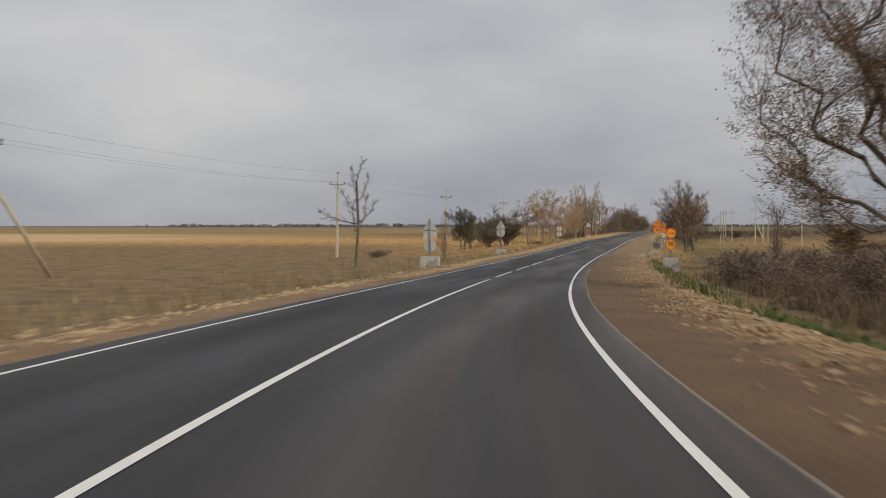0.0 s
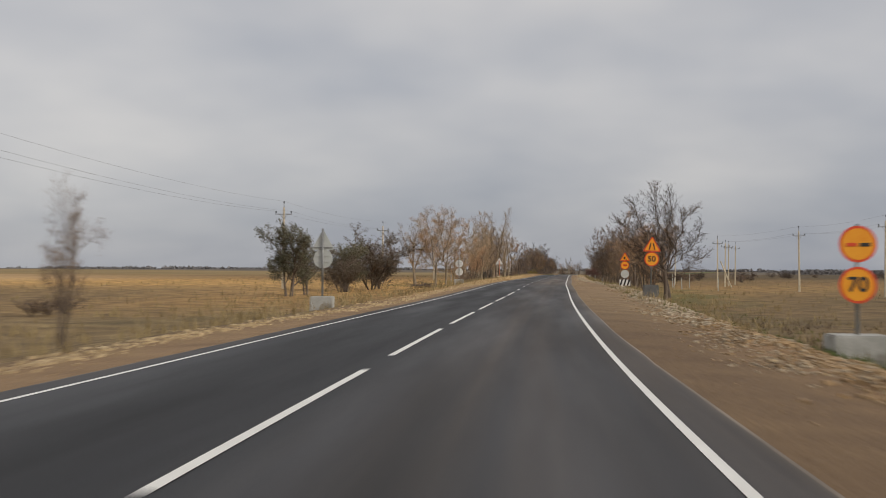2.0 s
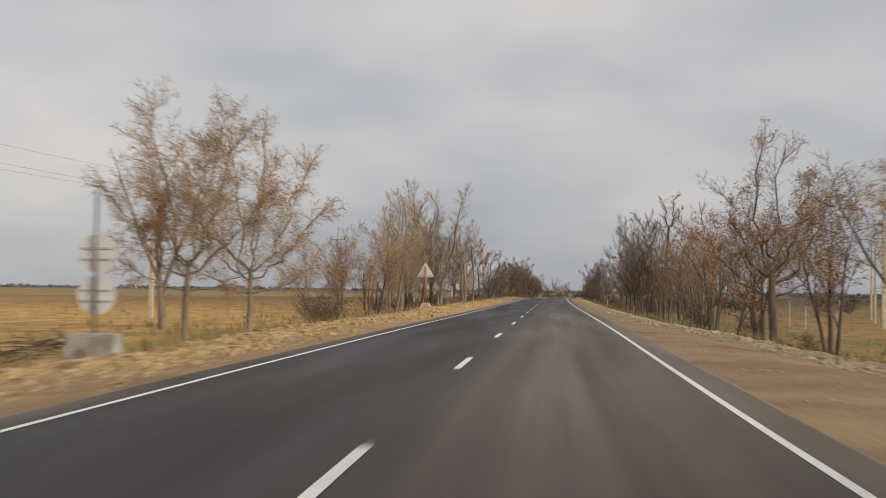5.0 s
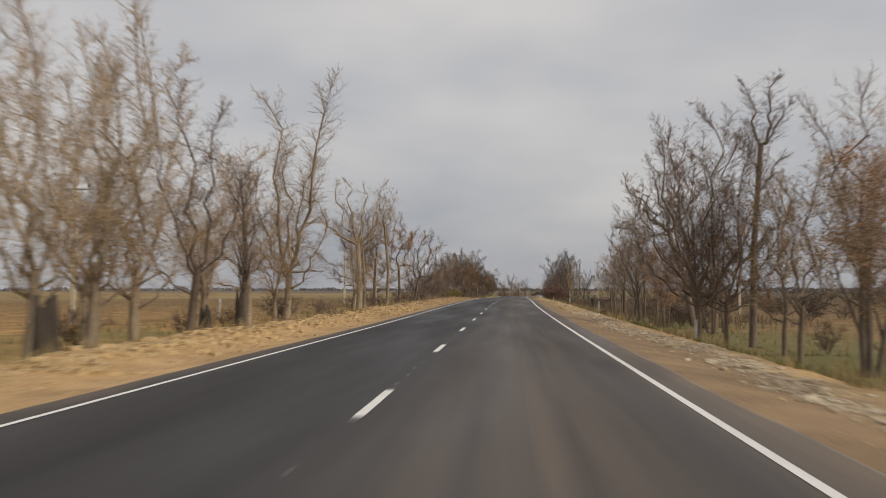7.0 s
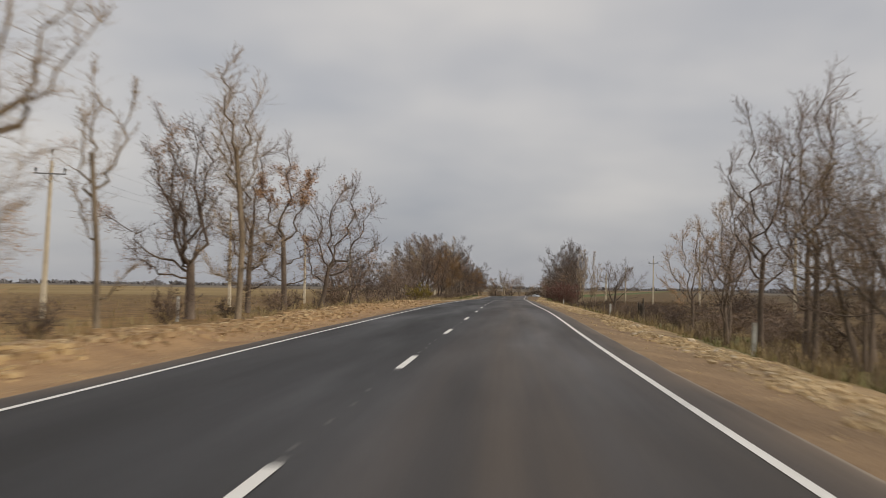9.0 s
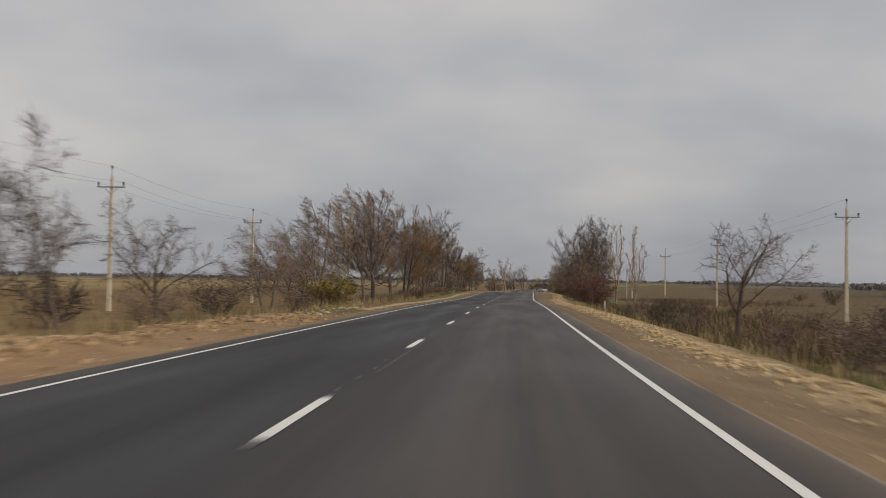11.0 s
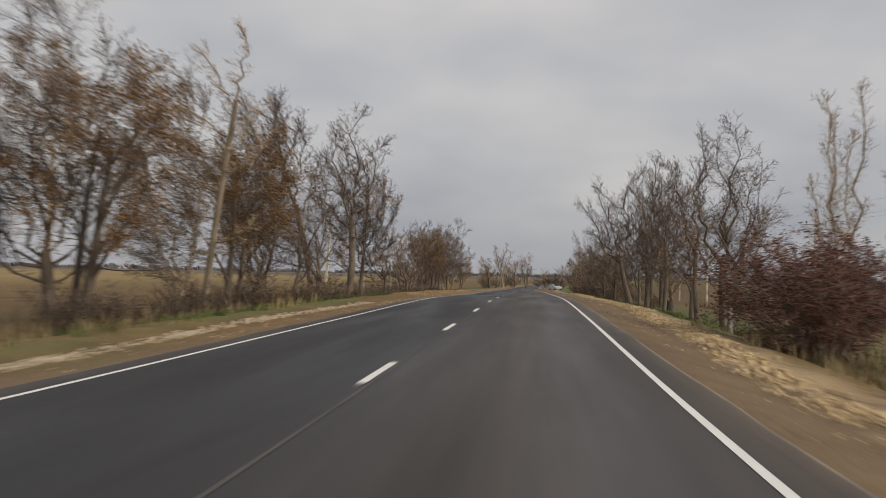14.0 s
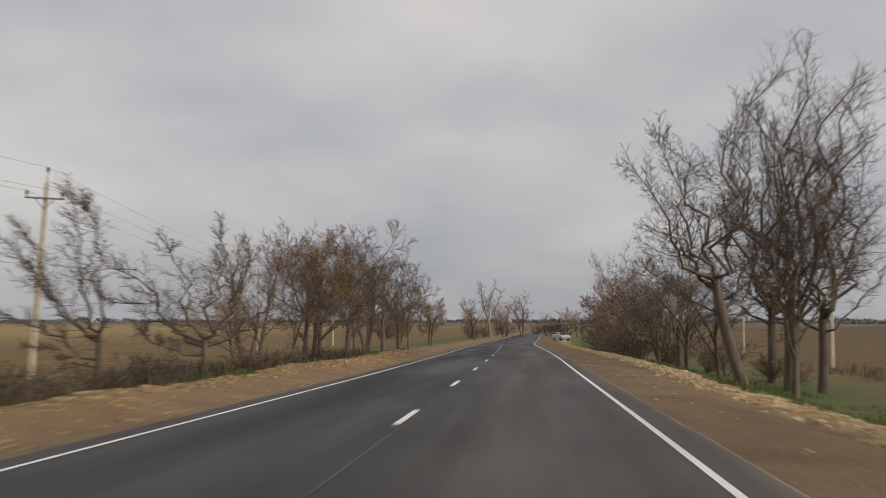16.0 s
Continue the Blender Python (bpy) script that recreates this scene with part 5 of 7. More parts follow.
grown_tree("autumn_tree", "tall bare-topped acacia with rusty leaves below", 29.0, 13.4, 4.0, -0.2, 0.24,
           [(3.8, -2.6, 4.2), (4.0, -1.2, 6.0), (4.0, 0.3, 5.7), (3.9, 1.9, 4.8), (3.6, 3.0, 4.4), (3.0, -3.2, 3.0), (3.0, 2.6, 2.2), (2.6, -2.2, 1.2)], GREY_RUST, seed=51, whisk=8, leaves=2, leaf=0.07, patch=clumpy(51, 0.5))
grown_tree("bare_tree", "large untidy tree with drooping twigs and dark dead leaves", -157.5, 14.6, 4.2, 0.2, 0.3,
           [(3.8, -4.4, 7.2), (4.0, -2.8, 9.4), (4.2, -0.6, 10.6), (4.2, 1.8, 10.2), (4.1, 3.6, 8.6), (3.2, -4.8, 4.4), (3.0, -3.6, 2.2), (3.2, 3.6, 4.4), (2.6, -2.6, 0.8), (4.2, -1.4, 7.0), (4.0, 1.0, 7.6)], GREY, seed=31, whisk=12, shoot=1.4, bole=0.5, leaves=4, leaf=0.065, patch=clumpy(31, 0.6), dens=4.4, reach=2.4)
grown_tree("tall_dead_tree", "tall crooked dead poplar bristling with short twigs", 93.0, 14.0, 10.5, 0.5, 0.19,
           [(10.3, -0.5, 3.0, 0.09), (10.4, 0.7, 3.6, 0.1), (9.4, -0.8, 1.8), (8.6, 0.9, 1.6), (7.2, -1.1, 1.2), (6.2, 0.9, 1.0), (4.8, -1.1, 0.8), (10.5, 1.3, 1.9)], GREY, seed=32, whisk=26, shoot=0.9, bole=2.0, dens=3.0, reach=0.8)
grown_tree("autumn_tree", "thick-trunked tree with rusty leaves under bare curling tops", 84.0, 16.8, 4.6, 0.0, 0.25,
           [(4.4, -1.6, 5.8), (4.6, 0.2, 7.0), (4.5, 1.5, 5.6), (3.8, -2.4, 3.0), (3.6, 2.4, 2.8), (4.0, 0.6, 4.6), (2.8, -2.0, 1.2)], GREY_RUST, seed=33, whisk=8, leaves=2, leaf=0.08, patch=near_top(0.2, 7.6, 2.4))
grown_tree("bare_tree", "broad round-topped tree with dense pinkish-brown fine twigs", 88.0, 10.4, 2.4, 0.0, 0.14,
           [(2.2, -2.9, 4.4), (2.3, -2.0, 6.4), (2.4, -0.8, 7.4), (2.4, 0.6, 7.6), (2.4, 1.9, 6.8), (2.3, 2.9, 5.0), (2.0, -2.6, 2.6), (2.0, 2.5, 2.6), (2.4, -0.3, 5.4)], GREY_RUST, seed=34, stems=((0.0, 0.0), (1.3, 0.12)), whisk=4, dens=3.0, reach=1.9, tip=0.0075, kink=0.025, leaves=1, leaf=0.05, patch=clumpy(34, 0.3))
grown_tree("bare_tree", "upright bare tree with fine brown twigs", 110.5, 14.2, 3.0, 0.1, 0.19,
           [(2.8, -1.8, 5.8), (3.0, -0.6, 7.4), (3.0, 0.7, 7.2), (2.9, 1.9, 5.6), (2.4, -2.2, 3.0), (2.4, 2.2, 2.8)], GREY, seed=35, whisk=6, dens=3.0)
grown_tree("dead_tree", "bent dead tree with long clawed limbs over the verge", 122.5, 16.0, 7.4, -1.9, 0.27,
           [(7.3, -2.2, 3.4, 0.15), (7.4, -3.4, 4.4, 0.12), (7.3, -1.5, 5.6, 0.11), (7.4, 1.0, 6.0, 0.15), (7.2, -3.7, 0.6, 0.08), (7.4, 0.2, 4.6), (6.0, 2.2, 3.0), (5.0, 2.4, 1.4), (7.4, 1.8, 4.2)], GREY, seed=36, whisk=9, shoot=0.9, bole=3.0, dens=2.2, reach=1.1)
for s_, d_, sd in ((149.0, 14.2, 37), (152.5, 14.8, 38), (156.5, 13.8, 39)):
    grown_tree("bare_tree", "slim many-stemmed bare tree above the brown scrub", s_, d_, 4.5, 0.1, 0.15,
               [(4.2, -1.3, 5.0), (4.5, -0.3, 6.2), (4.4, 0.9, 5.6), (3.6, -1.7, 3.2), (3.2, 1.6, 3.0), (2.6, -1.4, 1.6)], GREY, seed=sd, whisk=6, dens=2.8)
for s_, d_, k_, sd in ((178.5, 14.2, 0.0, 72), (168.0, 14.6, 1.2, 73), (86.5, 14.0, 0.5, 74), (81.5, 13.4, 0.9, 75)):
    grown_tree("bare_tree", "airy bare acacia with pinkish fine twigs on the verge", s_, d_, 2.4, 0.1, 0.12,
               [(2.0, -1.6, 3.2 + k_, 0.045), (2.2, -0.7, 4.2 + k_, 0.055), (2.4, 0.3, 4.4 + k_, 0.055), (2.3, 1.2, 3.8 + k_, 0.05), (2.0, 1.8, 2.4, 0.04), (1.8, -1.7, 1.6, 0.035)], (BARK, PALE_SUNLIT_TWIG, RUST_LEAF), seed=sd, whisk=5, shoot=0.6, dens=3.4, reach=1.3, tip=0.007, kink=0.025, leaves=1, leaf=0.05, patch=clumpy(sd, 0.3))
grown_tree("pale_tree", "thin pale poplar with several upright wavy stems", 319.0, 17.5, 2.2, 0.0, 0.14,
           [(2.0, -1.0, 5.0, 0.05), (2.1, -0.6, 8.2, 0.08), (2.2, -0.2, 7.2, 0.06), (2.2, 0.6, 5.8, 0.05), (2.0, 1.2, 5.2, 0.05), (1.8, -0.9, 2.6, 0.035)], TAN, seed=40, whisk=9, shoot=0.6, dens=3.2, reach=0.8, kink=0.02)
grown_tree("pale_tree", "cluster of thin pale wavy poplar stems", 323.0, 15.2, 2.4, 0.0, 0.15,
           [(2.2, -0.9, 7.2, 0.07), (2.4, -0.2, 8.4, 0.08), (2.4, 0.5, 8.0, 0.08), (2.2, 0.9, 7.0, 0.06), (2.0, -1.1, 5.2, 0.05)], TAN, seed=41, whisk=8, shoot=0.6, dens=3.0, reach=0.8, kink=0.02)
grown_tree("forked_tree", "dark forked tree with a tall whippy top", 344.0, 14.0, 3.6, -0.2, 0.24,
           [(3.4, 1.3, 9.0, 0.14), (3.6, 0.3, 7.4), (3.5, -1.9, 6.2, 0.13), (3.2, -2.5, 3.6), (3.0, 2.2, 3.6), (3.4, 1.9, 6.0), (2.8, -1.8, 1.6)], (BARK, DARK_TWIG, RUST_LEAF), seed=42, tip=0.009, whisk=8, leaves=1, leaf=0.07, patch=near_top(-1.6, 6.0, 1.6))
grown_tree("dark_tree", "dark tree with long level limbs and a tall crown", 352.0, 13.6, 5.2, -0.2, 0.2,
           [(5.0, -1.6, 6.2), (5.2, 0.4, 7.0), (4.4, -3.0, 4.6), (3.8, -2.6, 1.0), (4.0, 1.8, 2.0)], DARK, seed=43, tip=0.009, whisk=7, dens=3.0)
grown_tree("tall_dead_tree", "thin tall tree with sparse rising branches", 363.5, 12.6, 6.2, 0.1, 0.19,
           [(5.8, -0.4, 5.0, 0.07), (6.2, 0.5, 5.4, 0.08), (5.0, -1.9, 3.8, 0.05), (5.4, 1.4, 4.4, 0.06), (3.0, -1.6, 2.4, 0.04), (3.4, 2.0, 1.6, 0.05), (2.6, 1.3, 1.4, 0.035)], GREY, seed=44, tip=0.008, whisk=8, dens=3.2, reach=1.2, kink=0.025)
grown_tree("leaning_tree", "big dark tree curving out towards the road", 405.5, 14.2, 6.0, -1.6, 0.34,
           [(5.6, -2.6, 3.2, 0.2), (5.8, -4.4, 6.0, 0.14), (6.0, -1.4, 8.2, 0.16), (6.0, 0.8, 8.8, 0.16), (6.0, 2.6, 7.6), (4.6, -3.6, 2.0), (5.0, 2.8, 4.4), (6.0, -3.0, 7.2), (4.0, 2.6, 2.2)], DARK, seed=45, tip=0.009, whisk=6, dens=3.2, reach=2.2)
for s_, d_, sd in ((399.5, 15.2, 46), (411.0, 17.0, 47)):
    grown_tree("tall_tree", "tall dark tree of many upright limbs and dense twigs", s_, d_, 4.2, 0.0, 0.32,
               [(4.0, -3.2, 8.4), (4.2, -1.6, 11.2, 0.17), (4.2, 0.2, 12.0, 0.18), (4.2, 1.8, 11.0, 0.16), (4.1, 3.2, 8.6), (3.6, -3.4, 4.0), (3.6, 3.2, 3.8), (4.2, -0.6, 8.0)], DARK, seed=sd, stems=((0.0, 0.0), (1.5, 0.1)), whisk=3, dens=1.9, reach=2.2)

# ---------- scrub, hedges and groves ----------
def scrub(kind, s0, s1, d0, d1, count, h0, h1, wide=1.2):
    for k in range(count):
        s = s0 + (s1 - s0) * (k + tree_rng.random()) / count
        plant(kind, s, tree_rng.uniform(d0, d1), tree_rng.uniform(h0, h1), wide=wide * tree_rng.uniform(0.9, 1.2))


scrub("u", -168, -116, 12.5, 17, 17, 1.6, 2.7, 1.5)
scrub("u", -168, -95, 17, 34, 20, 1.7, 3.0, 1.6)
scrub("u", -107, -80, 15, 28, 8, 1.8, 3.0, 1.4)
scrub("u", -55, -5, 30, 60, 5, 2.0, 3.4, 1.3)
scrub("u", -79, -74, -21, -23, 3, 0.8, 1.2, 1.9)
scrub("u", 128, 222, 13, 19, 24, 1.3, 2.2, 1.7)
scrub("u", 128, 260, 20, 50, 22, 2.0, 3.2, 1.7)
scrub("u", 20, 128, 13, 16, 7, 1.2, 2.2, 1.1)
scrub("u", 40, 190, -11.5, -14, 16, 1.2, 2.4, 1.1)
scrub("u", 402, 430, 15, 18, 6, 1.8, 3.0, 1.2)
scrub("u", 430, 505, 11, 15, 14, 2.8, 4.6, 1.2)
scrub("u", 305, 345, -11, -15, 7, 1.4, 2.6, 1.3)
scrub("u", 215, 300, 11, 24, 16, 1.2, 2.3, 1.4)
scrub("u", 240, 420, 38, 120, 14, 1.8, 3.0, 1.6)
scrub("u", 205, 260, -11, -17, 7, 1.6, 2.8, 1.3)
scrub("u", 305, 348, -10.2, -12.5, 11, 0.9, 1.7, 1.5)
scrub("u", 364, 412, -10.2, -12.5, 8, 1.0, 1.8, 1.5)
scrub("u", 20, 34, -10, -12, 2, 1.4, 2.2, 1.2)
row(12.0, [(334.5, 10.5, "c")])
row(15.0, [(377, 6.8, "b", 2)])
row(14.0, [(414, 10, "c"), (421, 11, "c"), (428, 11, "c"), (440, 10, "u"), (455, 12.5, "c"), (462, 10, "u"), (470, 13, "c"), (478, 10, "u"), (486, 12.5, "c"), (495, 10, "u")])
row(-12.5, [(192, 5.5, "u"), (198, 6.5, "c"), (344, 9, "c", 1), (417, 9, "c"), (436, 10, "c"), (450, 10, "c"), (472, 12.5, "c"), (482, 12, "c")])
row(16.5, [(110, 6, "b"), (125, 6.5, "b"), (148, 8, "b"), (75, 7, "b")])
for s, d, h, kind in ((500, -16, 7, "o"), (512, -18, 11, "f"), (520, -14, 8, "o"), (528, -20, 8, "b"), (560, -6, 12, "f"), (572, -10, 10, "b"), (585, 0, 11, "b"), (596, -4, 9, "b"), (548, -26, 6, "u"), (612, -14, 8, "b"), (505, 13, 6, "u"), (512, 15, 7, "b"), (520, 18, 7, "u"), (610, 10, 8, "b"), (640, -30, 8, "b"), (650, -10, 9, "b"), (665, 12, 9, "b"), (560, 30, 7, "b"), (545, 24, 7, "u")):
    plant(kind, s, d, h)
scrub("u", 590, 640, -60, 10, 12, 3.0, 5.0, 1.4)
scrub("b", 600, 660, -60, 15, 8, 6, 8, 1.1)

# ---------- concrete poles and their wires ----------
def tapered_box(bm, w0, d0, w1, d1, z0, z1):
    v = [bm.verts.new((x * w, y * d, z)) for z, w, d in ((z0, w0, d0), (z1, w1, d1)) for x, y in ((-.5, -.5), (.5, -.5), (.5, .5), (-.5, .5))]
    for f in ((3, 2, 1, 0), (4, 5, 6, 7), (0, 1, 5, 4), (1, 2, 6, 5), (2, 3, 7, 6), (3, 0, 4, 7)):
        bm.faces.new([v[i] for i in f])
    return v


def box_mesh(name, mat, size, centre=(0, 0, 0), bevel=0.0):
    bm = bmesh.new()
    bmesh.ops.create_cube(bm, size=1.0, matrix=Matrix.Translation(centre) @ Matrix.Diagonal((*size, 1)))
    if bevel:
        bmesh.ops.bevel(bm, geom=bm.edges[:], offset=bevel, segments=2, affect="EDGES")
    return bm_mesh(name, bm, mat)


def rod(name, mat, a, b, r0, r1=None, sides=10):
    a, b = Vector(a), Vector(b)
    bm = bmesh.new()
    bmesh.ops.create_cone(bm, cap_ends=True, segments=sides, radius1=r0, radius2=r0 if r1 is None else r1, depth=(b - a).length,
                          matrix=Matrix.Translation((a + b) / 2) @ (b - a).to_track_quat("Z", "Y").to_matrix().to_4x4())
    for f in bm.faces:
        f.smooth = len(f.verts) == 4
    return bm_mesh(name, bm, mat)


POLE_H = 9.4


def build_pole():
    root = new("power_pole")
    bm = bmesh.new()
    tapered_box(bm, 0.30, 0.27, 0.17, 0.16, -0.4, POLE_H - 0.35)
    bmesh.ops.bevel(bm, geom=[e for e in bm.edges if abs(e.verts[0].co.z - e.verts[1].co.z) > 1], offset=0.03, segments=1, affect="EDGES")
    part("shaft", bm_mesh("shaft", bm, POLE_CONCRETE), root)
    part("crossarm", box_mesh("crossarm", STEEL, (1.9, 0.08, 0.08), (0, -0.13, POLE_H - 1.1), 0.01), root, "steel crossarm")
    part("brace", rod("brace", STEEL, (-0.5, -0.12, POLE_H - 1.1), (0, -0.12, POLE_H - 1.6), 0.02), root)
    part("brace", rod("brace", STEEL, (0.5, -0.12, POLE_H - 1.1), (0, -0.12, POLE_H - 1.6), 0.02), root)
    part("top_pin", rod("top_pin", STEEL, (0, 0, POLE_H - 0.5), (0, 0, POLE_H + 0.2), 0.022), root)
    for x, z in ((-0.85, POLE_H - 1.06), (0.85, POLE_H - 1.06), (0, POLE_H + 0.05)):
        bm = bmesh.new()
        for r0, r1, z0, z1 in ((0.03, 0.03, 0, 0.12), (0.085, 0.06, 0.12, 0.2), (0.085, 0.05, 0.2, 0.3)):
            bmesh.ops.create_cone(bm, cap_ends=True, segments=8, radius1=r0, radius2=r1, depth=z1 - z0, matrix=Matrix.Translation((x, -0.13 if x else 0, z + (z0 + z1) / 2)))
        part("insulator", bm_mesh("insulator", bm, BLACK), root, "dark pin insulator")
    return tagged(root, "square concrete power pole with steel crossarm in the field", "power pole", "power poles")


first_pole = build_pole()
pole_rng = random.Random(8)
pole_used = []


def pole(s, d, lean=0.0, size=1.0, turn=0.0):
    m = spot(s, d, turn, 0, 1.0) @ pose(0, 0, 0, pole_rng.uniform(-0.8, 0.8), lean, 0) @ Matrix.Scale(size, 4)
    if not pole_used:
        first_pole.matrix_basis = m
        pole_used.append(1)
    else:
        copy_thing(first_pole, m)
    return m


def wires(a, b, sag=0.5):
    for x, z in ((-0.85, POLE_H - 0.78), (0.85, POLE_H - 0.78), (0, POLE_H + 0.34)):
        p, q = a @ Vector((x, -0.13 if x else 0, z)), b @ Vector((x, -0.13 if x else 0, z))
        pts = [p.lerp(q, k / 10) - Vector((0, 0, 4 * sag * (k / 10) * (1 - k / 10))) for k in range(11)]
        w = Wood(1)
        w.tube(pts, [0.007] * 11, 3)
        tagged(new("power_wire", mesh_of("power_wire", w.v, w.f, [WIRE])), "thin sagging overhead wire between poles", "wire", "overhead wires")


left_line = [pole(s, d, lean, 1.0) for s, d, lean in ((-134.5, -31.8, 0), (-75, -27.5, 1.0), (-11, -27.6, 0.3), (40.5, -25.4, 0), (101, -25, 0.6), (163.5, -24.9, 2.0), (205, -25, 0), (242, -25, 0), (281, -25.2, 0), (333, -25, 0.8), (391.5, -20.5, 3.5), (456, -25.5, 0), (520, -30, 0))]
for a, b in zip(left_line, left_line[1:]):
    wires(a, b)
right_line = [pole(s, d, lean, 0.93 if s < 200 else 1.06) for s, d, lean in ((-45, 44, 0), (-5, 38.3, 0.4), (27, 35.7, -0.5), (65.5, 29.7, 0), (115, 27, 0), (160, 27, 0), (205, 28, 0.4), (262, 29, 0), (329.5, 30, 0.3), (380.5, 29, 0), (440, 29, 0), (500, 33, 0))]
for a, b in zip(right_line[:3], right_line[1:4]):
    wires(a, b, 0.35)
for a, b in zip(right_line[7:], right_line[8:]):
    wires(a, b)
for s, d in ((73, 32), (83, 34), (95, 37)):
    pole(s, d, 0.5, 0.88)
def leaning_strut(foot, head, label):
    root = tagged(new("leaning_strut"), label, "strut")
    root.matrix_basis = Matrix.Translation(foot)
    part("shaft", rod("shaft", POLE_CONCRETE, (foot - head).normalized() * 0.4, head - foot, 0.13, 0.11, 8), root)


leaning_strut(place(62.0, 31.6), place(62.0, 31.6) + Vector((-1.8, 0.5, 4.7)), "pale leaning concrete strut of a removed pole")
leaning_strut(place(-128.0, -31.6), place(-134.1, -31.8, 5.9), "pale leaning concrete strut propping a power pole")


def stub_post(s, d, h, lean):
    root = new("stub_post")
    root.matrix_basis = spot(s, d) @ pose(0, 0, 0, 0, lean, 0)
    part("shaft", box_mesh("shaft", CONCRETE, (0.14, 0.14, h + 0.4), (0, 0, h / 2 - 0.2), 0.015), root)
    tagged(root, "short pale concrete marker post in the grass", "post", "marker posts")


for s, d, h, lean in ((109, -18.1, 1.5, 1), (109.6, -16.4, 1.3, -1), (58, 21.5, 2.0, 2), (50, 22, 1.8, -3), (37, 26, 2.0, 0), (88, 10.3, 1.2, 0), (140, 9.8, 1.2, 2), (185, 9.3, 1.1, 1), (262, 9.4, 1.1, 0), (317, 9.6, 1.0, -2), (63, -17, 1.6, 0), (160, -16, 1.4, 1), (66, 22, 2.3, 0), (57.5, 24, 2.4, 1)):
    stub_post(s, d, h, lean)


# ---------- road signs ----------
def plate(name, outline, mat, y, thick=0.004):
    """A flat plate with rounded outline, facing -y, its face at y."""
    bm = bmesh.new()
    f = bm.faces.new([bm.verts.new((x, y, z)) for x, z in outline])
    if f.normal.y > 0:
        f.normal_flip()
    ext = bmesh.ops.extrude_face_region(bm, geom=[f])
    bmesh.ops.translate(bm, vec=(0, thick, 0), verts=[v for v in ext["geom"] if isinstance(v, bmesh.types.BMVert)])
    bmesh.ops.recalc_face_normals(bm, faces=bm.faces[:])
    return bm_mesh(name, bm, mat)


def disc(r, z, n=36):
    return [(r * math.cos(2 * math.pi * k / n), z + r * math.sin(2 * math.pi * k / n)) for k in range(n)]


def triangle(side, z, round_by=0.05):
    """Upright triangle with rounded corners, its base at z."""
    h = side * math.sqrt(3) / 2
    c = [(-side / 2, z), (side / 2, z), (0, z + h)]
    out = []
    for i in range(3):
        p, a, b = Vector(c[i]), Vector(c[i - 1]), Vector(c[(i + 1) % 3])
        p0, p1 = p + (a - p).normalized() * round_by * 1.6, p + (b - p).normalized() * round_by * 1.6
        for t in (0, 0.25, 0.5, 0.75, 1):
            out.append(tuple(p0 * (1 - t) ** 2 + p * 2 * t * (1 - t) + p1 * t * t))
    return out


def quad(x0, z0, x1, z1):
    return [(x0, z0), (x1, z0), (x1, z1), (x0, z1)]


def numerals(text, z, size, parent, y):
    cu = bpy.data.curves.new("numerals", "FONT")
    cu.body, cu.size, cu.align_x, cu.align_y, cu.extrude, cu.offset = text, size, "CENTER", "CENTER", 0.002, 0.008
    tmp = bpy.data.objects.new("tmp", cu)
    scene.collection.objects.link(tmp)
    me = bpy.data.meshes.new_from_object(tmp.evaluated_get(bpy.context.evaluated_depsgraph_get()))
    bpy.data.objects.remove(tmp)
    me.transform(pose(0, y, z, 90, 0, 0))
    me.materials.clear()
    me.materials.append(BLACK)
    part("numerals", me, parent, "black numerals " + text)


def sign_post(root, top, r=0.035, mat=STEEL, x=0.0, foot=0.1):
    part("post", rod("post", mat, (x, 0, foot), (x, 0, top), r), root)


def block(root, w, d, h, mat, z=0.0, label="rough concrete ballast block"):
    bm = bmesh.new()
    tapered_box(bm, w, d, w * 0.94, d * 0.94, z - 0.35, z + h)
    bmesh.ops.bevel(bm, geom=bm.edges[:], offset=0.025, segments=2, affect="EDGES")
    part("ballast_block", bm_mesh("ballast_block", bm, mat), root, label)


def round_face(root, z, face_mat, rim_mat, r=0.36):
    p = part("round_plate", plate("round_plate", disc(r, z), rim_mat, -0.05, 0.012), root)
    part("face", plate("face", disc(r * 0.86, z), face_mat, -0.054), p)
    part("back_bracket", box_mesh("back_bracket", STEEL, (0.3, 0.03, 0.04), (0, -0.025, z)), p)
    return p


def tri_face(root, z, face_mat, rim_mat, side=0.92):
    p = part("triangle_plate", plate("triangle_plate", triangle(side, z), rim_mat, -0.05, 0.012), root)
    part("face", plate("face", triangle(side * 0.80, z + side * 0.065, 0.03), face_mat, -0.054), p)
    return p


def sign_at(s, d, label, foot=None, size=1.0, lean=0.0):
    """foot: height of the sign's foot over the middle of the road."""
    root = new("road_sign")
    up = 0.0 if foot is None else foot + float(level(s)) - place(s, d).z
    root.matrix_basis = spot(s, d, 0, up) @ pose(0, 0, 0, 0, lean, 0) @ Matrix.Scale(size, 4)
    return tagged(root, label, "road sign", "road signs")


# two orange discs on a pale block
sg = sign_at(-102.0, 9.8, "two round orange roadworks signs on a pale concrete block", -0.85, 1.4)
block(sg, 0.98, 0.75, 0.62, CONCRETE)
sign_post(sg, 2.45, foot=0.5)
p = round_face(sg, 2.12, ORANGE, RED_RIM, 0.305)
part("car_symbol", plate("car_symbol", quad(-0.19, 2.08, -0.02, 2.14), RED_RIM, -0.060), p, "red car symbol")
part("car_symbol", plate("car_symbol", quad(0.03, 2.08, 0.20, 2.14), BLACK, -0.060), p, "black car symbol")
p = round_face(sg, 1.44, ORANGE, RED_RIM, 0.305)
numerals("70", 1.44, 0.34, p, -0.060)
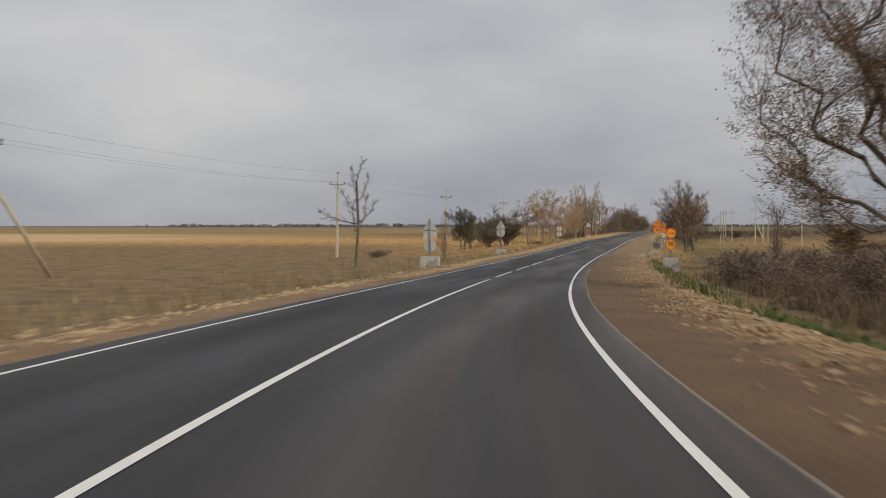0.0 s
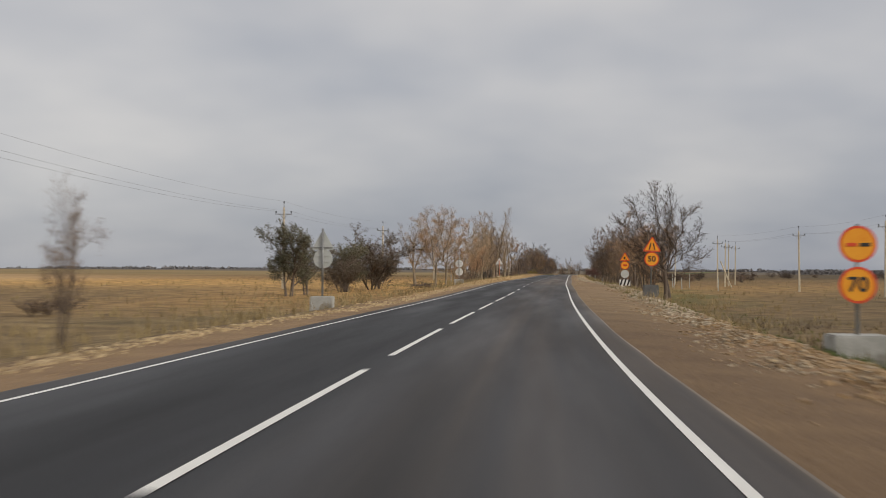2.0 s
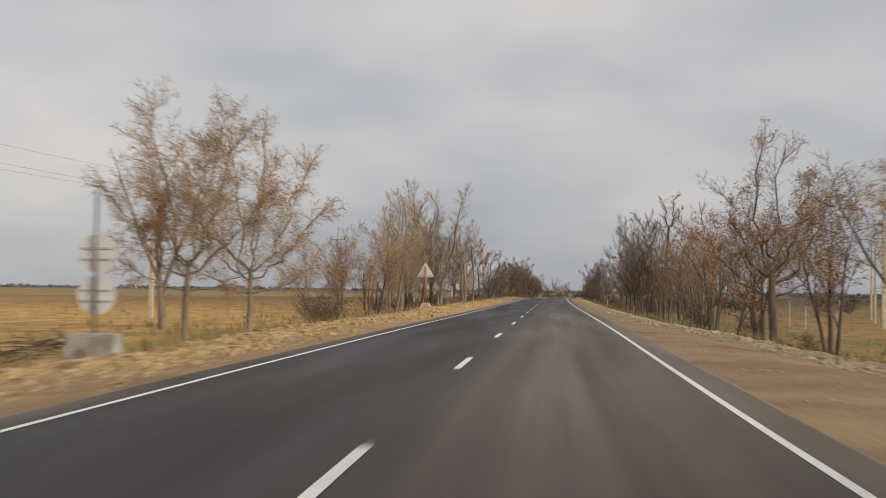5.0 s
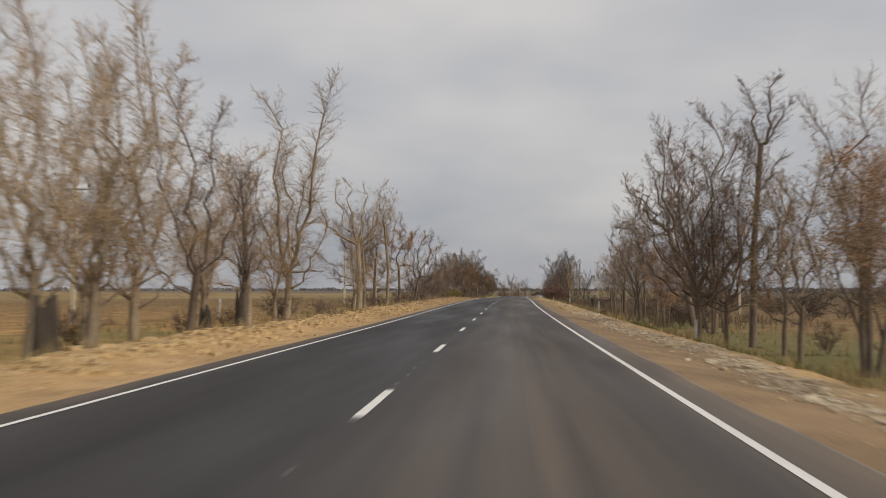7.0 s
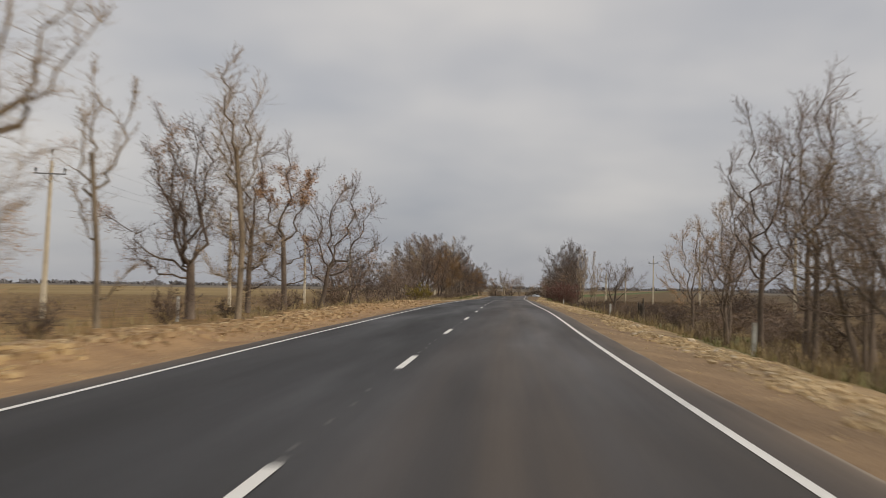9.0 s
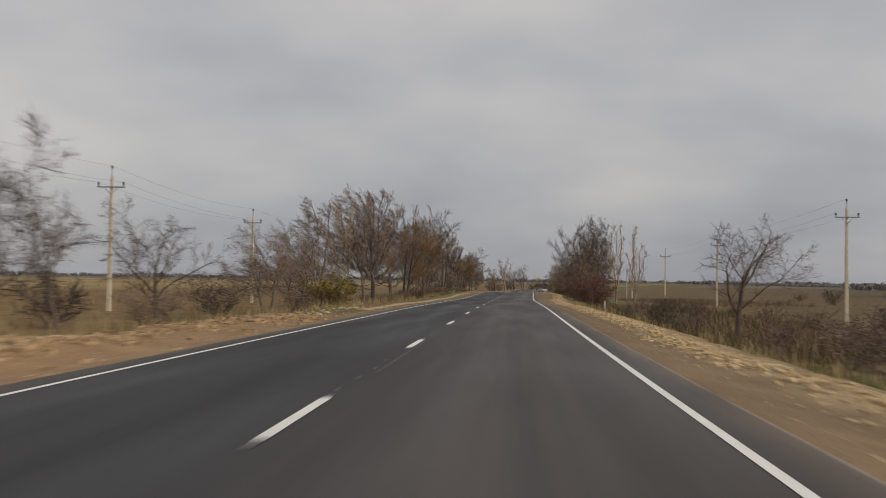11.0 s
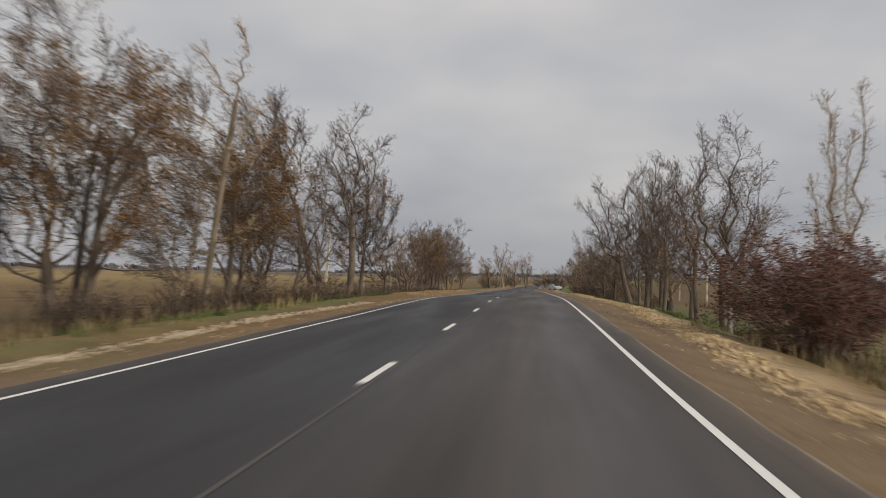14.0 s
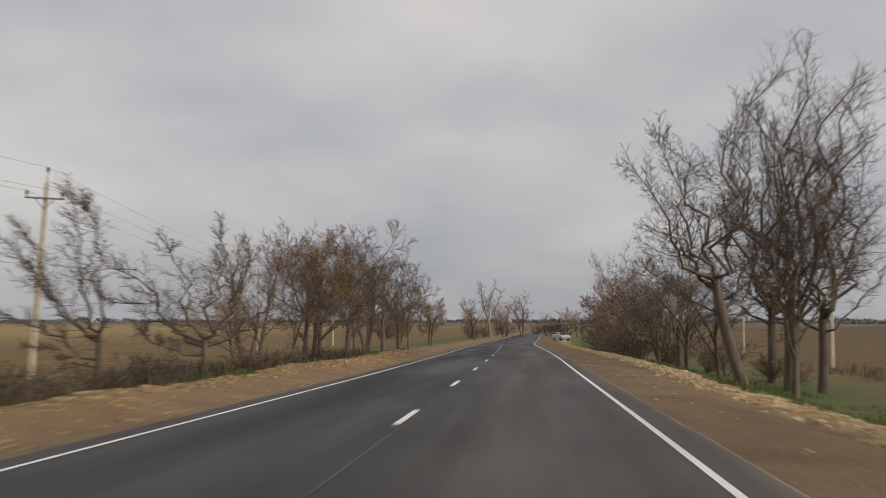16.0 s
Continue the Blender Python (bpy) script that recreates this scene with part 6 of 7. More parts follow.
# narrowing triangle above a fifty disc, dark block
sg = sign_at(-61.0, 8.6, "orange narrowing triangle and round speed sign on a dark block", -0.11, 1.38, 1.5)
block(sg, 0.68, 0.6, 0.5, DARK_CONCRETE, 0.05, "dark grey concrete ballast block")
sign_post(sg, 2.6, foot=0.5)
p = tri_face(sg, 2.02, ORANGE, RED_RIM, 0.80)
for x0, x1 in ((-0.12, -0.05), (0.12, 0.05)):
    part("narrowing_symbol", plate("narrowing_symbol", [(x0 - 0.025, 2.11), (x0 + 0.025, 2.11), (x1 + 0.025, 2.40), (x1 - 0.025, 2.40)], BLACK, -0.060), p)
p = round_face(sg, 1.69, ORANGE, RED_RIM, 0.32)
numerals("50", 1.69, 0.35, p, -0.060)
# roadworks triangle, disc, grey disc back and a striped board
sg = sign_at(-18.5, 9.5, "orange roadworks triangle and disc above a striped board", -0.26, 1.27)
sign_post(sg, 2.75, foot=-0.2)
part("triangle_plate", plate("triangle_plate", triangle(0.80, 2.05), RED_RIM, -0.05, 0.012), sg)
part("triangle_face", plate("triangle_face", triangle(0.62, 2.11, 0.03), ORANGE, -0.054), sg)
part("works_symbol", plate("works_symbol", quad(-0.10, 2.17, 0.04, 2.38), BLACK, -0.060), sg, "plain black works symbol")
p = round_face(sg, 1.70, ORANGE, RED_RIM, 0.33)
part("numeral_bar", plate("numeral_bar", quad(-0.15, 1.63, 0.15, 1.77), RED_RIM, -0.060), p, "unreadable numeral bar")
p = round_face(sg, 1.02, SIGN_BACK, SIGN_BACK, 0.32)
board = part("striped_board", plate("striped_board", quad(-0.42, 0.10, 0.42, 0.58), WHITE_SHEET, -0.05, 0.02), sg, "white board with black diagonal stripes")
for k in (-0.42, -0.14, 0.14):
    part("stripe", plate("stripe", [(k, 0.102), (k + 0.13, 0.102), (k + 0.28, 0.578), (k + 0.15, 0.578)], BLACK, -0.056), board)


def back_of_round(root, z, r=0.35, mat=SIGN_BACK):
    p = part("round_plate", plate("round_plate", disc(r, z), mat, 0.05, 0.012), root, "bare grey metal back")
    part("stiffener", box_mesh("stiffener", SIGN_BACK, (r * 1.6, 0.02, 0.035), (0, 0.04, z + 0.1)), p)
    part("stiffener", box_mesh("stiffener", SIGN_BACK, (r * 1.6, 0.02, 0.035), (0, 0.04, z - 0.1)), p)


def back_of_triangle(root, z, side=0.92, mat=SIGN_BACK):
    p = part("triangle_plate", plate("triangle_plate", triangle(side, z), mat, 0.05, 0.012), root, "bare grey metal back")
    part("stiffener", box_mesh("stiffener", STEEL, (side * 0.85, 0.02, 0.035), (0, 0.04, z + 0.07)), p)


# signs for the other direction show their backs
sg = sign_at(-114.4, -8.4, "grey sign backs above a pale block beside the road", -0.26, 1.29)
block(sg, 1.15, 0.6, 0.50, CONCRETE)
sign_post(sg, 2.75, foot=0.4)
back_of_triangle(sg, 1.98)
p = part("square_plate", plate("square_plate", quad(-0.40, 1.50, 0.40, 1.93), SIGN_BACK, 0.05, 0.012), sg, "bare grey metal back")
part("maker_stripe", plate("maker_stripe", quad(-0.05, 1.56, 0.36, 1.62), ORANGE, 0.044), p, "thin orange stripe")
back_of_round(sg, 1.12)
sg = sign_at(-78.0, -8.0, "grey backs of a triangle and a disc above a pale block", -0.49, 1.43)
block(sg, 0.76, 0.6, 0.52, CONCRETE)
sign_post(sg, 2.75, foot=0.4)
back_of_triangle(sg, 2.05, 0.78)
back_of_round(sg, 1.755, 0.32)
sg = sign_at(-7.5, -8.3, "grey backs of two round signs on a low pale block", -0.04, 1.18)
block(sg, 0.95, 0.5, 0.28, CONCRETE)
sign_post(sg, 2.9, foot=0.2)
back_of_round(sg, 1.75, 0.36, WHITE_SHEET)
back_of_round(sg, 0.98, 0.36, WHITE_SHEET)
sg = sign_at(44.4, -7.2, "white triangular sign back on a rusty post with concrete foot", size=1.28, lean=-0.6)
bm = bmesh.new()
tapered_box(bm, 0.86, 0.7, 0.42, 0.42, -0.3, 0.32)
bmesh.ops.bevel(bm, geom=bm.edges[:], offset=0.025, segments=2, affect="EDGES")
part("ballast_block", bm_mesh("ballast_block", bm, LIMESTONE), sg, "pale poured concrete foot")
sign_post(sg, 2.3, 0.05, RUSTY_POST, foot=0.2)
back_of_triangle(sg, 1.72, 0.95, WHITE_SHEET)


# ---------- parked car by the far bend ----------
def build_car():
    root = new("parked_car")
    side = [(-2.05, 0.35), (2.05, 0.35), (2.1, 0.62), (1.95, 0.85), (1.0, 0.98), (0.35, 1.40), (-1.05, 1.42), (-1.75, 1.02), (-2.1, 0.92), (-2.12, 0.6)]
    bm = bmesh.new()
    rows_ = []
    for x, k in ((-0.83, 1.0), (-0.70, 1.0), (0.70, 1.0), (0.83, 1.0)):
        inset = abs(x) > 0.8
        rows_.append([bm.verts.new((x * (0.86 if z > 1.1 else 1.0), y * (0.985 if inset else 1), z - (0.03 if inset and z > 0.7 else 0))) for y, z in side])
    for a, b in zip(rows_, rows_[1:]):
        for i in range(len(side)):
            j = (i + 1) % len(side)
            bm.faces.new((a[i], a[j], b[j], b[i]))
    bm.faces.new(rows_[0][::-1])
    bm.faces.new(rows_[-1])
    bmesh.ops.recalc_face_normals(bm, faces=bm.faces[:])
    part("body", bm_mesh("body", bm, CAR_PAINT), root)
    part("windscreen", mesh_of("windscreen", [(-0.62, 0.98, 1.02), (0.62, 0.98, 1.02), (0.56, 0.40, 1.40), (-0.56, 0.40, 1.40)], [(0, 1, 2, 3)], [CAR_GLASS]), root).location = (0, 0.02, 0.015)
    for sx in (-1, 1):
        part("side_window", mesh_of("side_window", [(sx * 0.80, 0.75, 1.0), (sx * 0.76, 0.30, 1.30), (sx * 0.76, -1.0, 1.32), (sx * 0.80, -1.5, 1.02)], [(0, 1, 2, 3)], [CAR_GLASS]), root)
        part("headlight", box_mesh("headlight", LAMP_GLASS, (0.36, 0.08, 0.14), (sx * 0.58, 2.05, 0.72), 0.03), root)
        for y in (-1.3, 1.32):
            wh = part("wheel", rod("wheel", RUBBER, (sx * 0.62, y, 0.31), (sx * 0.84, y, 0.31), 0.31, sides=20), root)
            part("rim", rod("rim", STEEL, (sx * 0.80, y, 0.31), (sx * 0.852, y, 0.31), 0.19, sides=14), wh)
    part("number_plate", box_mesh("number_plate", WHITE_SHEET, (0.5, 0.03, 0.11), (0, 2.1, 0.48)), root)
    return tagged(root, "small silver car parked on the dirt shoulder at the bend", "car")


car = build_car()
car.matrix_basis = spot(533, 7.6, 205, 0.0)


# ---------- rubble, clods and grass along the verges ----------
def lumps(name, count, s0, s1, pick_d, size, mat, seed, label, cat, flat=0.6, parts=0):
    """Many uneven stones, each a bent box sunk a little into the ground, in one mesh."""
    rg = np.random.default_rng(seed)
    cube = np.array([(x, y, z) for x in (-1, 1) for y in (-1, 1) for z in (-1, 1)], float)
    quads = np.array([(0, 1, 3, 2), (4, 6, 7, 5), (0, 4, 5, 1), (2, 3, 7, 6), (0, 2, 6, 4), (1, 5, 7, 3)])
    s = rg.uniform(s0, s1, count)
    s = s + 0.7 * np.sin(s * 0.9 + seed) + 2.0 * np.sin(s * 0.13 + seed)
    d = pick_d(rg, s, count)
    r = size(rg, count)
    foot = at(s, d, 0)
    shape = cube[None] * (0.55 + 0.45 * rg.random((count, 8, 3))) * (r[:, None, None] * np.stack([rg.uniform(0.7, 1.3, count), rg.uniform(0.7, 1.3, count), rg.uniform(0.5, 1.0, count) * flat], -1)[:, None, :])
    an = rg.uniform(0, 6.28, count)
    c, n = np.cos(an)[:, None], np.sin(an)[:, None]
    x = shape[:, :, 0] * c - shape[:, :, 1] * n
    y = shape[:, :, 0] * n + shape[:, :, 1] * c
    v = np.stack([x, y, shape[:, :, 2] + (r * flat * 0.25)[:, None]], -1) + foot[:, None, :]
    faces = (quads[None] + 8 * np.arange(count)[:, None, None]).reshape(-1, 4)
    me = bpy.data.meshes.new(name)
    me.from_pydata(v.reshape(-1, 3).tolist(), [], faces.tolist())
    me.materials.append(mat)
    return tagged(new(name, me), label, cat, kind="stuff")


lumps("rubble", 7000, -20, 112, lambda g, s, n: 6.0 + crest_shift(s) + 0.22 * np.sin(s * 0.21) + g.normal(0, 0.27, n), lambda g, n: 0.02 + 0.075 * g.random(n) ** 2.4, LIMESTONE, 1, "pale limestone rubble heaped along the verge", "rubble")
lumps("rubble", 6000, 104, 200, lambda g, s, n: 6.0 + crest_shift(s) + 0.22 * np.sin(s * 0.21) + g.normal(0, 0.27, n), lambda g, n: 0.02 + 0.075 * g.random(n) ** 2.4, TAN_STONE, 57, "tan limestone rubble heaped along the verge", "rubble")
lumps("rubble", 13000, 195, 430, lambda g, s, n: 6.05 + crest_shift(s) + 0.15 * np.sin(s * 0.21) + g.normal(0, 0.24, n), lambda g, n: 0.017 + 0.06 * g.random(n) ** 2.2, TAN_STONE, 6, "tan limestone rubble heaped along the verge", "rubble", 0.9)
lumps("rubble", 5200, 222, 322, lambda g, s, n: -5.5 + 0.12 * np.sin(s * 0.2) + g.normal(0, 0.13, n), lambda g, n: 0.012 + 0.036 * g.random(n) ** 2, LIMESTONE, 10, "line of small tan stones by the grass", "rubble", 0.8)
lumps("rubble", 7500, -190, -20, lambda g, s, n: 6.0 + crest_shift(s) + 0.3 * np.sin(s * 0.31) + g.normal(0, 0.5, n), lambda g, n: 0.02 + 0.055 * g.random(n) ** 2.4, BROWN_STONE, 2, "brown earthy rubble scattered along the verge", "rubble")
lumps("rubble", 8000, -140, -10, lambda g, s, n: 6.1 + crest_shift(s) + 0.4 * np.sin(s * 0.31) + g.normal(0, 0.5, n), lambda g, n: 0.016 + 0.052 * g.random(n) ** 2.2, SANDSTONE, 7, "buff limestone rubble heaped along the verge", "rubble")
lumps("clay_clods", 8000, -20, 122, lambda g, s, n: -6.2 - 0.3 * np.sin(s * 0.17) + g.normal(0, 0.55, n), lambda g, n: 0.03 + 0.12 * g.random(n) ** 3, CLOD, 3, "tan clay clods and rubble on the roadside bank", "clods")
lumps("clay_clods", 5200, 112, 215, lambda g, s, n: -6.2 - 0.3 * np.sin(s * 0.17) + g.normal(0, 0.55, n), lambda g, n: 0.03 + 0.12 * g.random(n) ** 3, BROWN_CLOD, 33, "brown clay clods and rubble on the roadside bank", "clods")
lumps("clay_clods", 4000, 340, 430, lambda g, s, n: -6.4 - 0.3 * np.sin(s * 0.17) + g.normal(0, 0.5, n), lambda g, n: 0.025 + 0.08 * g.random(n) ** 3, BROWN_CLOD, 8, "brown clay clods on the roadside bank", "clods")
lumps("rubble", 2800, -190, 230, lambda g, s, n: -6.1 - 0.3 * np.sin(s * 0.17) + g.normal(0, 0.5, n), lambda g, n: 0.02 + 0.07 * g.random(n) ** 3, TAN_STONE, 4, "tan limestone rubble on the roadside bank", "rubble", 0.8)
lumps("rubble", 3500, 15, 190, lambda g, s, n: -6.3 - 0.3 * np.sin(s * 0.17) + g.normal(0, 0.5, n), lambda g, n: 0.02 + 0.07 * g.random(n) ** 2.5, TAN_STONE, 9, "tan limestone rubble on the clay bank", "rubble", 0.8)
lumps("rubble", 5000, -100, -25, lambda g, s, n: 6.6 + crest_shift(s) + 0.3 * np.sin(s * 0.31) + g.normal(0, 0.8, n), lambda g, n: 0.018 + 0.05 * g.random(n) ** 2.2, SANDSTONE, 17, "buff limestone rubble spread down the verge", "rubble")
lumps("rubble", 4500, -190, -15, lambda g, s, n: -5.5 - 0.35 * np.sin(s * 0.11) + g.normal(0, 0.22, n), lambda g, n: 0.015 + 0.05 * g.random(n) ** 2.4, TAN_STONE, 41, "line of tan rubble at the edge of the field", "rubble", 0.7)
lumps("rubble", 11000, -188, -92, lambda g, s, n: 6.5 + crest_shift(s) + 0.25 * np.sin(s * 0.23) + g.normal(0, 0.42, n), lambda g, n: 0.018 + 0.06 * g.random(n) ** 2.3, BROWN_CLOD, 52, "orange-brown clay and stones heaped along the verge", "rubble", 0.8)
lumps("rubble", 1400, -188, -92, lambda g, s, n: 6.6 + crest_shift(s) + g.normal(0, 0.4, n), lambda g, n: 0.02 + 0.07 * g.random(n) ** 2.3, SANDSTONE, 53, "pale broken stones among the clay", "rubble", 0.8)
lumps("rubble", 5000, -96, -18, lambda g, s, n: 6.2 + crest_shift(s) + 0.25 * np.sin(s * 0.23) + g.normal(0, 0.35, n), lambda g, n: 0.018 + 0.07 * g.random(n) ** 2.3, LIMESTONE, 56, "pale limestone rubble heaped along the verge", "rubble", 0.8)
lumps("gravel", 900, -190, -30, lambda g, s, n: np.where(g.random(n) > 0.5, g.uniform(4.8, 5.8, n), g.uniform(-5.0, -4.2, n)), lambda g, n: 0.010 + 0.022 * g.random(n) ** 2, BROWN_STONE, 25, "loose brown gravel on the dirt shoulder", "gravel")
lumps("gravel", 2800, -30, 420, lambda g, s, n: np.where(g.random(n) > 0.5, g.uniform(4.6, 5.8, n), g.uniform(-5.0, -4.2, n)), lambda g, n: 0.012 + 0.03 * g.random(n) ** 2, TAN_STONE, 5, "loose tan gravel on the dirt shoulder", "gravel")


def tufts(name, count, s0, s1, da, db, high, mat, seed, label, clump=0.25):
    """Grass as bent blades, in clumps."""
    rg = np.random.default_rng(seed)
    s, d = rg.uniform(s0, s1, count), da + (db - da) * rg.random(count) ** 1.3
    keep = wavy(s, d, 0.37, seed) + rg.normal(0, 0.35, count) > clump - 0.25
    s, d = s[keep], d[keep]
    foot = at(s, d, -0.02)
    n = len(s)
    V, F = [], []
    blades = 5
    an = rg.uniform(0, 6.28, (n, blades))
    h = high * rg.uniform(0.4, 1.2, (n, blades)) * (0.6 + 0.8 * rg.random(n))[:, None]
    w = 0.012 + 0.012 * rg.random((n, blades))
    o = rg.normal(0, 0.09, (n, blades, 2))
    b = foot[:, None, :] + np.concatenate([o, np.zeros((n, blades, 1))], -1)
    sx, sy = np.cos(an), np.sin(an)
    side = np.stack([-sy * w, sx * w, 0 * w], -1)
    bend = rg.uniform(0.15, 0.7, (n, blades))
    mid = b + np.stack([sx * h * bend * 0.3, sy * h * bend * 0.3, h * 0.6], -1)
    tip = b + np.stack([sx * h * bend, sy * h * bend, h], -1)
    v = np.stack([b - side, b + side, mid - side * 0.7, mid + side * 0.7, tip], 2).reshape(-1, 3)
    base = 5 * np.arange(n * blades)[:, None]
    q = (base + np.array([0, 1, 3, 2])).tolist()
    t = (base + np.array([2, 3, 4])).tolist()
    me = bpy.data.meshes.new(name)
    me.from_pydata(v.tolist(), [], q + t)
    me.materials.append(mat)
    return tagged(new(name, me), label, "grass", kind="stuff")


tufts("dry_grass", 8000, -190, 325, -6.6, -20, 0.42, STRAW, 11, "dry straw-coloured grass on the verge")
tufts("dry_grass", 7000, -190, 320, 7.6, 20, 0.40, STRAW, 12, "dry straw-coloured grass on the verge", 0.35)
tufts("green_grass", 4500, -190, 205, 7.6, 16, 0.18, GREEN_GRASS, 13, "short green winter grass on the verge")
tufts("green_grass", 5000, 322, 430, 8.4, 16, 0.18, TURF_GRASS, 43, "short green winter grass on the verge")
tufts("green_grass", 4000, 285, 430, -6.9, -12, 0.20, TURF_GRASS, 14, "short green winter grass on the verge")
tufts("green_grass", 5000, -186, -100, 8.3, 10.8, 0.16, TURF_GRASS, 54, "short green winter grass behind the stones", 0.0)
tufts("dead_weeds", 1800, 282, 304, -11, -16, 0.8, BROWN_WEED, 55, "brown dead weeds at the edge of the field", 0.0)
tufts("dead_weeds", 5500, 304, 430, -10.2, -14.5, 0.8, DEAD_WEED, 18, "dark brown dead weeds under the trees", 0.1)
tufts("dead_weeds", 3000, 325, 430, 24, 44, 0.75, BROWN_WEED, 19, "brown dead weeds behind the grass", 0.1)
tufts("dead_weeds", 3500, -175, -60, 11, 34, 0.3, BROWN_WEED, 20, "brown dead weeds on the pasture", 0.2)
tufts("dead_weeds", 6500, 212, 322, 9.6, 26, 0.50, OLIVE_WEED, 24, "brown dead weeds on the damp pasture", 0.0)
tufts("dead_weeds", 3500, 118, 260, 11.5, 26, 0.9, BROWN_WEED, 22, "dark brown dead weeds under the trees", 0.2)
tufts("dead_weeds", 4000, -172, -112, 12, 22, 0.65, BROWN_WEED, 23, "tall brown dead weeds among the scrub", 0.05)
tufts("dry_grass", 3500, -190, 420, -20, -60, 0.45, STRAW, 15, "dry steppe grass in the field", 0.3)
tufts("dry_grass", 3000, -190, 420, 20, 60, 0.45, STRAW, 16, "dry steppe grass in the field", 0.3)


# ---------- woods on the horizon ----------
def far_woods(name, seed, x0, y0, x1, y1, gap, h0, h1, label, deep=30):
    """A thin ragged belt of far trees along a line."""
    rg = np.random.default_rng(seed)
    count = int(math.hypot(x1 - x0, y1 - y0) / gap)
    u = (np.arange(count) + rg.random(count)) / count
    tall = (0.55 + 0.45 * np.sin(u * 37 + seed) * np.sin(u * 91 + seed * 2)) * (0.7 + 0.6 * rg.random(count))
    h = h0 + (h1 - h0) * tall
    x = x0 + (x1 - x0) * u + rg.normal(0, deep, count)
    y = y0 + (y1 - y0) * u + rg.normal(0, deep, count)
    w = h * rg.uniform(0.5, 1.0, count) + gap * 0.5
    # each tree is a spray of upright slips, each turned its own way
    n = 16
    foot = np.stack([x, y, 0 * x], -1)[:, None, :] + np.concatenate([rg.normal(0, 0.55, (count, n, 2)) * w[:, None, None], rg.uniform(0, 0.45, (count, n, 1)) * h[:, None, None]], -1)
    an = rg.uniform(0, 6.28, (count, n))
    half = (0.16 + 0.2 * rg.random((count, n))) * w[:, None]
    side = np.stack([np.cos(an) * half, np.sin(an) * half, 0 * half], -1)
    rise = np.stack([rg.normal(0, 0.25, (count, n)) * w[:, None], rg.normal(0, 0.25, (count, n)) * w[:, None], h[:, None] * rg.uniform(0.3, 0.62, (count, n))], -1)
    v = np.stack([foot - side, foot + side, foot + side * 0.5 + rise, foot - side * 0.5 + rise * 0.9], 2).reshape(-1, 3)
    f = 4 * np.arange(count * n)[:, None] + np.arange(4)
    return tagged(new(name, mesh_of(name, v.tolist(), f.tolist(), [HAZED_WOOD])), label, "woods", kind="stuff")


far_woods("far_wood", 21, -330, 1500, -790, 1430, 2.4, 2.4, 7.5, "strip of distant trees on the horizon, greyed with haze")
far_woods("far_wood", 23, -420, 1700, 700, 1600, 3.0, 3.0, 7.0, "strip of distant trees on the horizon, greyed with haze")
far_woods("far_wood", 22, 300, 1500, 430, 250, 1.3, 1.8, 3.8, "belt of distant scrub across the field, greyed with haze", 14)
far_woods("far_wood", 25, 150, 640, 330, 560, 1.5, 1.8, 4.0, "belt of distant scrub across the field, greyed with haze", 10)


# ---------- a heap of cut branches on the left verge ----------
def brush_pile(s, d, count, seed):
    w = Wood(seed)
    r = w.r
    for k in range(count):
        an, ln = r.uniform(0, 6.28), r.uniform(0.6, 1.6)
        p = Vector((r.gauss(0, 0.5), r.gauss(0, 0.9), r.uniform(0.02, 0.35)))
        q = p + Vector((math.cos(an) * ln, math.sin(an) * ln, r.uniform(-0.15, 0.3)))
        mid = p.lerp(q, 0.5) + Vector((0, 0, 0.08))
        w.tube([p, mid, q], [r.uniform(0.02, 0.05), 0.02, 0.01], 4)
        for _ in range(4):
            a = p.lerp(q, r.random())
            w.twig(a, a + Vector((r.gauss(0, 0.3), r.gauss(0, 0.3), r.uniform(-0.05, 0.3))), 0.012)
    root = new("brush_pile")
    root.matrix_basis = spot(s, d)
    part("branches", mesh_of("branches", w.v, w.f, [BARK], smooth=True), root)
    part("twigs", mesh_of("twigs", w.tv, w.tf, [DARK_TWIG]), root)
    tagged(root, "heap of cut brown branches lying on the verge", "brush pile", "brush piles")


brush_pile(-2.5, -13.2, 30, 3)
brush_pile(1.5, -13.6, 26, 4)
brush_pile(-14.0, -11.0, 16, 5)

# ---------- dark broken stumps among the trees ----------
def stump(s, d, high, rad, seed):
    """A hollow snag: a ragged ring of wood, split open on one side."""
    r = random.Random(seed)
    n, rings = 14, 5
    tops = [high * r.uniform(0.55, 1.0) * (0.45 if k in (2, 3) else 1) for k in range(n)]
    bow = [r.uniform(0.88, 1.12) for _ in range(n)]
    V, F = [], []
    for wall in (1.0, 0.62):
        for j in range(rings + 1):
            f = j / rings
            for k in range(n):
                an = 6.2832 * k / n
                q = rad * wall * bow[k] * (1.0 + 0.5 * (1 - f) ** 3) * (1 + 0.06 * math.sin(5 * f + k))
                V.append(Vector((math.cos(an) * q + 0.10 * f * high * 0.3, math.sin(an) * q, -0.3 + (tops[k] + 0.3) * f)))
    ring = n * (rings + 1)
    for j in range(rings):
        for k in range(n):
            c = (k + 1) % n
            F.append((j * n + k, j * n + c, (j + 1) * n + c, (j + 1) * n + k))
            F.append((ring + j * n + c, ring + j * n + k, ring + (j + 1) * n + k, ring + (j + 1) * n + c))
    for k in range(n):
        c = (k + 1) % n
        F.append((rings * n + k, rings * n + c, ring + rings * n + c, ring + rings * n + k))
    root = new("tree_stump")
    root.matrix_basis = spot(s, d, r.uniform(0, 360))
    part("snag", mesh_of("snag", V, F, [OLD_WOOD], smooth=True), root)
    tagged(root, "dark hollow broken tree stump on the verge", "stump", "stumps along the road")


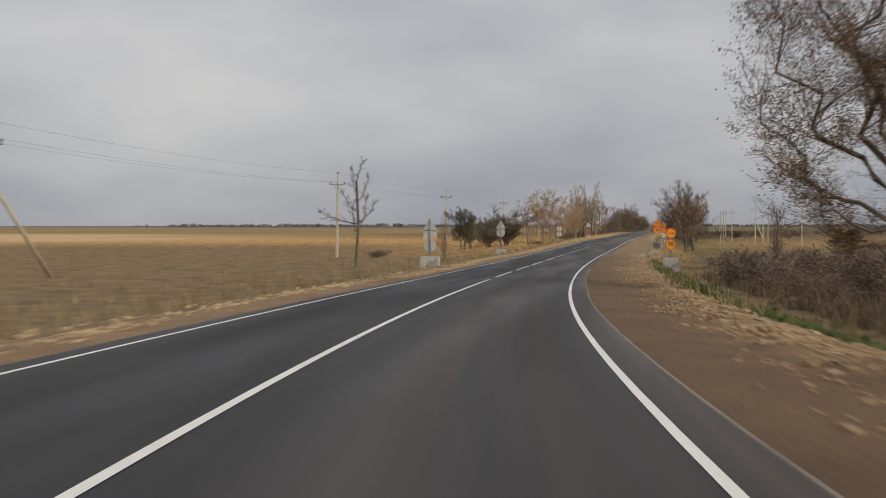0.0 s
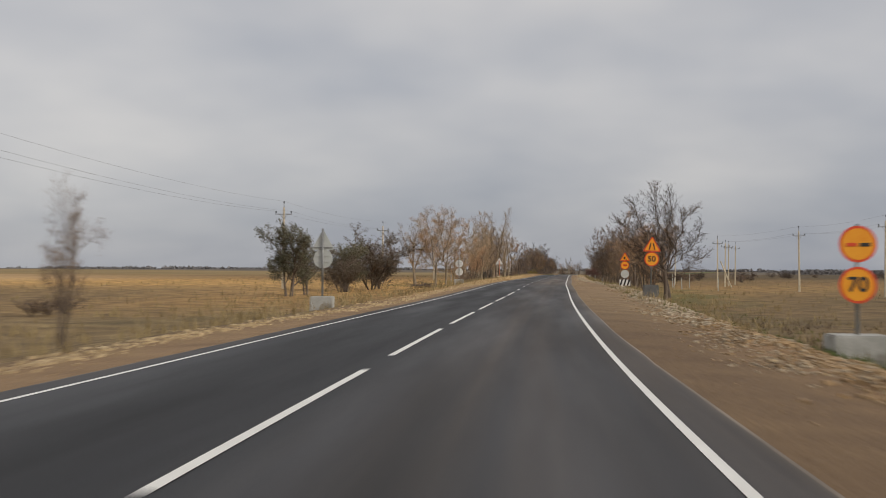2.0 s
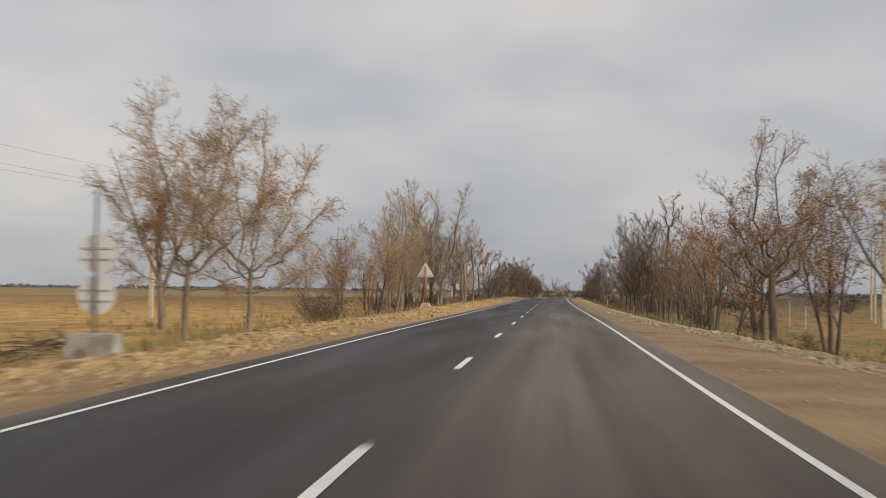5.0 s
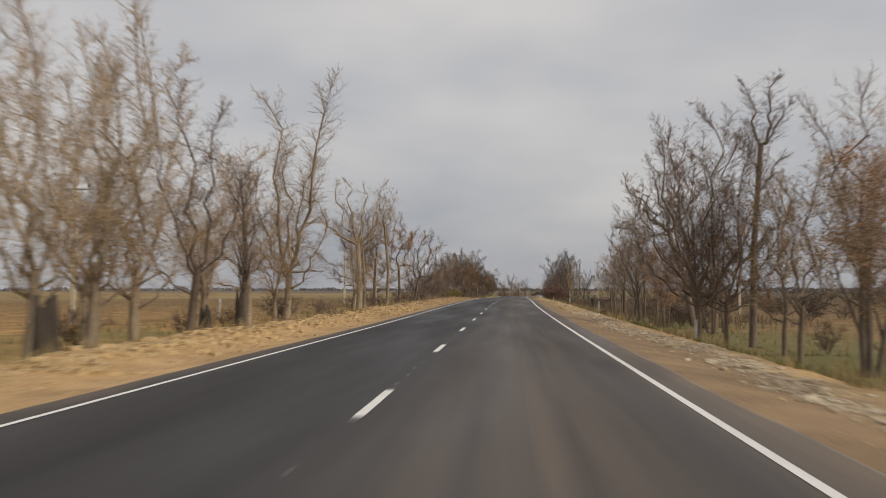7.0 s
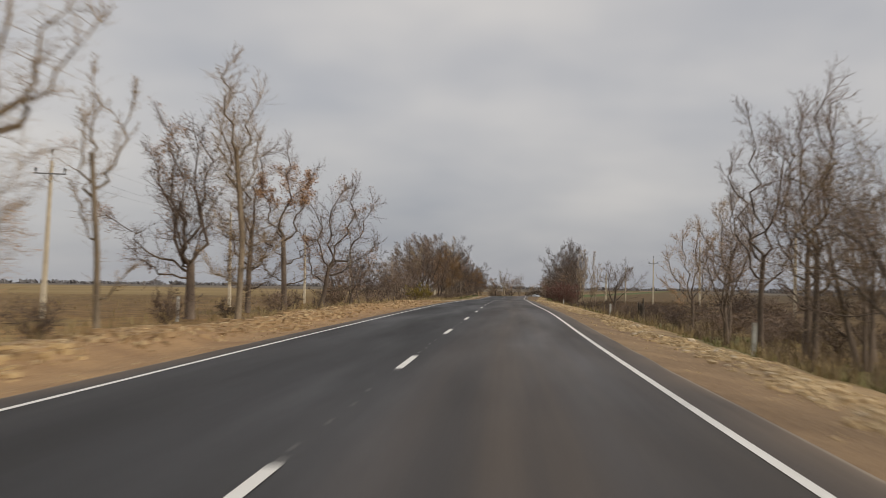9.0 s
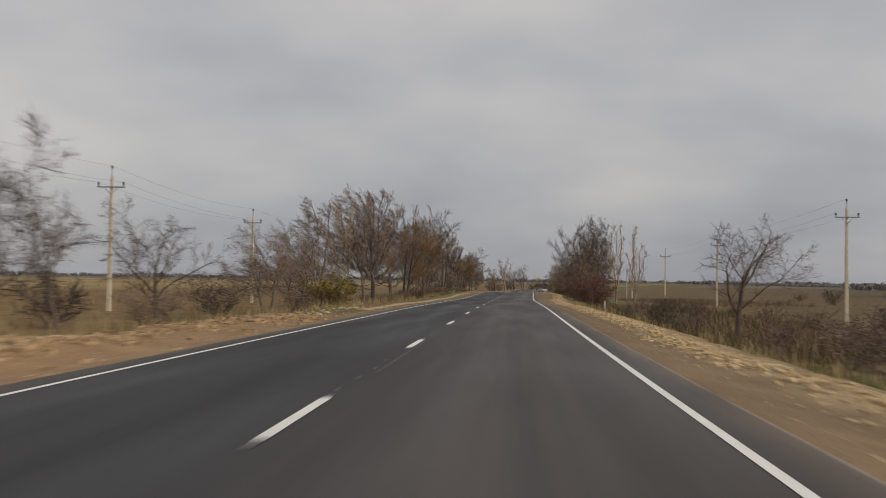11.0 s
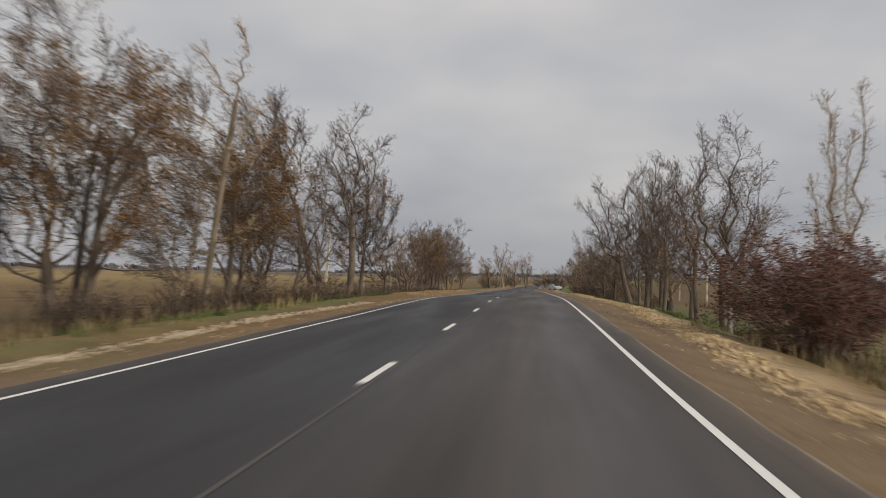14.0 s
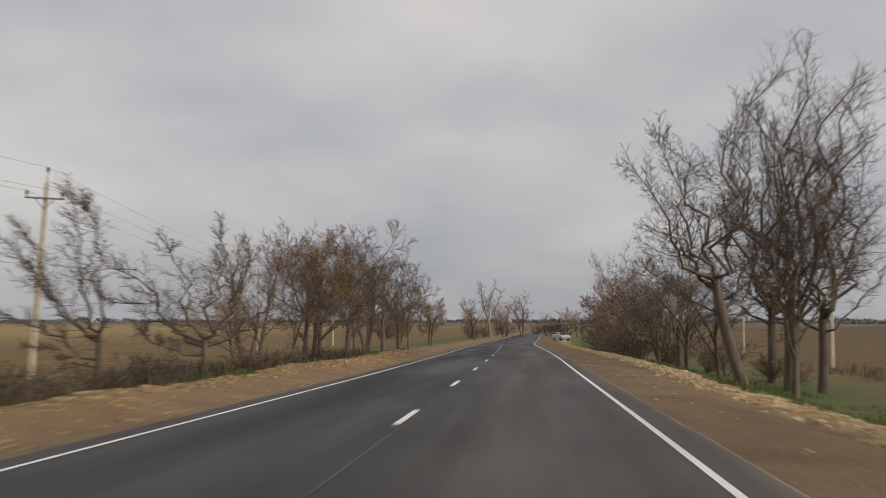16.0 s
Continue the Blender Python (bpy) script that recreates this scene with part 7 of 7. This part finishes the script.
OLD_WOOD = shade("old_dark_wood", (0.030, 0.023, 0.018), (0.10, 0.078, 0.058), 3, 0.95, 0.9, 18, (1, 1, 0.2), distance=0.04)
for s, d, high, rad, sd in ((66.0, -11.2, 2.0, 0.34, 1), (83.0, -11.6, 1.5, 0.24, 2), (90.5, -12.0, 2.2, 0.2, 5), (371.0, 14.0, 1.7, 0.26, 6), (202.0, 13.6, 2.4, 0.3, 7)):
    stump(s, d, high, rad, sd)

# ---------- a second line of pale trees behind the first on the left ----------
row(-15.0, [(76.5, 9.5, "p", 0), (94.5, 9.0, "p")])

plant("t", -108.0, 17.5, 6.6, 1, 0, 1.1)
scrub("u", 362, 378, -10.5, -13, 4, 1.0, 1.7, 1.6)

# ---------- larger single stones on the banks ----------
stone_rng = random.Random(31)


def stone_mesh(mat):
    bm = bmesh.new()
    bmesh.ops.create_icosphere(bm, subdivisions=1, radius=1.0)
    for v in bm.verts:
        k = stone_rng.uniform(0.72, 1.15)
        v.co = Vector((max(-0.82, min(0.82, v.co.x * k)), max(-0.75, min(0.75, v.co.y * k)), max(-0.6, min(0.55, v.co.z * k))))
    return bm_mesh("stone", bm, mat)


PALE_STONES = [stone_mesh(LIMESTONE) for _ in range(6)]
TAN_STONES = [stone_mesh(TAN_STONE) for _ in range(6)]


def lay_stone(s, d, size, stones):
    ob = part("stone", stone_rng.choice(stones), ground)
    ob.matrix_basis = Matrix.Translation(place(s, d, size * 0.12)) @ pose(0, 0, 0, stone_rng.uniform(-15, 15), stone_rng.uniform(-15, 15), stone_rng.uniform(0, 360)) @ Matrix.Diagonal((size * stone_rng.uniform(0.8, 1.4), size, size * stone_rng.uniform(0.5, 0.8), 1))


for k in range(120):
    lay_stone(20 + 130 * k / 120 + stone_rng.uniform(-0.5, 0.5), 6.2 + stone_rng.gauss(0, 0.3), stone_rng.uniform(0.06, 0.13), PALE_STONES)
for k in range(80):
    lay_stone(-135 + 105 * k / 80, 6.1 + float(crest_shift(-135 + 105 * k / 80)) + stone_rng.gauss(0, 0.4), stone_rng.uniform(0.04, 0.08), TAN_STONES)
for k in range(50):
    lay_stone(350 + 60 * k / 50, 7.6 + stone_rng.gauss(0, 0.3), stone_rng.uniform(0.07, 0.16), TAN_STONES)
for k in range(40):
    lay_stone(-175 + 150 * k / 40, -6.1 + stone_rng.gauss(0, 0.4), stone_rng.uniform(0.04, 0.09), TAN_STONES)
